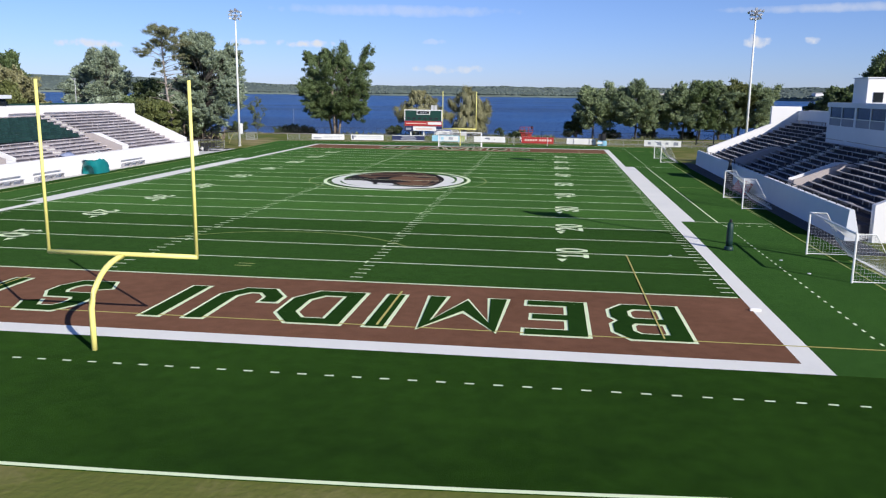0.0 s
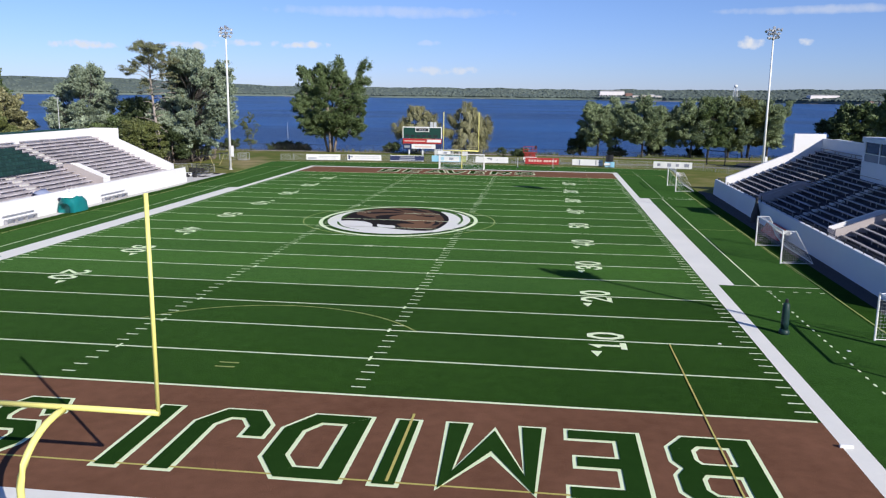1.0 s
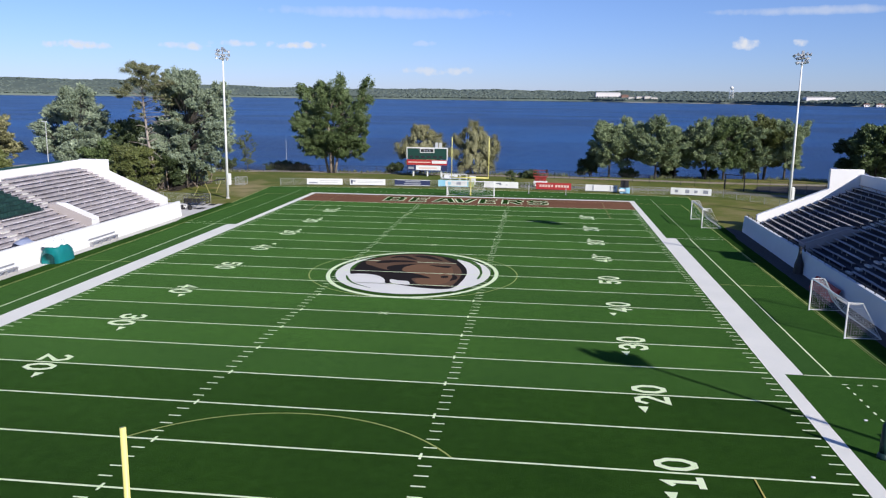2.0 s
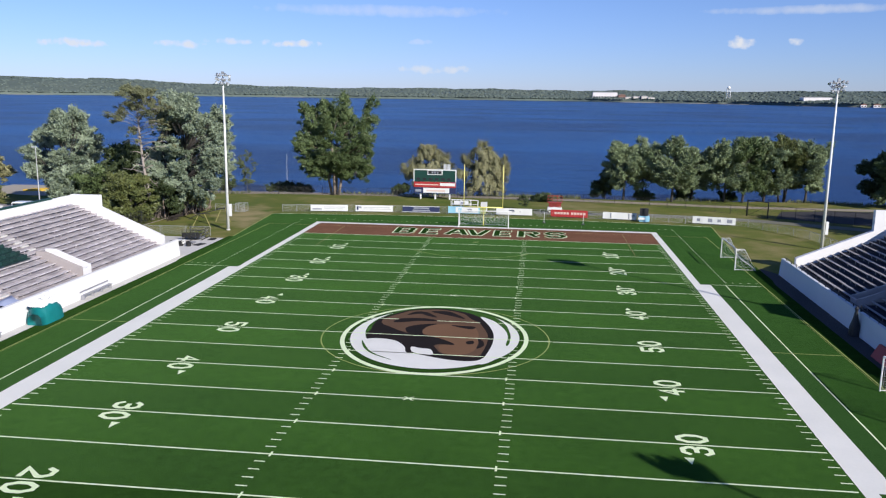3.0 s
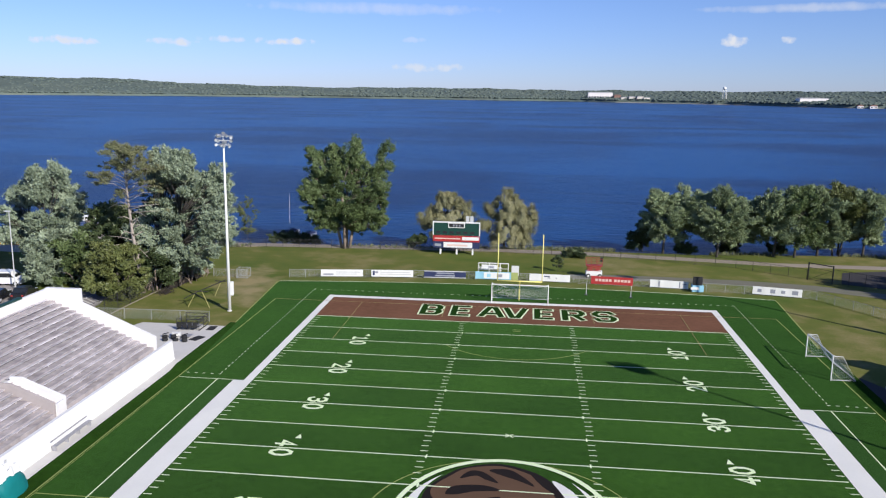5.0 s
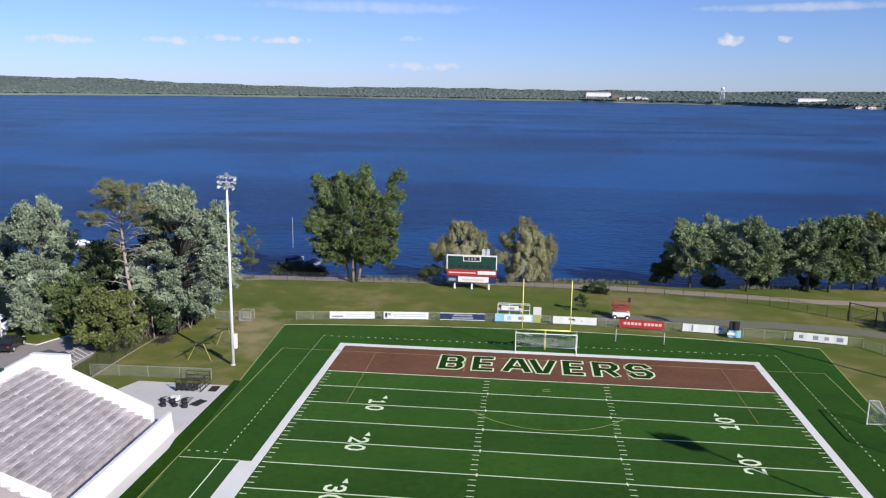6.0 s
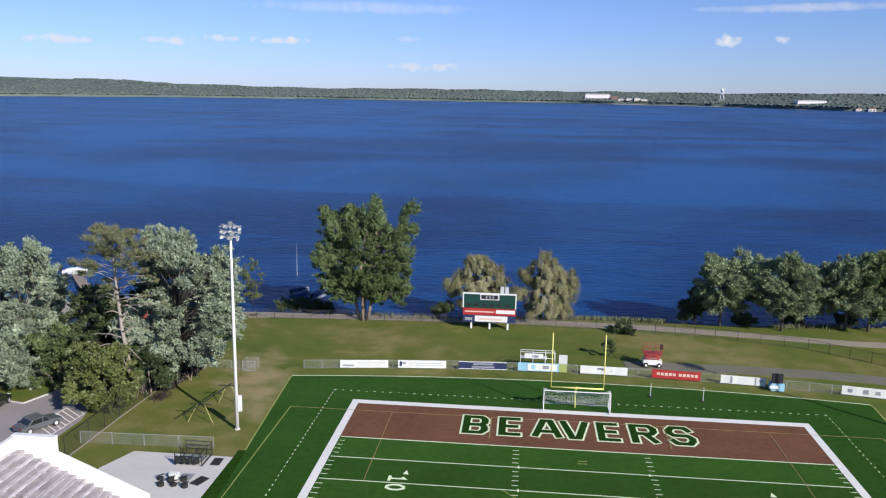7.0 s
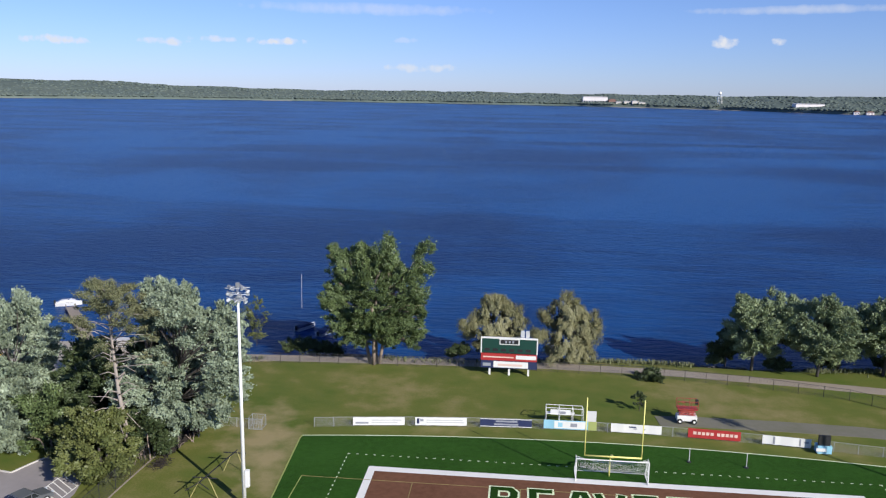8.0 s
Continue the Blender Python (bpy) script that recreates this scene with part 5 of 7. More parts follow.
# ---- scoreboard ----
def scoreboard():
    sb = thing("scoreboard", (-11, 132.0, 0), "dark green scoreboard with white frame and red band on steel posts", "scoreboard")
    x0, x1, y = -14.95, -7.1, 132.0
    for x in (-13.7, -10.95, -8.25):
        Shape().box(x - 0.14, x + 0.14, y + 0.05, y + 0.33, -0.2, 5.3).obj("post", M_white_metal, sb, bevel=0.01)
    Shape().box(x0, x1, y - 0.2, y + 0.05, 3.3, 5.5).obj("panel", M_board_green, sb, "dark green display panel")
    for a, b, c, d in ((x0 - 0.06, x1 + 0.06, 5.38, 5.56), (x0 - 0.06, x0 + 0.1, 3.26, 5.38), (x1 - 0.1, x1 + 0.06, 3.26, 5.38)):
        Shape().box(a, b, y - 0.27, y + 0.06, c, d).obj("frame", M_white_metal, sb, "white frame")
    Shape().box(-12.4, -9.6, y - 0.26, y - 0.18, 4.55, 5.36).obj("clock_border", M_white_metal, sb)
    Shape().box(-12.25, -9.75, y - 0.30, y - 0.25, 4.68, 5.28).obj("clock_panel", M_black_metal, sb, "black clock panel")
    for i in range(3):
        Shape().box(-11.6 + i * 0.5, -11.35 + i * 0.5, y - 0.32, y - 0.29, 4.8, 5.15).obj("clock_digit", M_grey_print, sb)
    for i in range(6):
        Shape().box(x0 + 0.5 + i * 1.15, x0 + 1.2 + i * 1.15, y - 0.22, y - 0.19, 3.55, 3.95).obj("display_window", M_black_metal, sb)
    Shape().box(x0, x1, y - 0.25, y + 0.05, 2.2, 3.2).obj("red_band", M_red, sb, "red sponsor band")
    Shape().box(x0 + 0.3, x0 + 4.6, y - 0.27, y - 0.24, 2.62, 2.8).obj("print", M_pale_red, sb)
    Shape().box(x0 + 4.9, x1 - 0.1, y - 0.27, y - 0.24, 2.5, 3.05).obj("print", M_banner, sb)
    Shape().box(x0, x1, y - 0.25, y + 0.05, 1.1, 2.15).obj("lower_band", M_navy, sb, "navy lower band")
    Shape().box(x0 + 1.8, x1 - 1.2, y - 0.27, y - 0.24, 1.2, 2.1).obj("print", M_banner, sb, "white print field")
    Shape().box(x0 + 2.4, x1 - 2.0, y - 0.29, y - 0.26, 1.45, 1.75).obj("print", M_pale_red, sb)
    Shape().box(x0 + 0.3, x0 + 1.4, y - 0.27, y - 0.24, 1.35, 1.8).obj("print", M_grey_print, sb)
    for x in (-9.2, -8.5):
        Shape().box(x - 0.27, x + 0.27, y + 0.1, y + 0.5, 5.56, 6.5).obj("loudspeaker", M_steel, sb, "white loudspeaker box", bevel=0.03)


scoreboard()


# ---- trees ----
def leaf_cloud(lobes, count, size, seed, droop=0.0):
    """Small three-cornered leaves in tufts at the twig ends of every spray (x, y, z, rx, ry, rz), with gaps between."""
    rng = np.random.default_rng(seed)
    TIPS = 6
    box = np.array(lobes)
    vol = (box[:, 3] * box[:, 4] * box[:, 5]) ** 0.667
    pick = rng.choice(len(lobes), count, p=vol / vol.sum())
    L = box[pick]
    # every spray runs outwards and upwards from the heart of the crown
    heart = box[:, :3].mean(axis=0) - np.array((0, 0, 0.55)) * box[:, 2].std()
    run = (box[:, :3] - heart) / (box[:, :3].std(axis=0) + 0.3) + 0.35 * rng.normal(size=(len(lobes), 3))
    run[:, 2] = run[:, 2] * 0.7 + (0.35 if not droop else 0.0)
    run /= np.linalg.norm(run, axis=1)[:, None]
    side = rng.normal(size=(len(lobes), TIPS, 3))
    side -= (side * run[:, None]).sum(axis=2)[..., None] * run[:, None]
    tips = run[:, None] * rng.uniform(-0.7, 1.25, size=(len(lobes), TIPS, 1)) + side * 0.50
    which = rng.integers(0, TIPS, count)
    tip = tips[pick, which]
    tuft = rng.random(count) < 0.86
    puff = rng.normal(size=(count, 3)) * 0.23 + run[pick] * rng.normal(size=(count, 1)) * 0.20
    off = np.where(tuft[:, None], tip + puff, tip * rng.random(count)[:, None] * 0.8 - run[pick] * 0.5 + puff)
    c = L[:, :3] + off * L[:, 3:6]
    c[:, 2] -= droop * rng.random(count) ** 1.5 * 1.6
    # leaves face outwards from their tuft and from the whole crown
    mid, half = box[:, :3].mean(axis=0), box[:, :3].std(axis=0) * 1.7 + 0.3
    out = (c - mid) / half
    out /= np.linalg.norm(out, axis=1)[:, None] + 0.15
    d = tip * 0.25 + puff
    d /= np.linalg.norm(d, axis=1)[:, None]
    n = d * 0.75 + out * 0.75 + 0.5 * rng.normal(size=(count, 3))
    n[:, 2] += 0.3
    n /= np.linalg.norm(n, axis=1)[:, None]
    a = np.cross(n, rng.normal(size=(count, 3)))
    a = a * 0.45 + d * 0.3 + run[pick] * 0.7
    if droop:
        a = a * 0.4 + np.array((0, 0, -1.0))
    a /= np.linalg.norm(a, axis=1)[:, None]
    b = np.cross(n, a)
    b /= np.linalg.norm(b, axis=1)[:, None] + 1e-6
    s = size * (0.6 + 0.8 * rng.random(count))[:, None]
    k = 0.46 if not droop else 0.28
    v = np.stack([c + a * s, c - a * s * 0.6 + b * s * k * 1.35, c - a * s * 0.6 - b * s * k * 1.35 + n * s * 0.15], axis=1).reshape(-1, 3)
    f = np.arange(count * 3).reshape(-1, 3)
    return v, f


def split_lobes(lobes, seed):
    """Breaks large lobes into several sprays on their outside."""
    rng, out = random.Random(seed), []
    for x, y, z, rx, ry, rz in lobes:
        if rx < 1.5:
            out.append((x, y, z, rx, ry, rz))
            continue
        n = int(5 + rx * 3.0)
        for i in range(n):
            u = -0.75 + 1.7 * (i + rng.random()) / n
            u = max(-1.0, min(1.0, u))
            r, a = math.sqrt(1 - u * u) * rng.uniform(0.55, 0.95), i * 2.4 + rng.uniform(-0.5, 0.5)
            g = rng.uniform(0.6, 1.2)
            out.append((x + rx * 0.75 * r * math.cos(a), y + ry * 0.75 * r * math.sin(a), z + rz * 0.75 * u, 0.85 * g, 0.85 * g, 0.7 * g))
    return out


def mesh_from(name, v, f, material, parent, label=""):
    base = place_of(parent)
    me = bpy.data.meshes.new(name)
    me.vertices.add(len(v))
    me.vertices.foreach_set("co", (np.asarray(v) - np.array(base)).astype(np.float32).ravel())
    n = f.shape[1]
    me.loops.add(f.size)
    me.loops.foreach_set("vertex_index", f.astype(np.int32).ravel())
    me.polygons.add(len(f))
    me.polygons.foreach_set("loop_start", np.arange(0, f.size, n, dtype=np.int32))
    me.update(calc_edges=True)
    me.materials.append(material)
    ob = new(name, me)
    ob.parent = parent
    return tagged(ob, label)


def tree(at, lobes, label, leaf, bark, count, size=0.34, seed=1, trunk_r=0.32, trunks=1, droop=0.0, lean=0.0, trunk_top=0.55):
    """Tapered trunk, a limb into every lobe, and a crown of clumps. Lobes are offsets from the foot."""
    t = thing("tree", (at[0], at[1], -0.03), label, "tree")
    rng = random.Random(seed)
    lob = [(at[0] + l[0], at[1] + l[1], l[2], l[3], l[4], l[5]) for l in split_lobes(lobes, seed)]
    top = max(l[2] for l in lob)
    wood = Shape()
    forks = []
    for k in range(trunks):
        off = 0 if trunks == 1 else 0.55
        a = 2 * math.pi * k / trunks + seed
        fx, fy = at[0] + off * math.cos(a), at[1] + off * math.sin(a)
        spread = 0.10 * top if trunks > 1 else 0.02 * top
        pts = [(fx + spread * math.cos(a) * u + lean * u * u + 0.12 * math.sin(3 * u + k), fy + spread * math.sin(a) * u, -0.3 + (top * trunk_top + 0.3) * u) for u in (0, 0.2, 0.4, 0.6, 0.8, 1.0)]
        wood.tube(pts, trunk_r / (1 if trunks == 1 else 1.3), 8, trunk_r * 0.5)
        forks += pts[2:]
    for i, l in enumerate(lob):
        if i % 2:
            continue
        start = min(forks, key=lambda p: (p[0] - l[0]) ** 2 + (p[1] - l[1]) ** 2 + (p[2] - l[2] * 0.75) ** 2)
        mid = ((start[0] + l[0]) / 2, (start[1] + l[1]) / 2, start[2] * 0.45 + l[2] * 0.55)
        wood.tube([start, mid, (l[0], l[1], l[2])], trunk_r * 0.18, 5, trunk_r * 0.05)
        for j in range(2):
            e = (l[0] + l[3] * rng.uniform(-0.75, 0.75), l[1] + l[4] * rng.uniform(-0.75, 0.75), l[2] + l[5] * rng.uniform(-0.5, 0.75))
            wood.tube([mid, ((mid[0] + e[0]) / 2, (mid[1] + e[1]) / 2, (mid[2] + e[2]) / 2 + 0.3), e], trunk_r * 0.14, 4, 0.02)
    wood.obj("trunk", bark, t, "trunk and limbs", smooth=True)
    v, f = leaf_cloud(lob, int(count * (6.5 if droop else 5.2)), size * (0.46 if droop else 0.54), seed, droop)
    mesh_from("crown", v, f, leaf, t, "crown of leaves")
    return t


def crown(w, d, z0, z1, seed, n=12, lump=0.36, vase=0.0):
    """Flattened sprays of foliage at branch ends, filling an uneven crown of half width w, half depth d, from z0 to z1; vase widens it towards the top."""
    rng = random.Random(seed)
    out, n = [], int(n * 4.0)
    p1, p2 = rng.uniform(0, 6.28), rng.uniform(0, 6.28)
    for i in range(n):
        u = (i + rng.random()) / n
        a = i * 2.4 + rng.uniform(-0.7, 0.7)
        wide = math.sin(math.pi * min(1.0, 0.16 + 0.80 * u ** (1 + 0.9 * vase))) ** 0.6
        wide *= 1 + 0.20 * math.sin(2 * a + p1 + 3 * u) + 0.14 * math.sin(5 * a + p2 - 7 * u)
        r = wide * (0.92 - 0.55 * rng.random() ** 2.2) * 0.9
        g = rng.uniform(0.55, 1.45) * lump * 0.60 * (0.8 + 0.4 * math.sin(a * 1.7 + p2))
        g = max(g, 0.12)
        top = rng.uniform(-0.06, 0.05)
        out.append((w * r * math.cos(a), d * r * math.sin(a), z0 + (z1 - z0) * (0.04 + 0.93 * u + top), w * g, d * g, w * g * rng.uniform(0.6, 0.9)))
    return out


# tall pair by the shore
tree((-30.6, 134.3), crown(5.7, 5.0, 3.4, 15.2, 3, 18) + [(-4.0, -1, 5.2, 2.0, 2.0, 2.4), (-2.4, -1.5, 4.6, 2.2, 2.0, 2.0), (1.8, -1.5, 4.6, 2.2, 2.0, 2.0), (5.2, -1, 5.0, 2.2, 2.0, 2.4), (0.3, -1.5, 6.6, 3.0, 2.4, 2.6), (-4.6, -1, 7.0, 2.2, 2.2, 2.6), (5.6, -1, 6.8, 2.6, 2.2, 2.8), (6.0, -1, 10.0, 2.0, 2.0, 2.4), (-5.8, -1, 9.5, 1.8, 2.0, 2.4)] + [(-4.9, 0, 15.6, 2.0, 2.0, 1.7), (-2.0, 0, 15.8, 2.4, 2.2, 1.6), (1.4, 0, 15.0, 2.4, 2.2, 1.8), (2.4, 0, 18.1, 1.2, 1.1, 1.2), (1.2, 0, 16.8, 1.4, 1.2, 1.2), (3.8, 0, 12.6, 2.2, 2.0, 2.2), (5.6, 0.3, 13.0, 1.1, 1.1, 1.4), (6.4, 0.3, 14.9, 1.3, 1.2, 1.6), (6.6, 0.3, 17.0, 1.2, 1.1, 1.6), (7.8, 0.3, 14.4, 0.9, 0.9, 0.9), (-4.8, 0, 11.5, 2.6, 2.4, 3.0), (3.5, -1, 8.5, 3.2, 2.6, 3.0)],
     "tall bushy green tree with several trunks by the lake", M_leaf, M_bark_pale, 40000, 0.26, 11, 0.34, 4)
# two willows
tree((-13.3, 140.5), crown(3.9, 3.2, 1.0, 9.3, 15, 14), "olive-yellow willow with drooping twigs by the water", M_leaf_willow, M_bark, 11500, 0.28, 21, 0.3, 2, droop=0.55)
tree((-2.6, 140.0), crown(4.4, 3.6, 0.8, 9.2, 6, 14) + [(3.0, 0, 5.5, 1.9, 1.8, 2.6)], "olive-yellow willow with drooping twigs beside the scoreboard", M_leaf_willow, M_bark, 12500, 0.28, 22, 0.3, 2, droop=0.55)
# row along the eastern shore
row = ((24.3, 139.6, 4.0, 3.0, 11.7, M_leaf_mid), (28.0, 141.5, 3.6, 3.6, 11.3, M_leaf_mid), (33.0, 138.0, 4.6, 3.2, 11.8, M_leaf_mid), (37.3, 142.0, 3.2, 2.4, 10.2, M_leaf_mid), (42.8, 139.8, 4.4, 3.0, 12.4, M_leaf_mid),
       (46.2, 139.6, 4.2, 2.4, 12.3, M_leaf), (50.6, 141.6, 3.6, 2.8, 12.2, M_leaf_mid), (54.6, 144.0, 4.0, 3.6, 12.8, M_leaf_yellow), (58.4, 142.4, 3.7, 2.8, 12.0, M_leaf_mid))
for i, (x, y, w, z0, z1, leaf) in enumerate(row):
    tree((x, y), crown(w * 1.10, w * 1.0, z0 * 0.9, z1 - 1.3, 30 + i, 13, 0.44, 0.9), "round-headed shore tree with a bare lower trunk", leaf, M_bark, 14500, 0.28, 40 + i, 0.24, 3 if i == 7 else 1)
tree((20.8, 142.0), crown(2.2, 1.8, 0.3, 4.6, 51, 7, 0.5), "dark bushy shrub at the water's edge", M_leaf_dark, M_bark, 3500, 0.28, 52, 0.12, 2)
# trees behind the east stand
for i, (x, y, w, z0, z1, leaf) in enumerate(((72.8, 136, 4.6, 1.5, 10.8, M_leaf), (78, 138, 5.0, 1.5, 10.5, M_leaf_dark), (84, 133, 6.5, 2.0, 18.5, M_leaf), (92, 128, 6.0, 2.0, 16.0, M_leaf), (74, 146, 4.0, 1.5, 9.0, M_leaf_dark))):
    tree((x, y), crown(w, w * 0.9, z0, z1, 60 + i, 12, 0.4), "full green tree beyond the east stand", leaf, M_bark, 8000, 0.38, 70 + i, 0.28)
# Unseen row, added only to cast shade over the east stand.
for i, (x, y, h) in enumerate(((58.5, -6, 14.5), (60.5, 5, 15.5), (58.0, 16, 14.0), (61.0, 27, 16.0), (58.5, 38, 15.0), (60.5, 50, 15.5))):
    tree((x, y), crown(5.6, 5.0, 1.2, h, 110 + i, 13, 0.42), "unseen tree added behind the east stand to shade it", M_leaf, M_bark, 2600, 0.95, 120 + i, 0.32)
# Added to shade the lot; the first also matches a visible treetop.
for i, (x, y, h) in enumerate(((67.5, 100, 16.0), (75.0, 103.5, 15.0), (72.0, 93.0, 14.5))):
    tree((x, y), crown(5.4, 4.8, 2.0, h, 170 + i, 13, 0.42), "full green tree beside the lot beyond the stand", M_leaf, M_bark, 7000, 0.36, 180 + i, 0.32)
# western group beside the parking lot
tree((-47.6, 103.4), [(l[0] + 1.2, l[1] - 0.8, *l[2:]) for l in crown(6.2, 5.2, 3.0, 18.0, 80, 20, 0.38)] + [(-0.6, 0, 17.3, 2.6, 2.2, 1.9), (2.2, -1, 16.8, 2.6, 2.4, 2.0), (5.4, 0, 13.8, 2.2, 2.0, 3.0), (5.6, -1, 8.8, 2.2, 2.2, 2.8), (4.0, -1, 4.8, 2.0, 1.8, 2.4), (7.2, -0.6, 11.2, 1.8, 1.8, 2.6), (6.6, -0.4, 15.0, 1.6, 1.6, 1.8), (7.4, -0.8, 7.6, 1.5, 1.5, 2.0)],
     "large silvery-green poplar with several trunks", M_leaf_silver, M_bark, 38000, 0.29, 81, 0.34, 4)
tree((-66.5, 104.0), crown(6.4, 5.2, 4.2, 15.6, 82, 15, 0.38), "broad silvery-green tree beyond the parking lot", M_leaf_silver, M_bark, 20000, 0.31, 83, 0.34, 3)
tree((-64.3, 101.6), crown(4.0, 3.4, 0.8, 7.4, 84, 11, 0.4), "low silvery tree beside the parking lot", M_leaf_silver, M_bark, 9000, 0.36, 85, 0.24, 2)
tree((-52.0, 95.8), crown(4.0, 3.6, 0.3, 6.6, 86, 12, 0.42), "dense yellow-green bushy tree beside the lot", M_leaf_yellow, M_bark, 12000, 0.30, 87, 0.22, 3)
tree((-49.0, 100.6), crown(2.8, 2.6, 1.2, 6.4, 88, 9, 0.42), "thin scrubby small tree by the fence", M_leaf_dark, M_bark_pale, 3800, 0.28, 89, 0.14, 3)
tree((-47.0, 107.5), crown(2.2, 2.2, 1.0, 5.6, 90, 7, 0.42), "thin scrubby small tree by the lawn", M_leaf_silver, M_bark_pale, 2800, 0.28, 91, 0.12, 3)
tree((-58.0, 106.5), crown(4.2, 3.6, 3.0, 10.5, 92, 10, 0.38), "dark green tree in the grove", M_leaf_dark, M_bark, 5500, 0.36, 93, 0.26, 2)
tree((-86.0, 108.0), crown(6.0, 5.0, 1.5, 11.5, 94, 12, 0.4), "broad yellow-green tree beyond the lot", M_leaf_willow, M_bark, 10000, 0.40, 95, 0.3, 2)
tree((-96.0, 118.0), crown(7.0, 6.0, 2.5, 15.0, 96, 13, 0.4), "broad leafy tree far beyond the lot", M_leaf, M_bark, 9000, 0.45, 97, 0.34, 2)
tree((-80.0, 97.0), crown(5.0, 4.5, 1.0, 8.5, 98, 10, 0.4), "yellowing tree among the parked cars", M_leaf_yellow, M_bark, 8000, 0.36, 99, 0.26, 2)


tree((-55.4, 103.6), crown(4.0, 3.4, 2.6, 9.5, 140, 10, 0.36), "dark thin tree in the shade of the grove", M_leaf_dark, M_bark, 4200, 0.32, 141, 0.22, 2)
tree((-51.5, 108.5), crown(4.2, 3.4, 3.0, 11.5, 142, 10, 0.36), "dark tree behind the poplar in the grove", M_leaf_dark, M_bark, 4200, 0.34, 143, 0.24, 2)


def brushwood():
    """Grey dead twigs and fallen branches tangled under the grove."""
    rng = random.Random(44)
    root = thing("brushwood", (-52, 104, 0), "tangle of grey dead branches under the grove", "brushwood", kind="stuff")
    sh = Shape()
    for i in range(420):
        x, y = rng.uniform(-60, -45.5), rng.uniform(98.5, 112)
        if x > -49 and y < 103:
            continue
        a, h, r = rng.uniform(0, 6.28), rng.uniform(0.8, 3.8), rng.uniform(0.4, 2.0)
        sh.tube([(x, y, -0.05), (x + r * 0.4 * math.cos(a), y + r * 0.4 * math.sin(a), h * 0.6), (x + r * math.cos(a + 0.4), y + r * math.sin(a + 0.4), h * rng.uniform(0.7, 1.0))], rng.uniform(0.03, 0.07), 4, 0.015)
    tagged(sh.obj("twigs", M_bark_pale, root), kind="stuff")


brushwood()


def brush_heap():
    """Long low heap of dark sticks in place of a shadow band along the foot of the grove, with a loose twiggy end."""
    rng = random.Random(71)
    root = thing("brush_heap", (-46.9, 104.8, 0), "long low heap of dark sticks in place of a shadow band beside the fence", "brush heap", kind="stuff")
    sh = Shape()
    for i in range(1000):
        u = rng.random()
        x, y = -47.5 + 1.1 * u + rng.uniform(-0.45, 0.45), 101.2 + 7.4 * u
        a, n = rng.uniform(-0.7, 0.7) + 1.42, rng.uniform(0.5, 1.3)
        z = rng.uniform(0.0, 0.62) * (1 - abs(2 * u - 1) ** 4)
        sh.tube([(x - n * math.cos(a) / 2, y - n * math.sin(a) / 2, z + rng.uniform(0, 0.1)), (x, y, z + 0.08), (x + n * math.cos(a) / 2, y + n * math.sin(a) / 2, z + rng.uniform(-0.03, 0.2))], rng.uniform(0.025, 0.06), 4, 0.015)
    for i in range(70):
        a, n, z = rng.uniform(0, 6.28), rng.uniform(0.5, 1.6), rng.uniform(0.05, 0.7)
        x, y = -46.9 + rng.gauss(0, 0.35), 98.9 + rng.gauss(0, 0.5)
        sh.tube([(x, y, 0.0), (x + 0.5 * n * math.cos(a), y + 0.5 * n * math.sin(a), z), (x + n * math.cos(a), y + n * math.sin(a), z * 0.8)], 0.03, 4, 0.01)
    tagged(sh.obj("dark_sticks", M_bark_dark, root), kind="stuff")


# Very dark so that the heap reads as a band of shadow.
M_bark_dark = mat("shadow_toned_bark", (0.045, 0.036, 0.030), (0.022, 0.018, 0.016), 0.9, scale=3, big=0.4)
brush_heap()
tree((-56.8, 99.6), crown(2.8, 2.4, 0.3, 4.4, 150, 9, 0.42), "olive scrub bush under the grove edge", M_leaf_yellow, M_bark_pale, 4200, 0.27, 151, 0.1, 3)
tree((-50.6, 105.6), crown(2.6, 2.4, 0.4, 5.2, 152, 9, 0.42), "grey-green scrub bush under the grove", M_leaf_silver, M_bark_pale, 3600, 0.27, 153, 0.1, 3)
tree((-61.0, 101.6), crown(3.6, 3.2, 0.3, 6.0, 154, 10, 0.42), "dense green bush at the edge of the lot", M_leaf, M_bark, 5200, 0.30, 155, 0.14, 3)


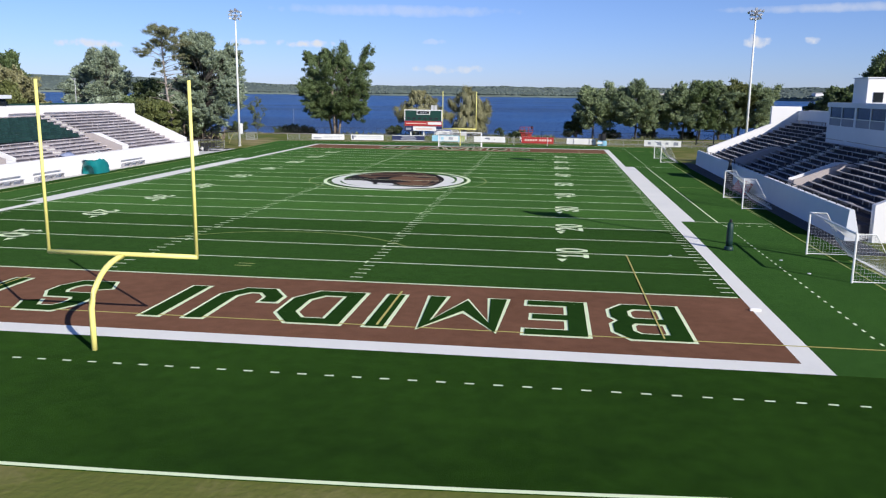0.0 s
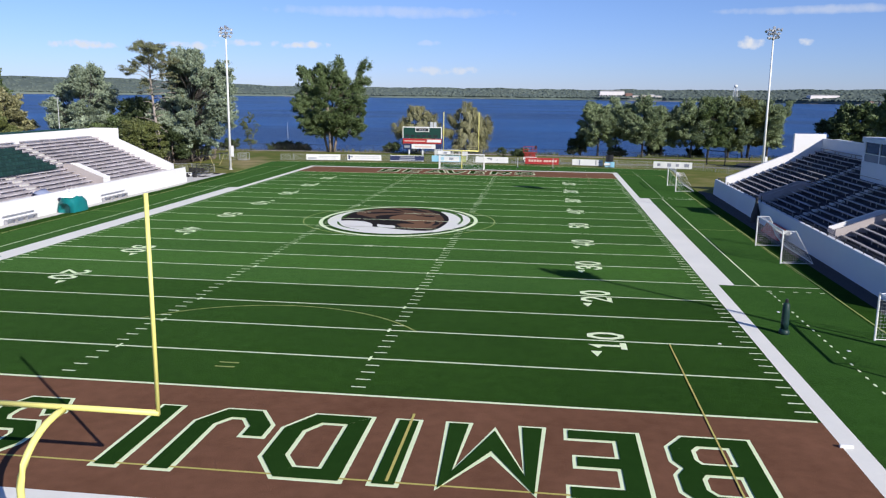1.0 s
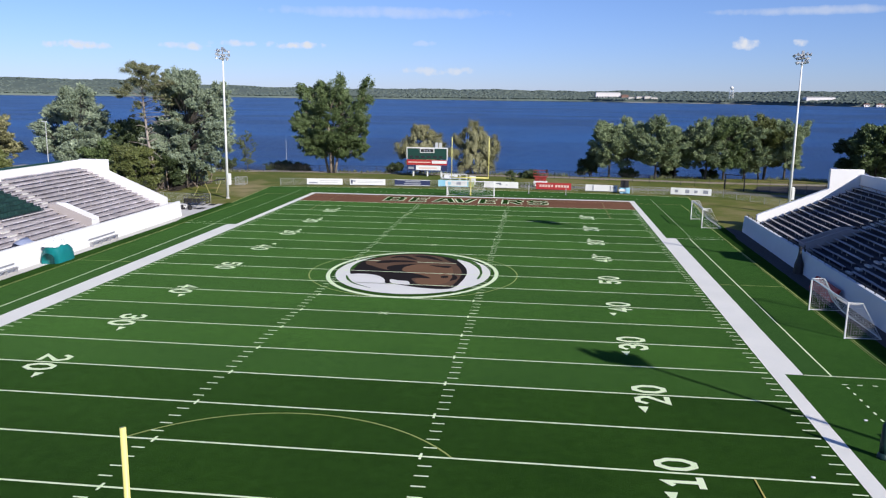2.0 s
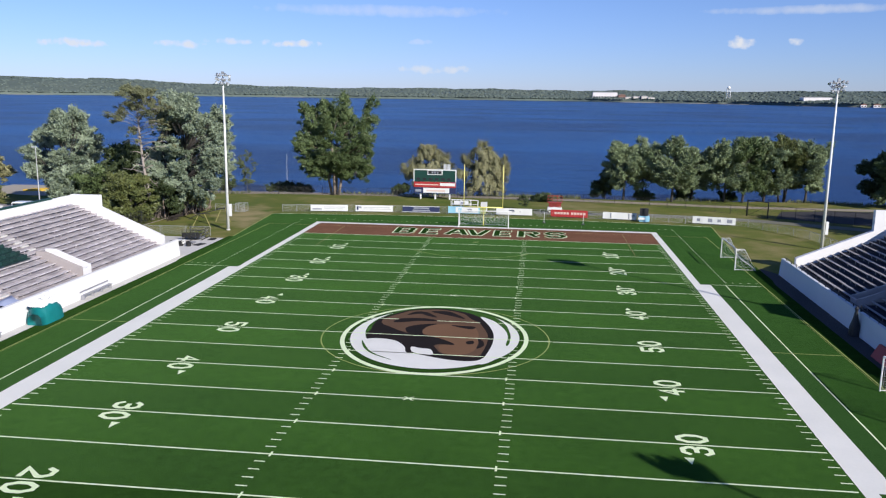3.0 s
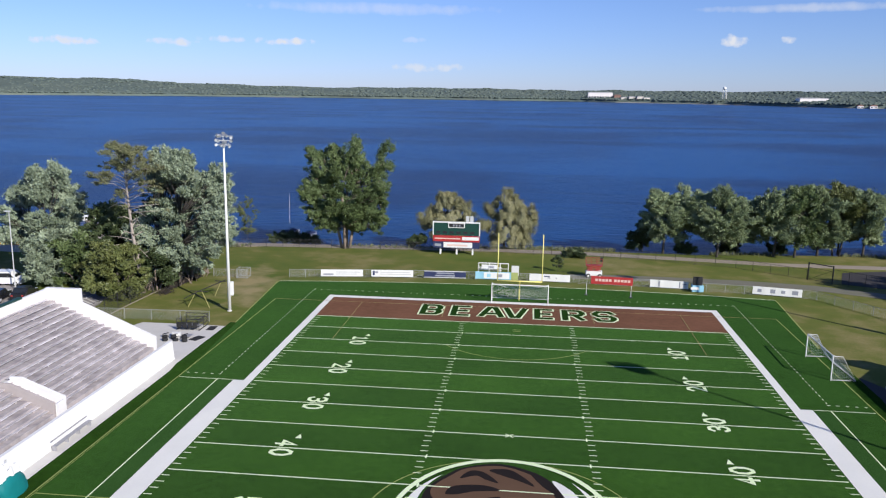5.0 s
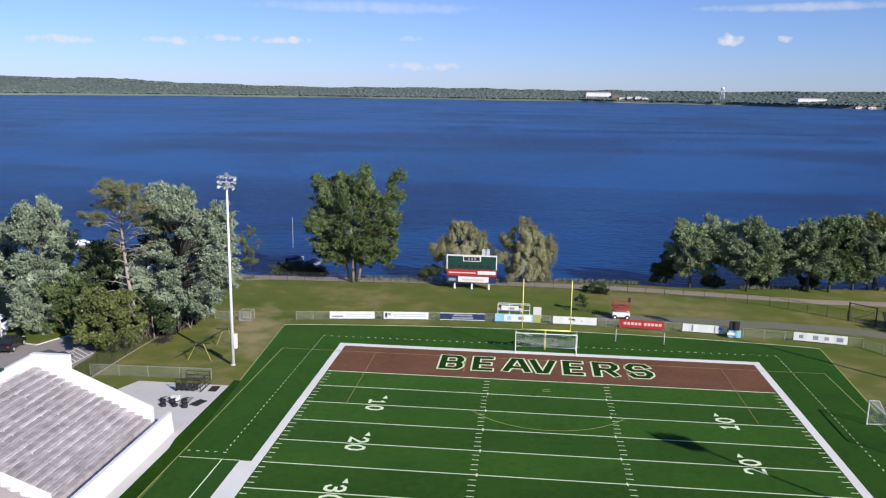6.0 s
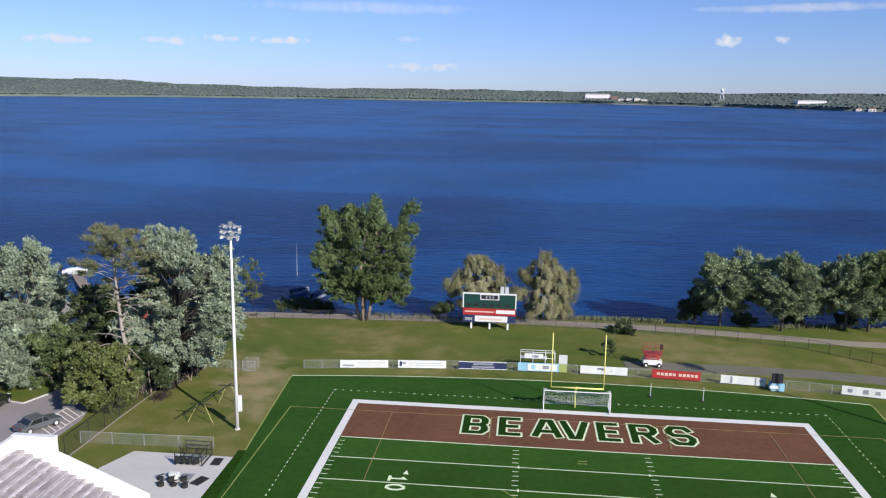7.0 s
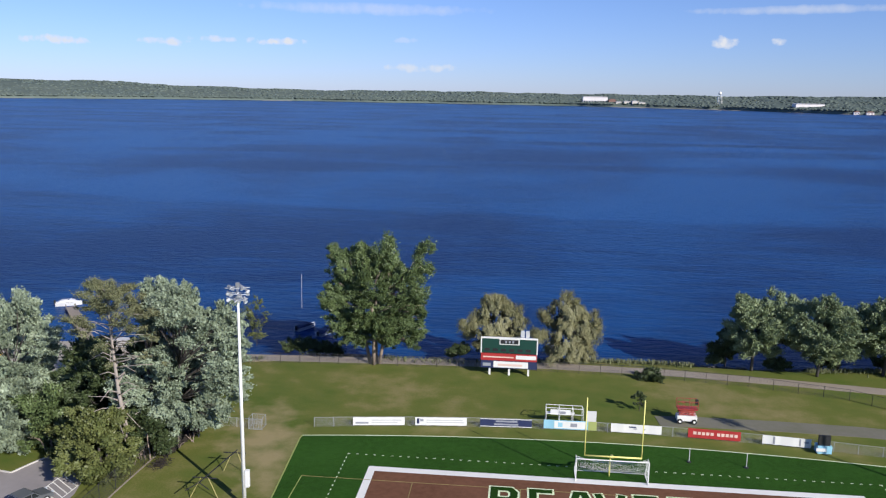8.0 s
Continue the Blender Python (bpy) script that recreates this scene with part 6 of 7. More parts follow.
def old_pine(at):
    """Half-bare pine: long pale trunk, dead side branches and a thin crown at the top."""
    t = thing("tree", (at[0], at[1], -0.03), "half-dead pine with a bare pale trunk and thin crown", "tree")
    x, y = at
    rng = random.Random(5)
    w = Shape().tube([(x, y, -0.3), (x - 0.3, y, 4), (x - 0.9, y, 8), (x - 1.2, y, 12), (x - 1.4, y, 15.5), (x - 1.6, y, 18.6)], 0.29, 9, 0.06)
    for i in range(24):
        z = 4.0 + 8.5 * i / 24 + rng.uniform(-0.3, 0.3)
        a, r = i * 2.4 + rng.uniform(-0.5, 0.5), rng.uniform(1.2, 4.2)
        px = x - 0.09 * z
        bend = rng.uniform(-0.9, 0.8)
        w.tube([(px, y, z), (px + r * 0.5 * math.cos(a), y + r * 0.5 * math.sin(a), z + 0.45), (px + r * math.cos(a + 0.25), y + r * math.sin(a + 0.25), z + bend)], 0.085, 5, 0.02)
    w.obj("trunk", M_bark_grey, t, "pale bare trunk with dead branches", smooth=True)
    lobes, twigs = [], Shape()
    for i in range(40):
        z = 11.2 + 8.0 * (i / 40) ** 0.85
        a = i * 2.4 + rng.uniform(-0.5, 0.5)
        r = rng.uniform(0.9, 4.2) * (1.0 if z < 17 else 0.7)
        cx, cy, cz = x - 0.085 * z + r * math.cos(a) * 1.1 + 0.3, y + r * math.sin(a) * 0.8, z + rng.uniform(-0.3, 0.9)
        twigs.tube([(x - 0.085 * z, y, z - 0.5), ((cx + x - 0.085 * z) / 2, (cy + y) / 2, cz - 0.1), (cx, cy, cz)], 0.06, 5, 0.02)
        g = rng.uniform(0.45, 0.95) * (1.25 if z > 15 else 0.75)
        lobes.append((cx, cy, cz, g, g * 0.9, g * 0.6))
    twigs.obj("branchwork", M_bark_grey, t, "grey dead branches", smooth=True)
    v, f = leaf_cloud(lobes, 30000, 0.085, 7)
    mesh_from("crown", v, f, M_leaf_pine, t, "thin brownish needle crown")


old_pine((-50.0, 98.6))


# ---- far shore: forest, buildings, water tower ----
def far_forest():
    rng = np.random.default_rng(12)
    n = 15000
    x = rng.uniform(-2600, 2600, n)
    depth = rng.random(n) ** 2.2 * 1100 + 6
    fy = np.array([far_shore_y(a) for a in x])
    y = fy + depth
    keep = np.ones(n, bool)
    for dirx, half in ((0.1265, 62), (0.2285, 16)):
        keep &= ~((np.abs(x - (dirx * (y - 15) - 6.5)) < half) & (depth < 45))
    x, y, depth, n = x[keep], y[keep], depth[keep], int(keep.sum())
    z = np.array([land_z(a, b) for a, b in zip(x, y)])
    phi = (1 + 5 ** 0.5) / 2
    ico = np.array([(-1, phi, 0), (1, phi, 0), (-1, -phi, 0), (1, -phi, 0), (0, -1, phi), (0, 1, phi), (0, -1, -phi), (0, 1, -phi), (phi, 0, -1), (phi, 0, 1), (-phi, 0, -1), (-phi, 0, 1)])
    ico /= np.linalg.norm(ico[0])
    tri = np.array([(0, 11, 5), (0, 5, 1), (0, 1, 7), (0, 7, 10), (0, 10, 11), (1, 5, 9), (5, 11, 4), (11, 10, 2), (10, 7, 6), (7, 1, 8), (3, 9, 4), (3, 4, 2), (3, 2, 6), (3, 6, 8), (3, 8, 9), (4, 9, 5), (2, 4, 11), (6, 2, 10), (8, 6, 7), (9, 8, 1)])
    h = rng.uniform(5, 10, n)
    rad = h * rng.uniform(0.45, 0.75, n) * (1 + depth / 1600)
    v = ico[None] * (1 + 0.12 * rng.normal(size=(n, 12, 1)))
    v = v * np.stack([rad * 1.15, rad * 1.15, h * 0.33], axis=1)[:, None] + np.stack([x, y, z + 8 + h * 0.3], axis=1)[:, None]
    f = (tri[None] + 12 * np.arange(n)[:, None, None]).reshape(-1, 3)
    woods = thing("far_woods", (0, 2520, 0), "mixed woods along the far lake shore, haze put into their colour", "woods", kind="stuff")
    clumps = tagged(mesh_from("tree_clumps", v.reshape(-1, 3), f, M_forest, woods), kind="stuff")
    clumps.data.polygons.foreach_set("use_smooth", np.ones(len(f), bool))
    # closed canopy under the single crowns
    xs = np.arange(-2600, 2601, 9.0)
    ds = np.array([0.5, 4, 10, 18, 34, 55, 80, 120, 180, 260, 360, 480, 640, 840, 1100.0])
    cv = []
    for d in ds:
        for a in xs:
            b = far_shore_y(a) + d
            tall = 0.5 if d < 1 else 6.0 if d < 5 else 9.0 if d < 12 else 11.0
            for dirx, half in ((0.1265, 62), (0.2285, 16)):
                if d < 45 and abs(a - (dirx * (b - 15) - 6.5)) < half:
                    tall = 0.3
            cv.append((a, b + rng.uniform(-2, 2), land_z(a, b) + tall + (rng.uniform(-2.5, 2.5) if tall > 5 else 0)))
    nx = len(xs)
    cf = np.array([(r * nx + c, r * nx + c + 1, (r + 1) * nx + c + 1, (r + 1) * nx + c) for r in range(len(ds) - 1) for c in range(nx - 1)])
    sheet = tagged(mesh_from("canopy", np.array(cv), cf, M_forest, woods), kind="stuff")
    sheet.data.polygons.foreach_set("use_smooth", np.ones(len(cf), bool))


far_forest()
beach = Shape()
for i in range(52):
    x0, x1 = -2600 + i * 100, -2500 + i * 100
    if not (300 <= x0 <= 900 or i % 7 == 2):
        continue
    beach.poly([(x0, far_shore_y(x0) - 5, -1.55), (x1, far_shore_y(x1) - 5, -1.55), (x1, far_shore_y(x1) + 9, 0.4), (x0, far_shore_y(x0) + 9, 0.4)])
tagged(beach.obj("far_beach", M_sand), "pale sandy strip on the far shore", "beach", kind="structure")


def far_block(name, dirx, span, setback, h, roof_h, wall, label, windows=0, z_up=0.0):
    """A long building on the far shore, seen side on. dirx: slope x / y from the field."""
    y = far_shore_y(dirx * 2480) + setback
    x = dirx * (y - 15) - 6.5
    b = thing(name, (x, y, 0), label, "building")
    z0 = max(0.0, land_z(x, y)) + z_up
    Shape().box(x - span / 2, x + span / 2, y, y + 40, z0 - 6, z0 + h).obj("wall", wall, b)
    Shape().prism([(x - span / 2 - 1, z0 + h), (x + span / 2 + 1, z0 + h), (x + span / 2 - 6, z0 + h + roof_h), (x - span / 2 + 6, z0 + h + roof_h)], "y", y - 1, y + 41).obj("roof", M_far_brown if roof_h > 3 else M_far_grey, b)
    for i in range(windows):
        wx = x - span / 2 + span * (i + 0.5) / windows
        Shape().box(wx - span / windows * 0.28, wx + span / windows * 0.28, y - 0.6, y + 0.1, z0 + h * 0.12, z0 + h * 0.5).obj("window", M_glass_dark, b)


far_block("far_building", 0.0838, 92, 70, 26, 3, M_far_white, "long white building with a pale roof on the far shore", 9, 2)
far_block("far_building", 0.104, 26, 60, 17, 3.5, M_far_brown, "reddish brick building beside the long white one", 3, 2)
for k, dx in enumerate((0.112, 0.1215, 0.131, 0.139)):
    far_block("far_building", dx, 22, 16 + 3 * (k % 2), 15 + 2 * (k % 3), 1.5, M_far_cream, "cream apartment block on the far shore", 4, 1)
far_block("far_building", 0.332, 84, 70, 17, 2, M_far_white, "low white building on the far shore", 0, 2)
for dx, sp in ((0.060, 20), (0.385, 16), (0.40, 20), (0.42, 14), (-0.02, 14), (0.16, 12), (0.27, 14)):
    far_block("far_house", dx, sp, 10, 5, 3.5, M_far_white, "small white house on the far shore", 2, 0)


def water_tower():
    y = far_shore_y(570) + 40
    x = 0.2285 * (y - 15) - 6.5
    t = thing("water_tower", (x, y, 0), "white water tower on tall legs on the far shore", "water tower")
    for i in range(4):
        a = math.pi / 4 + i * math.pi / 2
        Shape().tube([(x + 11 * math.cos(a), y + 11 * math.sin(a), -2), (x + 7 * math.cos(a), y + 7 * math.sin(a), 49)], 0.7, 6).obj("leg", M_white_metal, t)
    Shape().lathe([(0.8, 47), (4, 49), (6, 52), (6, 54.5), (4, 57.5), (0.8, 59)], x, y, 16).obj("tank", M_white_metal, t, smooth=True)
    Shape().tube([(x, y, -2), (x, y, 44)], 1.1, 8).obj("riser", M_white_metal, t)


water_tower()


# ---- things on and round the field ----
def tackle_dummy(x, y):
    t = thing("tackle_dummy", (x, y, 0), "dark green padded tackling dummy standing on the turf", "tackling dummy")
    Shape().lathe([(0.27, 0.0), (0.28, 0.05), (0.26, 0.16), (0.20, 0.26)], x, y, 16).obj("base", M_dummy, t, smooth=True)
    Shape().lathe([(0.19, 0.26), (0.20, 0.6), (0.185, 1.2), (0.17, 1.55), (0.10, 1.66)], x, y, 16).obj("pad", M_dummy, t, smooth=True)
    Shape().lathe([(0.08, 1.64), (0.09, 1.8), (0.04, 1.86)], x, y, 10).obj("handle", M_black_metal, t)


M_dummy = mat("dummy_vinyl", (0.010, 0.040, 0.034), (0.008, 0.030, 0.028), 0.5, scale=3, big=0.5)
M_yellow_dull = mat("weathered_yellow", (0.40, 0.36, 0.13), (0.30, 0.27, 0.10), 0.6, scale=3, big=0.4)
M_tarp = mat("pale_blue_tarp", (0.36, 0.40, 0.55), (0.26, 0.30, 0.44), 0.5, scale=3, big=0.8)
tackle_dummy(26.3, 12.0)


def pylon(x, y, group="end zone pylons"):
    p = thing("pylon", (x, y, 0), "small white foam pylon lying on its side", "pylon", group)
    Shape().box(x - 0.23, x + 0.23, y - 0.06, y + 0.06, 0.0, 0.13).obj("body", M_white_metal, p, bevel=0.01)


pylon(24.5, -2.2)
for i, (x, y) in enumerate(((28.6, 9.4), (29.1, 6.0), (27.2, 16.4), (22.6, 9.6))):
    d = thing("marker_disc", (x, y, 0), "flat white training disc on the turf", "marker disc", "training discs")
    Shape().lathe([(0.10, 0.008), (0.09, 0.02), (0.04, 0.04)], x, y, 12).obj("disc", M_white_metal, d)


# covered equipment cart beside the west wall
def covered_cart():
    x, y = -33.1, 45.0
    c = thing("equipment_cart", (x, y, 0), "equipment cart under a teal tarp with a crumpled white sheet", "cart")
    hull = Shape()
    secs = [(-1.6, 0.65, 0.95), (-1.2, 0.85, 1.5), (-0.3, 0.92, 1.78), (0.6, 0.90, 1.7), (1.2, 0.8, 1.35), (1.55, 0.6, 0.8)]
    k = 10
    for dy, w, h in secs:
        for j in range(k):
            a = math.pi * j / (k - 1)
            hull.v.append((x + w * math.cos(a) * (1.0 + 0.05 * math.sin(5 * dy + j)), y + dy, 0.03 + h * max(0.0, math.sin(a)) ** 0.55))
    for i in range(len(secs) - 1):
        for j in range(k - 1):
            hull.f.append((i * k + j, i * k + j + 1, (i + 1) * k + j + 1, (i + 1) * k + j))
    hull.f.append(tuple(range(k)))
    hull.f.append(tuple(range((len(secs) - 1) * k + k - 1, (len(secs) - 1) * k - 1, -1)))
    hull.obj("tarp", M_teal, c, "teal tarp cover", smooth=True)
    rng = random.Random(8)
    sheet = Shape()
    for i in range(11):
        for j in range(9):
            edge = i in (0, 10) or j in (0, 8)
            sheet.v.append((x - 0.75 + 0.17 * j + rng.uniform(-0.05, 0.05), y - 1.3 + 0.24 * i + rng.uniform(-0.07, 0.07), 1.5 if edge else 1.86 + rng.uniform(-0.14, 0.26)))
    for i in range(10):
        for j in range(8):
            sheet.f.append((i * 9 + j, i * 9 + j + 1, (i + 1) * 9 + j + 1, (i + 1) * 9 + j))
    sheet.obj("sheet", M_banner, c, "crumpled white sheet")
    for i in range(3):
        Shape().tube([(x - 0.5, y - 0.8 + i * 0.8, 1.6), (x - 0.2, y - 0.6 + i * 0.8, 2.35), (x + 0.45, y - 0.5 + i * 0.8, 1.75)], 0.03, 6).obj("hoop", M_white_metal, c, "bent white pole")
    for dy in (-1.2, 1.2):
        for dx in (-0.6, 0.6):
            Shape().tube([(x + dx - 0.06, y + dy, 0.17), (x + dx + 0.06, y + dy, 0.17)], 0.16, 12).obj("wheel", M_rubber, c)


covered_cart()
heap = thing("folded_tarp", (-35.6, 43.0, 1.0), "crumpled pale blue tarp lying over the wall and benches", "tarp")
hs = Shape()
rng = random.Random(4)
for i in range(7):
    for j in range(5):
        hs.v.append((-36.9 + 0.38 * i, 42.0 + 0.5 * j, (1.05 if i < 4 else 1.95) + rng.uniform(0.0, 0.45) * (0 < i < 6)))
for i in range(6):
    for j in range(4):
        hs.f.append((i * 5 + j, (i + 1) * 5 + j, (i + 1) * 5 + j + 1, i * 5 + j + 1))
hs.obj("cloth", M_tarp, heap, smooth=True)


def players_bench(x, y0, y1):
    b = thing("players_bench", (x, (y0 + y1) / 2, 0), "grey metal players' bench against the white wall", "bench", "players' benches")
    Shape().box(x - 0.18, x + 0.18, y0, y1, 0.42, 0.47).obj("seat", M_bench_metal, b)
    Shape().box(x - 0.30, x - 0.26, y0, y1, 0.70, 0.80).obj("backrest", M_bench_metal, b)
    n = max(2, round((y1 - y0) / 1.6))
    for i in range(n + 1):
        y = y0 + 0.1 + (y1 - y0 - 0.2) * i / n
        Shape().box(x - 0.24, x + 0.10, y - 0.03, y + 0.03, 0.01, 0.42).obj("leg", M_bench_metal, b)


M_bench_metal = mat("bench_metal", (0.42, 0.42, 0.44), (0.30, 0.30, 0.33), 0.5, metal=0.3, scale=3, big=0.4)
for y0, y1 in ((51.8, 56.8), (35.5, 40.0), (29.0, 33.5)):
    players_bench(-33.75, y0, y1)

# steps or ramp edges of the wall opening on the east side
gate = thing("wall_gate", (34.9, 53.2, 0), "dark steel gate with draped net at the stand wall", "gate")
Shape().box(34.93, 35.03, 52.3, 54.0, 0.02, 1.75).obj("gate_leaf", M_black_metal, gate)
Shape().tube([(34.95, 52.2, 0), (34.95, 52.2, 2.5)], 0.05, 8).obj("gate_post", M_black_metal, gate)
Shape().lathe([(0.5, 0.02), (0.42, 0.8), (0.22, 1.5), (0.12, 2.1), (0.16, 2.35), (0.04, 2.5)], 34.4, 51.6, 12).obj("draped_net", M_black_metal, gate, "dark bunched net")


# scissor lift on the gravel track
def scissor_lift(x, y):
    L = thing("scissor_lift", (x, y, 0), "white and red scissor lift parked on the gravel track", "scissor lift")
    Shape().box(x - 1.2, x + 1.2, y - 0.6, y + 0.6, 0.32, 1.0).obj("chassis", M_white_metal, L, "white chassis", bevel=0.05)
    for dx in (-0.85, 0.85):
        for dy in (-0.62, 0.62):
            Shape().tube([(x + dx, y + dy - 0.12, 0.32), (x + dx, y + dy + 0.12, 0.32)], 0.32, 14).obj("wheel", M_rubber, L, "black wheel")
            Shape().tube([(x + dx, y + dy * 1.22 - 0.01, 0.32), (x + dx, y + dy * 1.22 + 0.01, 0.32)], 0.15, 10).obj("hub", M_white_metal, L, "white hub")
    for k in range(3):
        z = 1.05 + k * 0.22
        for dy in (-0.45, 0.45):
            Shape().tube([(x - 1.0, y + dy, z), (x + 1.0, y + dy, z + 0.2)], 0.05, 6).obj("scissor_arm", M_lift_red, L)
            Shape().tube([(x + 1.0, y + dy, z), (x - 1.0, y + dy, z + 0.2)], 0.05, 6).obj("scissor_arm", M_lift_red, L)
    Shape().box(x - 1.2, x + 1.2, y - 0.6, y + 0.6, 1.75, 1.87).obj("platform", M_lift_red, L, "red platform")
    for z in (2.3, 2.85):
        Shape().tube([(x - 1.2, y - 0.6, z), (x + 1.2, y - 0.6, z), (x + 1.2, y + 0.6, z), (x - 1.2, y + 0.6, z), (x - 1.2, y - 0.6, z)], 0.03, 6).obj("guard_rail", M_lift_red, L)
    for dx in (-1.2, -0.4, 0.4, 1.2):
        for dy in (-0.6, 0.6):
            Shape().tube([(x + dx, y + dy, 1.87), (x + dx, y + dy, 2.88)], 0.025, 6).obj("rail_post", M_lift_red, L)
    Shape().box(x + 0.85, x + 1.2, y - 0.5, y - 0.2, 2.5, 3.1).obj("control_box", M_black_metal, L, "black control box", bevel=0.02)


scissor_lift(10.9, 118.4)


# small white aluminium bleacher frame behind the light blue banner
def white_bleacher(x, y):
    b = thing("small_bleacher", (x, y, 0), "small white tubular bleacher standing behind the fence", "bleacher")
    for dx in (0, 1.6, 3.2, 4.4):
        Shape().tube([(x + dx, y, 0), (x + dx, y, 2.2)], 0.04, 6).obj("post", M_white_metal, b)
        Shape().tube([(x + dx, y + 1.8, 0), (x + dx, y + 1.8, 1.9)], 0.04, 6).obj("post", M_white_metal, b)
        Shape().tube([(x + dx, y, 2.2), (x + dx, y + 1.8, 1.9)], 0.03, 6).obj("brace", M_white_metal, b)
    for yy, z in ((0.0, 2.2), (0.0, 1.45), (1.8, 1.9)):
        Shape().tube([(x, y + yy, z), (x + 4.4, y + yy, z)], 0.04, 6).obj("rail", M_white_metal, b)
    for i in range(3):
        Shape().box(x + 0.1, x + 3.4, y + 0.2 + i * 0.5, y + 0.5 + i * 0.5, 1.5 - 0.3 * i, 1.56 - 0.3 * i).obj("plank", M_white_metal, b)
    Shape().box(x + 0.5, x + 2.9, y + 0.02, y + 0.08, 1.35, 2.0).obj("sign_board", M_banner, b, "white board with dark mark")
    Shape().box(x + 1.5, x + 2.3, y - 0.02, y + 0.02, 1.5, 1.8).obj("print", M_grey_print, b)
    Shape().box(x + 4.9, x + 6.0, y + 0.3, y + 0.36, 0.4, 1.9).obj("cage_panel", M_net, b)


white_bleacher(-6.2, 115.2)

# stand with dark board and light blue base at the fence
kiosk = thing("equipment_bin", (24.7, 111.8, 0), "light blue bin with a dark board on top beside the fence", "bin")
Shape().box(23.9, 25.5, 111.2, 112.3, 0.02, 0.95).obj("bin", M_cyan, kiosk, "light blue bin", bevel=0.04)
Shape().box(24.0, 25.3, 111.35, 111.6, 0.95, 2.15).obj("board", M_black_metal, kiosk, "dark board", bevel=0.02)
Shape().box(23.7, 24.8, 111.0, 111.1, 0.4, 0.75).obj("cloth", M_banner, kiosk, "white cloth")

# low training net on two poles at the end of the turf
tnet = thing("training_net", (12, 106.9, 0), "low training net on two pale poles", "training net")
for x, y in ((9.1, 107.2), (15.0, 106.6)):
    Shape().tube([(x, y, 0), (x, y, 1.65)], 0.04, 8).obj("pole", M_net, tnet)
    Shape().lathe([(0.25, 0.0), (0.25, 0.08), (0.05, 0.1)], x, y, 10).obj("foot", M_black_metal, tnet)
Shape().ribbon((9.1, 107.2, 1.62), (15.0, 106.6, 1.62), 0.008).obj("net_tape", M_net, tnet)

# cage box on the lawn
cage = thing("wire_cage", (-40.1, 109.8, 0), "small grey wire mesh cage on the lawn", "cage")
for x in (-40.9, -39.3):
    for y in (109.1, 110.6):
        Shape().tube([(x, y, 0), (x, y, 1.3)], 0.04, 6).obj("post", M_fence, cage)
for z in (0.05, 1.3):
    Shape().tube([(-40.9, 109.1, z), (-39.3, 109.1, z), (-39.3, 110.6, z), (-40.9, 110.6, z), (-40.9, 109.1, z)], 0.03, 6).obj("frame", M_fence, cage)
cw = Shape()
for i in range(9):
    for y in (109.1, 110.6):
        cw.ribbon((-40.9 + 0.2 * i, y, 0), (-40.9 + 0.2 * i, y, 1.3), 0.03)
    for z in (0.15 * i,):
        cw.ribbon((-40.9, 109.1, z), (-39.3, 109.1, z), 0.03)
tagged(cw.obj("wire_mesh", M_fence, cage), kind="stuff")


# swing frame on the western lawn
def climbing_frame():
    c = thing("climbing_frame", (-40, 96, 0), "climbing frame with yellow legs and dark beams on the lawn", "climbing frame")
    for x0, x1, y in ((-41.1, -38.3, 92.7), (-39.9, -37.6, 98.4)):
        xm = (x0 + x1) / 2
        for x in (x0, x1):
            Shape().tube([(x, y, 0), (xm + (x - xm) * 0.25, y + 0.3, 2.05)], 0.045, 8).obj("leg", M_yellow_dull, c, "yellow leg")
        Shape().tube([(xm - 1.2, y + 0.3, 2.0), (xm + 1.2, y + 0.3, 2.0)], 0.06, 8).obj("cross_bar", M_black_metal, c)
    for dx in (0.0,):
        Shape().tube([(-39.8 + dx, 91.9, 2.05), (-38.7 + dx, 99.3, 2.05)], 0.06, 8).obj("beam", M_black_metal, c, "dark overhead beam")
    Shape().tube([(-41.0, 91.4, 1.4), (-39.8, 91.9, 2.05), (-38.7, 91.5, 1.6)], 0.05, 6).obj("arm", M_black_metal, c)


climbing_frame()


# sleds, mats and frames on the concrete pad
def blocking_sled():
    s = thing("blocking_sled", (-36.9, 84.2, 0), "black steel blocking sled frame on the concrete pad", "training sled")
    x0, x1, y0, y1 = -38.2, -35.6, 83.0, 85.6
    for x in (x0, x1):
        Shape().tube([(x, y0, 0.1), (x, y1, 0.1)], 0.06, 6).obj("runner", M_black_metal, s)
        for y in (y0, (y0 + y1) / 2, y1):
            Shape().tube([(x, y, 0.1), (x, y, 1.35)], 0.04, 6).obj("upright", M_black_metal, s)
    for z in (0.55, 0.95, 1.35):
        Shape().tube([(x0, y0, z), (x1, y0, z)], 0.04, 6).obj("rail", M_black_metal, s)
        Shape().tube([(x0, y1, z), (x1, y1, z), (x1, y0, z)], 0.04, 6).obj("rail", M_black_metal, s)
    for i in range(4):
        x = x0 + 0.12 + i * 0.62
        Shape().box(x, x + 0.45, y0 - 0.25, y0 - 0.02, 0.35, 1.0).obj("pad", M_rubber, s, "black pad", bevel=0.05)
    Shape().box(x0 + 0.2, x1 - 0.2, y0 + 0.3, y0 + 1.6, 0.3, 0.38).obj("deck", M_bench_metal, s)
    for i in range(3):
        Shape().tube([(x0 + 0.3 + i * 0.8, y0, 0.2), (x0 + 0.6 + i * 0.8, y1, 1.0)], 0.035, 6).obj("brace", M_black_metal, s)


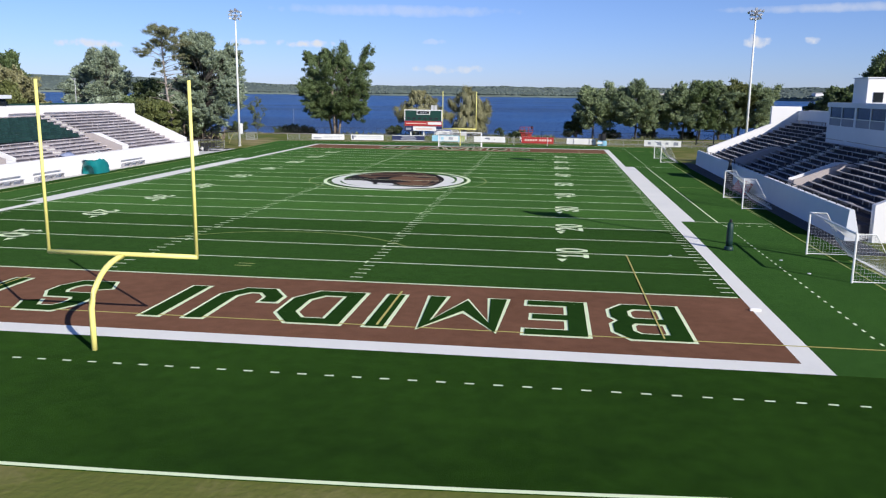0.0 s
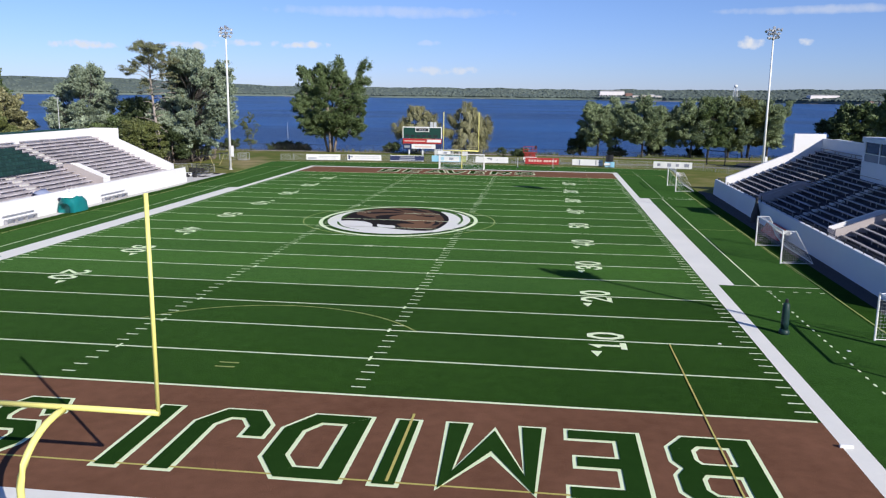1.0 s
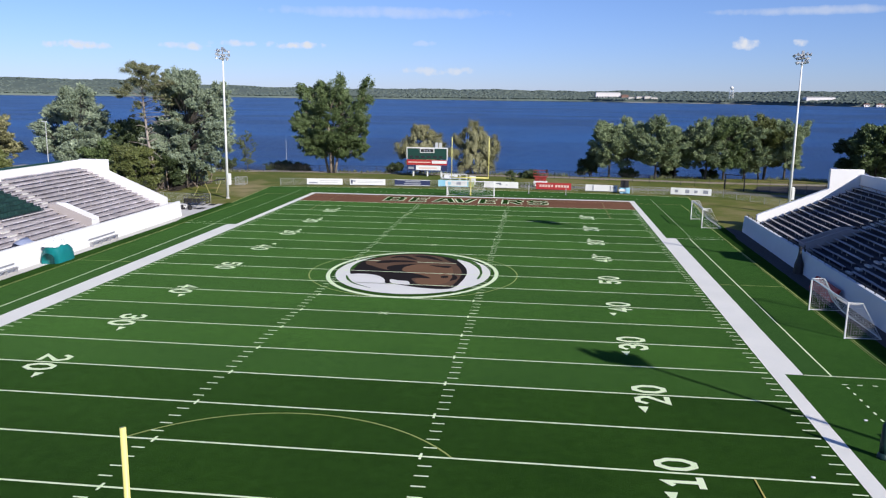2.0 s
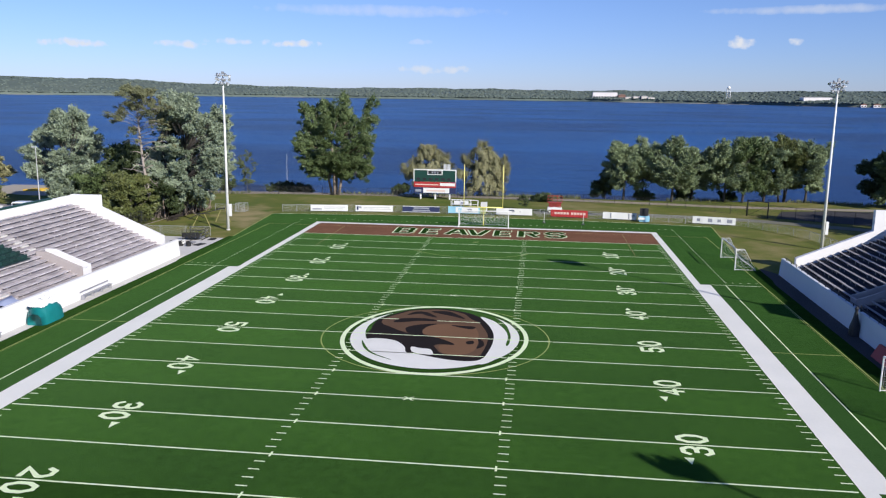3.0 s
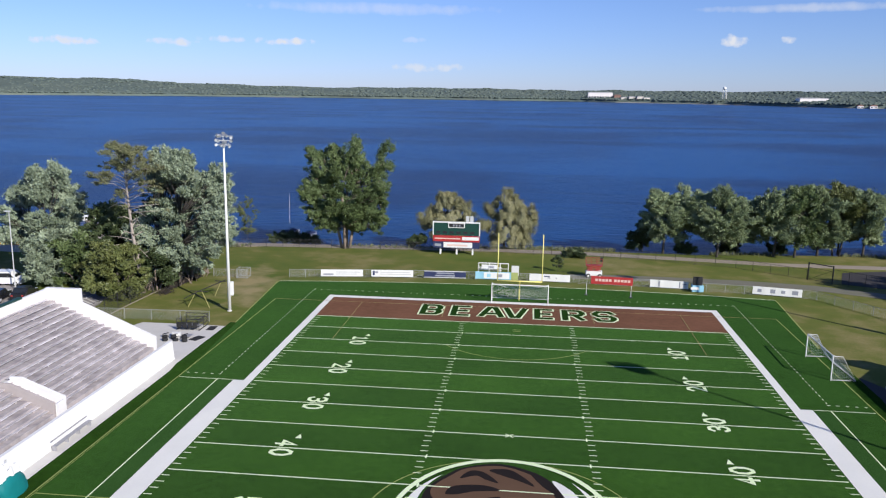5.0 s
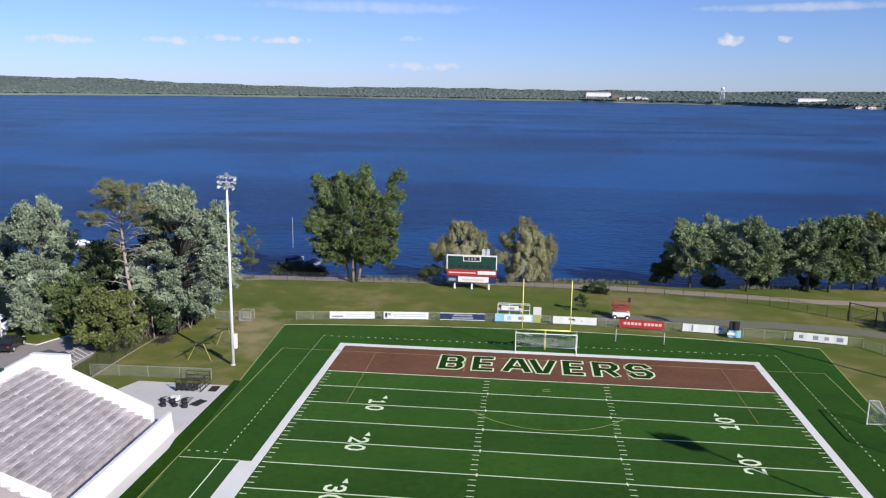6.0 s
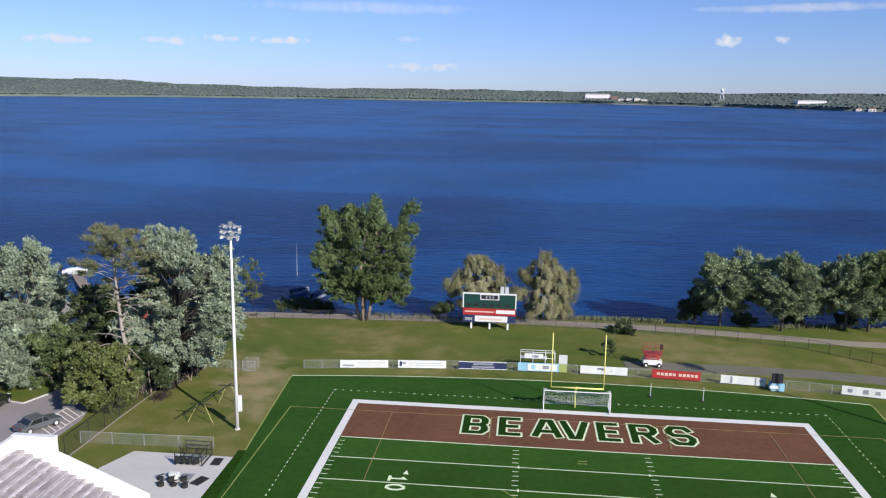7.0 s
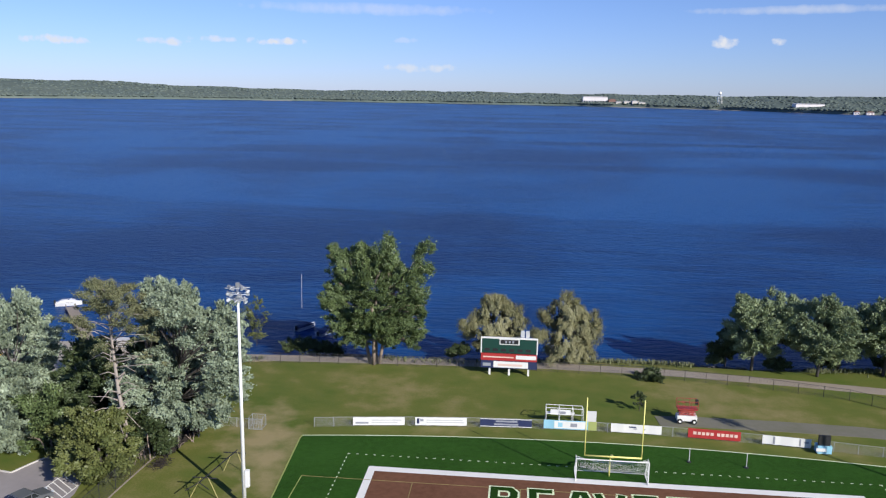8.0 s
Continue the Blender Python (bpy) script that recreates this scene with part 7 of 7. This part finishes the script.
blocking_sled()
for i, (x, y, w, d, turn) in enumerate(((-34.6, 84.2, 0.9, 1.5, 3), (-34.7, 80.3, 1.0, 1.6, -20))):
    m = thing("rubber_mat", (x, y, 0.012), "black rubber mat on the concrete pad", "mat", "rubber mats")
    Shape().box(x - w / 2, x + w / 2, y - d / 2, y + d / 2, 0.014, 0.07).obj("mat", M_rubber, m, bevel=0.02)
    m.rotation_euler = (0, 0, radians(turn))
rng = random.Random(15)
for i in range(6):
    x, y = -38.3 + i * 0.55, 79.4 + rng.uniform(-0.4, 0.8)
    d = thing("weight_plate_stack", (x, y, 0.012), "stack of black training weights on the concrete pad", "weights", "training weights")
    Shape().lathe([(0.28, 0.014), (0.30, 0.05), (0.30, 0.22 + 0.08 * (i % 3)), (0.24, 0.26 + 0.08 * (i % 3))], x, y, 12).obj("stack", M_rubber, d)
    Shape().tube([(x - 0.3, y, 0.35), (x + 0.35, y + 0.2, 0.5)], 0.05, 6).obj("handle", M_black_metal, d)
cooler = thing("cooler_box", (-37.2, 80.6, 0.012), "white plastic cooler box on the concrete pad", "cooler")
Shape().box(-37.6, -36.8, 80.35, 80.85, 0.014, 0.42).obj("box", M_white_metal, cooler, bevel=0.03)
Shape().box(-37.63, -36.77, 80.32, 80.88, 0.42, 0.50).obj("lid", M_white_metal, cooler, bevel=0.02)
dolly = thing("flat_dolly", (-35.9, 80.6, 0.012), "grey flat dolly with a long handle on the pad", "dolly")
Shape().box(-36.5, -35.5, 80.2, 81.2, 0.14, 0.22).obj("deck", M_bench_metal, dolly, bevel=0.01)
Shape().tube([(-36.0, 80.3, 0.2), (-36.5, 78.9, 0.12)], 0.025, 6).obj("handle", M_black_metal, dolly)
for x, y in ((-36.3, 80.4), (-35.7, 80.4), (-36.3, 81.0), (-35.7, 81.0)):
    Shape().tube([(x - 0.03, y, 0.08), (x + 0.03, y, 0.08)], 0.065, 8).obj("wheel", M_rubber, dolly)


# ---- parked vehicles ----
def car(at, turn, paint, label, length=4.5, width=1.8, height=1.45, van=False):
    """Body, cabin glass, four wheels, lights; built at the origin, nose to +x."""
    c = thing("car", (0, 0, 0), label, "van" if van else "car")
    h, l = length / 2, width / 2
    hood = 0.62 * height
    if van:
        side = [(-h, 0.3), (-h, height * 0.96), (-h + 0.1, height), (h - 1.5, height), (h - 0.75, 0.62 * height), (h - 0.1, 0.5 * height), (h, 0.3)]
    else:
        side = [(-h, 0.32), (-h, 0.58 * height), (-h + 0.25, hood), (-h + 0.7, hood), (-h + 1.2, height * 0.97), (0.3, height), (h - 1.35, hood), (h - 0.15, 0.52 * height), (h, 0.32)]
    Shape().prism(side, "y", -l, l).obj("body", paint, c, bevel=0.06)
    if van:
        panes = [[(-h + 0.15, 0.62 * height), (-h + 0.15, 0.92 * height), (-0.6, 0.92 * height), (-0.6, 0.62 * height)], [(-0.5, 0.62 * height), (-0.5, 0.92 * height), (h - 1.55, 0.92 * height), (h - 1.0, 0.62 * height)]]
    else:
        panes = [[(-h + 0.85, hood + 0.02), (-h + 1.25, height * 0.93), (-0.05, height * 0.95), (-0.05, hood + 0.02)], [(0.05, hood + 0.02), (0.05, height * 0.95), (0.3, height * 0.95), (h - 1.5, hood + 0.02)]]
    for p in panes:
        for a, b in ((-l - 0.012, -l + 0.01), (l - 0.01, l + 0.012)):
            Shape().prism(p, "y", a, b).obj("side_window", M_glass_dark, c, "dark glass")
    x0, x1, z0, z1 = (h - 1.48, h - 0.78, 0.95 * height, 0.64 * height) if van else (0.36, h - 1.32, 0.97 * height, hood + 0.03)
    Shape().poly([(x0 + 0.02, -l + 0.15, z0 + 0.015), (x1 + 0.02, -l + 0.15, z1 + 0.015), (x1 + 0.02, l - 0.15, z1 + 0.015), (x0 + 0.02, l - 0.15, z0 + 0.015)]).obj("windscreen", M_glass_dark, c, "dark glass")
    if not van:
        Shape().poly([(-h + 0.72, -l + 0.15, hood + 0.03), (-h + 1.18, -l + 0.15, height * 0.955), (-h + 1.18, l - 0.15, height * 0.955), (-h + 0.72, l - 0.15, hood + 0.03)]).obj("rear_window", M_glass_dark, c, "dark glass")
    for x in (-h + 0.85, h - 0.85):
        for s in (-1, 1):
            w = Shape().tube([(x, s * (l - 0.18), 0.33), (x, s * (l + 0.02), 0.33)], 0.33, 16).obj("wheel", M_rubber, c, "black tyre")
            Shape().tube([(x, s * (l + 0.02), 0.33), (x, s * (l + 0.03), 0.33)], 0.2, 12).obj("rim", M_steel, w, "grey rim")
    for s in (-1, 1):
        Shape().box(h - 0.06, h + 0.015, s * (l - 0.35) - 0.18, s * (l - 0.35) + 0.18, 0.44 * height, 0.52 * height).obj("headlight", M_lens, c)
        Shape().box(-h - 0.015, -h + 0.05, s * (l - 0.25) - 0.12, s * (l - 0.25) + 0.12, 0.46 * height, 0.56 * height).obj("tail_light", M_red, c, "red lamp")
    c.matrix_basis = pose(at[0], at[1], 0.014, 0, 0, turn)
    return c


car((-70.3, 99.9), 8, M_car_white, "white off-roader parked on the asphalt lot", 5.2, 1.95, 1.95, True)
car((-63.4, 93.6), 100, M_car_black, "black car parked on the asphalt lot", 4.4, 1.8, 1.6)
car((-66.0, 92.0), 102, M_car_black, "black car parked beside another black car", 4.5, 1.8, 1.55)
car((-55.6, 89.2), 62, M_car_grey, "dark grey car parked beside the white stripes")
car((-75.5, 96.5), 12, M_car_grey, "grey car parked on the asphalt lot")
car((-79.0, 101.5), 10, M_car_white, "white car parked far down the lot")

# thin lamp post in the lot
lp = thing("street_lamp", (-67.3, 97.5, 0), "thin grey lamp post beside the parking lot", "street lamp")
Shape().tube([(-67.3, 97.5, 0), (-67.3, 97.5, 10.6)], 0.09, 8, 0.05).obj("pole", M_steel, lp)
Shape().box(-67.9, -67.1, 97.35, 97.65, 10.55, 10.7).obj("lamp_head", M_steel, lp, bevel=0.02)


# ---- shore: dock, boats, reeds, stones ----
M_boat_grey = mat("grey_gelcoat", (0.40, 0.43, 0.50), (0.22, 0.24, 0.30), 0.5, scale=2, big=0.5)


def boat(at, turn, label, length=5.0, hull_mat=None, lift=0.0):
    b = thing("boat", (0, 0, 0), label, "boat", "moored boats")
    hull_mat = hull_mat or M_white_metal
    h = Shape()
    secs = [(-0.5, 0.42, 0.0), (-0.2, 0.5, 0.0), (0.2, 0.46, 0.0), (0.42, 0.24, 0.05), (0.5, 0.02, 0.12)]
    for u, w, rise in secs:
        x = u * length
        hw = w * length * 0.36
        h.v += [(x, -hw, 0.62 + rise), (x, -hw * 0.7, -0.05 + rise), (x, 0, -0.2 + rise), (x, hw * 0.7, -0.05 + rise), (x, hw, 0.62 + rise), (x, hw * 0.82, 0.60 + rise), (x, 0, 0.30 + rise), (x, -hw * 0.82, 0.60 + rise)]
    for i in range(len(secs) - 1):
        for j in range(8):
            k = (j + 1) % 8
            h.f.append((i * 8 + j, i * 8 + k, (i + 1) * 8 + k, (i + 1) * 8 + j))
    h.f += [tuple(range(8)), tuple(range(len(secs) * 8 - 1, len(secs) * 8 - 9, -1))]
    h.obj("hull", hull_mat, b, smooth=False)
    Shape().box(-0.12 * length, 0.0, -0.4, 0.4, 0.35, 0.95).obj("console", M_navy, b, "dark console")
    Shape().prism([(0.0, 0.6), (0.14 * length, 0.62), (0.02, 1.2)], "y", -0.55, 0.55).obj("windscreen", M_glass_dark, b)
    Shape().prism([(-0.46 * length, 0.6), (0.34 * length, 0.66), (0.10 * length, 1.15), (-0.30 * length, 1.0)], "y", -0.32 * length * 0.36 * 1.2, 0.32 * length * 0.36 * 1.2).obj("cover", M_banner if hull_mat is M_white_metal else M_navy, b, "canvas boat cover", bevel=0.05)
    Shape().box(-0.56 * length, -0.49 * length, -0.18, 0.18, 0.3, 1.1).obj("motor", M_black_metal, b, "black outboard motor", bevel=0.04)
    b.matrix_basis = pose(at[0], at[1], -1.65 + lift, 0, 0, turn)


boat((-46.6, 155.6), 62, "grey-white motor boat with dark cockpit moored near shore", 4.6, M_boat_grey, -0.1)
boat((-42.4, 153.4), 70, "grey-white motor boat moored by the shore trees", 5.0, M_boat_grey, -0.15)
boat((-94.6, 163.5), 25, "white motor boat moored at the dock", 4.6)
mast = thing("channel_marker", (-50.9, 168.6, -1.7), "thin pale marker mast standing in the water", "mast")
Shape().tube([(-50.9, 168.6, -4), (-50.9, 168.6, 4.8)], 0.035, 6, 0.02).obj("mast", M_white_metal, mast)
dock = thing("dock", (-84, 150, -1.2), "grey wooden dock reaching into the lake", "dock")
a, b = Vector((-76.5, 139.0, 0)), Vector((-92.5, 160.5, 0))
d = (b - a).normalized()
nrm = Vector((-d.y, d.x, 0))
for i in range(60):
    p = a.lerp(b, i / 60)
    q = [p + nrm * 0.9, p - nrm * 0.9, p - nrm * 0.9 + d * 0.36, p + nrm * 0.9 + d * 0.36]
    Shape().prism([(v.x, v.y) for v in q], "z", -1.12, -1.05).obj("plank", M_wood, dock)
for i in range(8):
    p = a.lerp(b, i / 7)
    for s in (-1, 1):
        v = p + nrm * (0.8 * s)
        Shape().tube([(v.x, v.y, -5), (v.x, v.y, -0.6)], 0.09, 6).obj("pile", M_wood, dock)


def dock_stack(x, y):
    """Lengths of pale dock decking piled on the bank, with bearers between."""
    t = thing("dock_section_stack", (x, y, 0), "pile of pale grey dock sections on the bank", "dock sections")
    for k in range(4):
        z, dx = 0.05 + 0.32 * k, 0.25 * math.sin(k * 2.1)
        Shape().box(x - 2.6 + dx, x + 2.6 + dx, y - 0.75, y + 0.75, z + 0.14, z + 0.26).obj("section", M_pale_deck, t)
        for u in (-1.9, 0.0, 1.9):
            Shape().box(x + u + dx - 0.07, x + u + dx + 0.07, y - 0.75, y + 0.75, z, z + 0.14).obj("bearer", M_wood, t)


def canoe(x, y, z, turn, material, label, group=""):
    """An upturned hull with pointed ends."""
    c = thing("canoe", (0, 0, 0), label, "canoe", group)
    h, n, k = Shape(), 11, 7
    for i in range(n):
        u = -1 + 2 * i / (n - 1)
        w, top = 0.42 * (1 - u * u) ** 0.55 + 0.01, 0.36 - 0.10 * u * u
        for j in range(k):
            a = math.pi * j / (k - 1)
            h.v.append((2.4 * u, w * math.cos(a), 0.02 + top * math.sin(a)))
    for i in range(n - 1):
        for j in range(k - 1):
            h.f.append((i * k + j, i * k + j + 1, (i + 1) * k + j + 1, (i + 1) * k + j))
    h.obj("hull", material, c, smooth=True)
    Shape().tube([(-2.38, 0, 0.28), (-1.2, 0, 0.36), (0, 0, 0.385), (1.2, 0, 0.36), (2.38, 0, 0.28)], 0.025, 6).obj("keel", material, c)
    c.matrix_basis = pose(x, y, z, 0, 0, turn)


M_pale_deck = mat("pale_decking", (0.62, 0.60, 0.58), (0.44, 0.42, 0.41), 0.8, scale=2, big=0.5)
M_canoe_yellow = mat("canoe_yellow", (0.62, 0.40, 0.05), (0.50, 0.31, 0.04), 0.4, scale=2, big=0.5)
M_canoe_red = mat("canoe_red", (0.26, 0.045, 0.03), (0.18, 0.035, 0.025), 0.45, scale=2, big=0.5)
dock_stack(-69.6, 136.2)
for i in range(3):
    canoe(-87.4 + 0.3 * i, 127.2 + 1.0 * i, 0.0, 12 + 4 * i, M_canoe_yellow, "yellow-orange canoe lying upturned on the sand", "canoes on the bank")
canoe(-64.8, 131.6, 0.0, 25, M_canoe_red, "dark red canoe lying upturned under the grove", "canoes on the bank")
canoe(-63.4, 130.2, 0.0, 18, M_canoe_red, "dark red canoe lying upturned under the grove", "canoes on the bank")


def stuff_cards(name, pts, heights, widths, material, label, category, seed):
    """Upright blades in one mesh: reeds and shrubs that nobody could count."""
    rng = np.random.default_rng(seed)
    n = len(pts)
    a = rng.uniform(0, np.pi, n)
    dx, dy = np.cos(a) * widths, np.sin(a) * widths
    lx, ly = rng.normal(size=n) * heights * 0.22, rng.normal(size=n) * heights * 0.22
    base = np.array(pts)
    v = np.stack([base - np.stack([dx, dy, 0 * dx], 1), base + np.stack([dx, dy, 0 * dx], 1), base + np.stack([lx + dx * 0.2, ly + dy * 0.2, heights], 1), base + np.stack([lx - dx * 0.2, ly - dy * 0.2, heights], 1)], axis=1).reshape(-1, 3)
    root = thing(name, (0, 0, 0), label, category, kind="stuff")
    tagged(mesh_from("blades", v, np.arange(n * 4).reshape(-1, 4), material, root), kind="stuff")


rng = np.random.default_rng(77)
pts, hs_, ws_ = [], [], []
for i in range(9000):
    x = rng.uniform(-75, 75)
    if math.sin(x * 0.21) + math.sin(x * 0.083 + 2) < -0.5:
        continue
    y = shore_y(x) - 3.6 + rng.normal() * 1.0
    pts.append((x, y, land_z(x, y)))
    hs_.append(rng.uniform(0.25, 0.8))
    ws_.append(rng.uniform(0.04, 0.12))
stuff_cards("shore_reeds", pts, np.array(hs_), np.array(ws_), M_reed, "rough grass and reeds along the water's edge", "reeds", 78)
stones = Shape()
rng = random.Random(31)
for i in range(700):
    x = rng.uniform(-70, 75)
    y = shore_y(x) - 0.6 + rng.uniform(-0.9, 1.2)
    r = rng.uniform(0.15, 0.5)
    stones.lathe([(r * 0.5, land_z(x, y) - 0.2), (r, land_z(x, y) + r * 0.2), (r * 0.75, land_z(x, y) + r * 0.6), (r * 0.2, land_z(x, y) + r * 0.8)], x + 0.0, y, 6)
root = thing("shore_stones", (0, 0, 0), "grey boulders along the lake edge", "stones", kind="stuff")
tagged(stones.obj("boulders", M_stone, root), kind="stuff")
# The three around x -41 are added in place of the tall tree's shadow.
for i, (x, y, w, h) in enumerate(((-54, 137.5, 1.8, 1.6), (8.8, 133.0, 1.6, 0.9), (-38.6, 139.0, 2.0, 0.7), (-41.4, 139.6, 2.1, 0.75), (-44.0, 139.4, 1.8, 0.6), (-18.5, 140.0, 1.6, 1.6), (28, 140.8, 1.5, 1.2), (36, 143, 1.8, 1.3), (44.5, 144, 1.6, 1.2))):
    tree((x, y), crown(w, w * 0.8, 0.1, h, 200 + i, 5, 0.6), "low dark shrub at the water's edge, some in place of bank shade", M_leaf_dark, M_bark, 1400, 0.26, 210 + i, 0.06, 2)
# thin young tree at the water's edge and a sapling on the lawn
tree((-50.4, 140.6), crown(1.7, 1.3, 0.6, 7.6, 230, 9, 0.5), "thin young tree at the water's edge", M_leaf_yellow, M_bark, 520, 0.22, 231, 0.06)
tree((5.6, 121.2), crown(0.9, 0.7, 0.6, 2.4, 232, 4, 0.5), "spindly sapling on the lawn behind the fence", M_leaf_dark, M_bark, 350, 0.22, 233, 0.04)


# faded red padded mat leaning on the foot of the east stand wall
mat_thing = thing("padded_mat", (34.1, 43, 0), "faded red padded mat leaning on the stand wall", "mat")
Shape().prism([(33.55, 0.0), (33.85, 0.0), (34.35, 1.0), (34.1, 1.02)], "y", 40.8, 43.4).obj("panel", M_red, mat_thing, bevel=0.04)
Shape().prism([(33.55, 0.0), (33.85, 0.0), (34.35, 1.0), (34.1, 1.02)], "y", 43.45, 46.0).obj("panel", M_red, mat_thing, bevel=0.04)
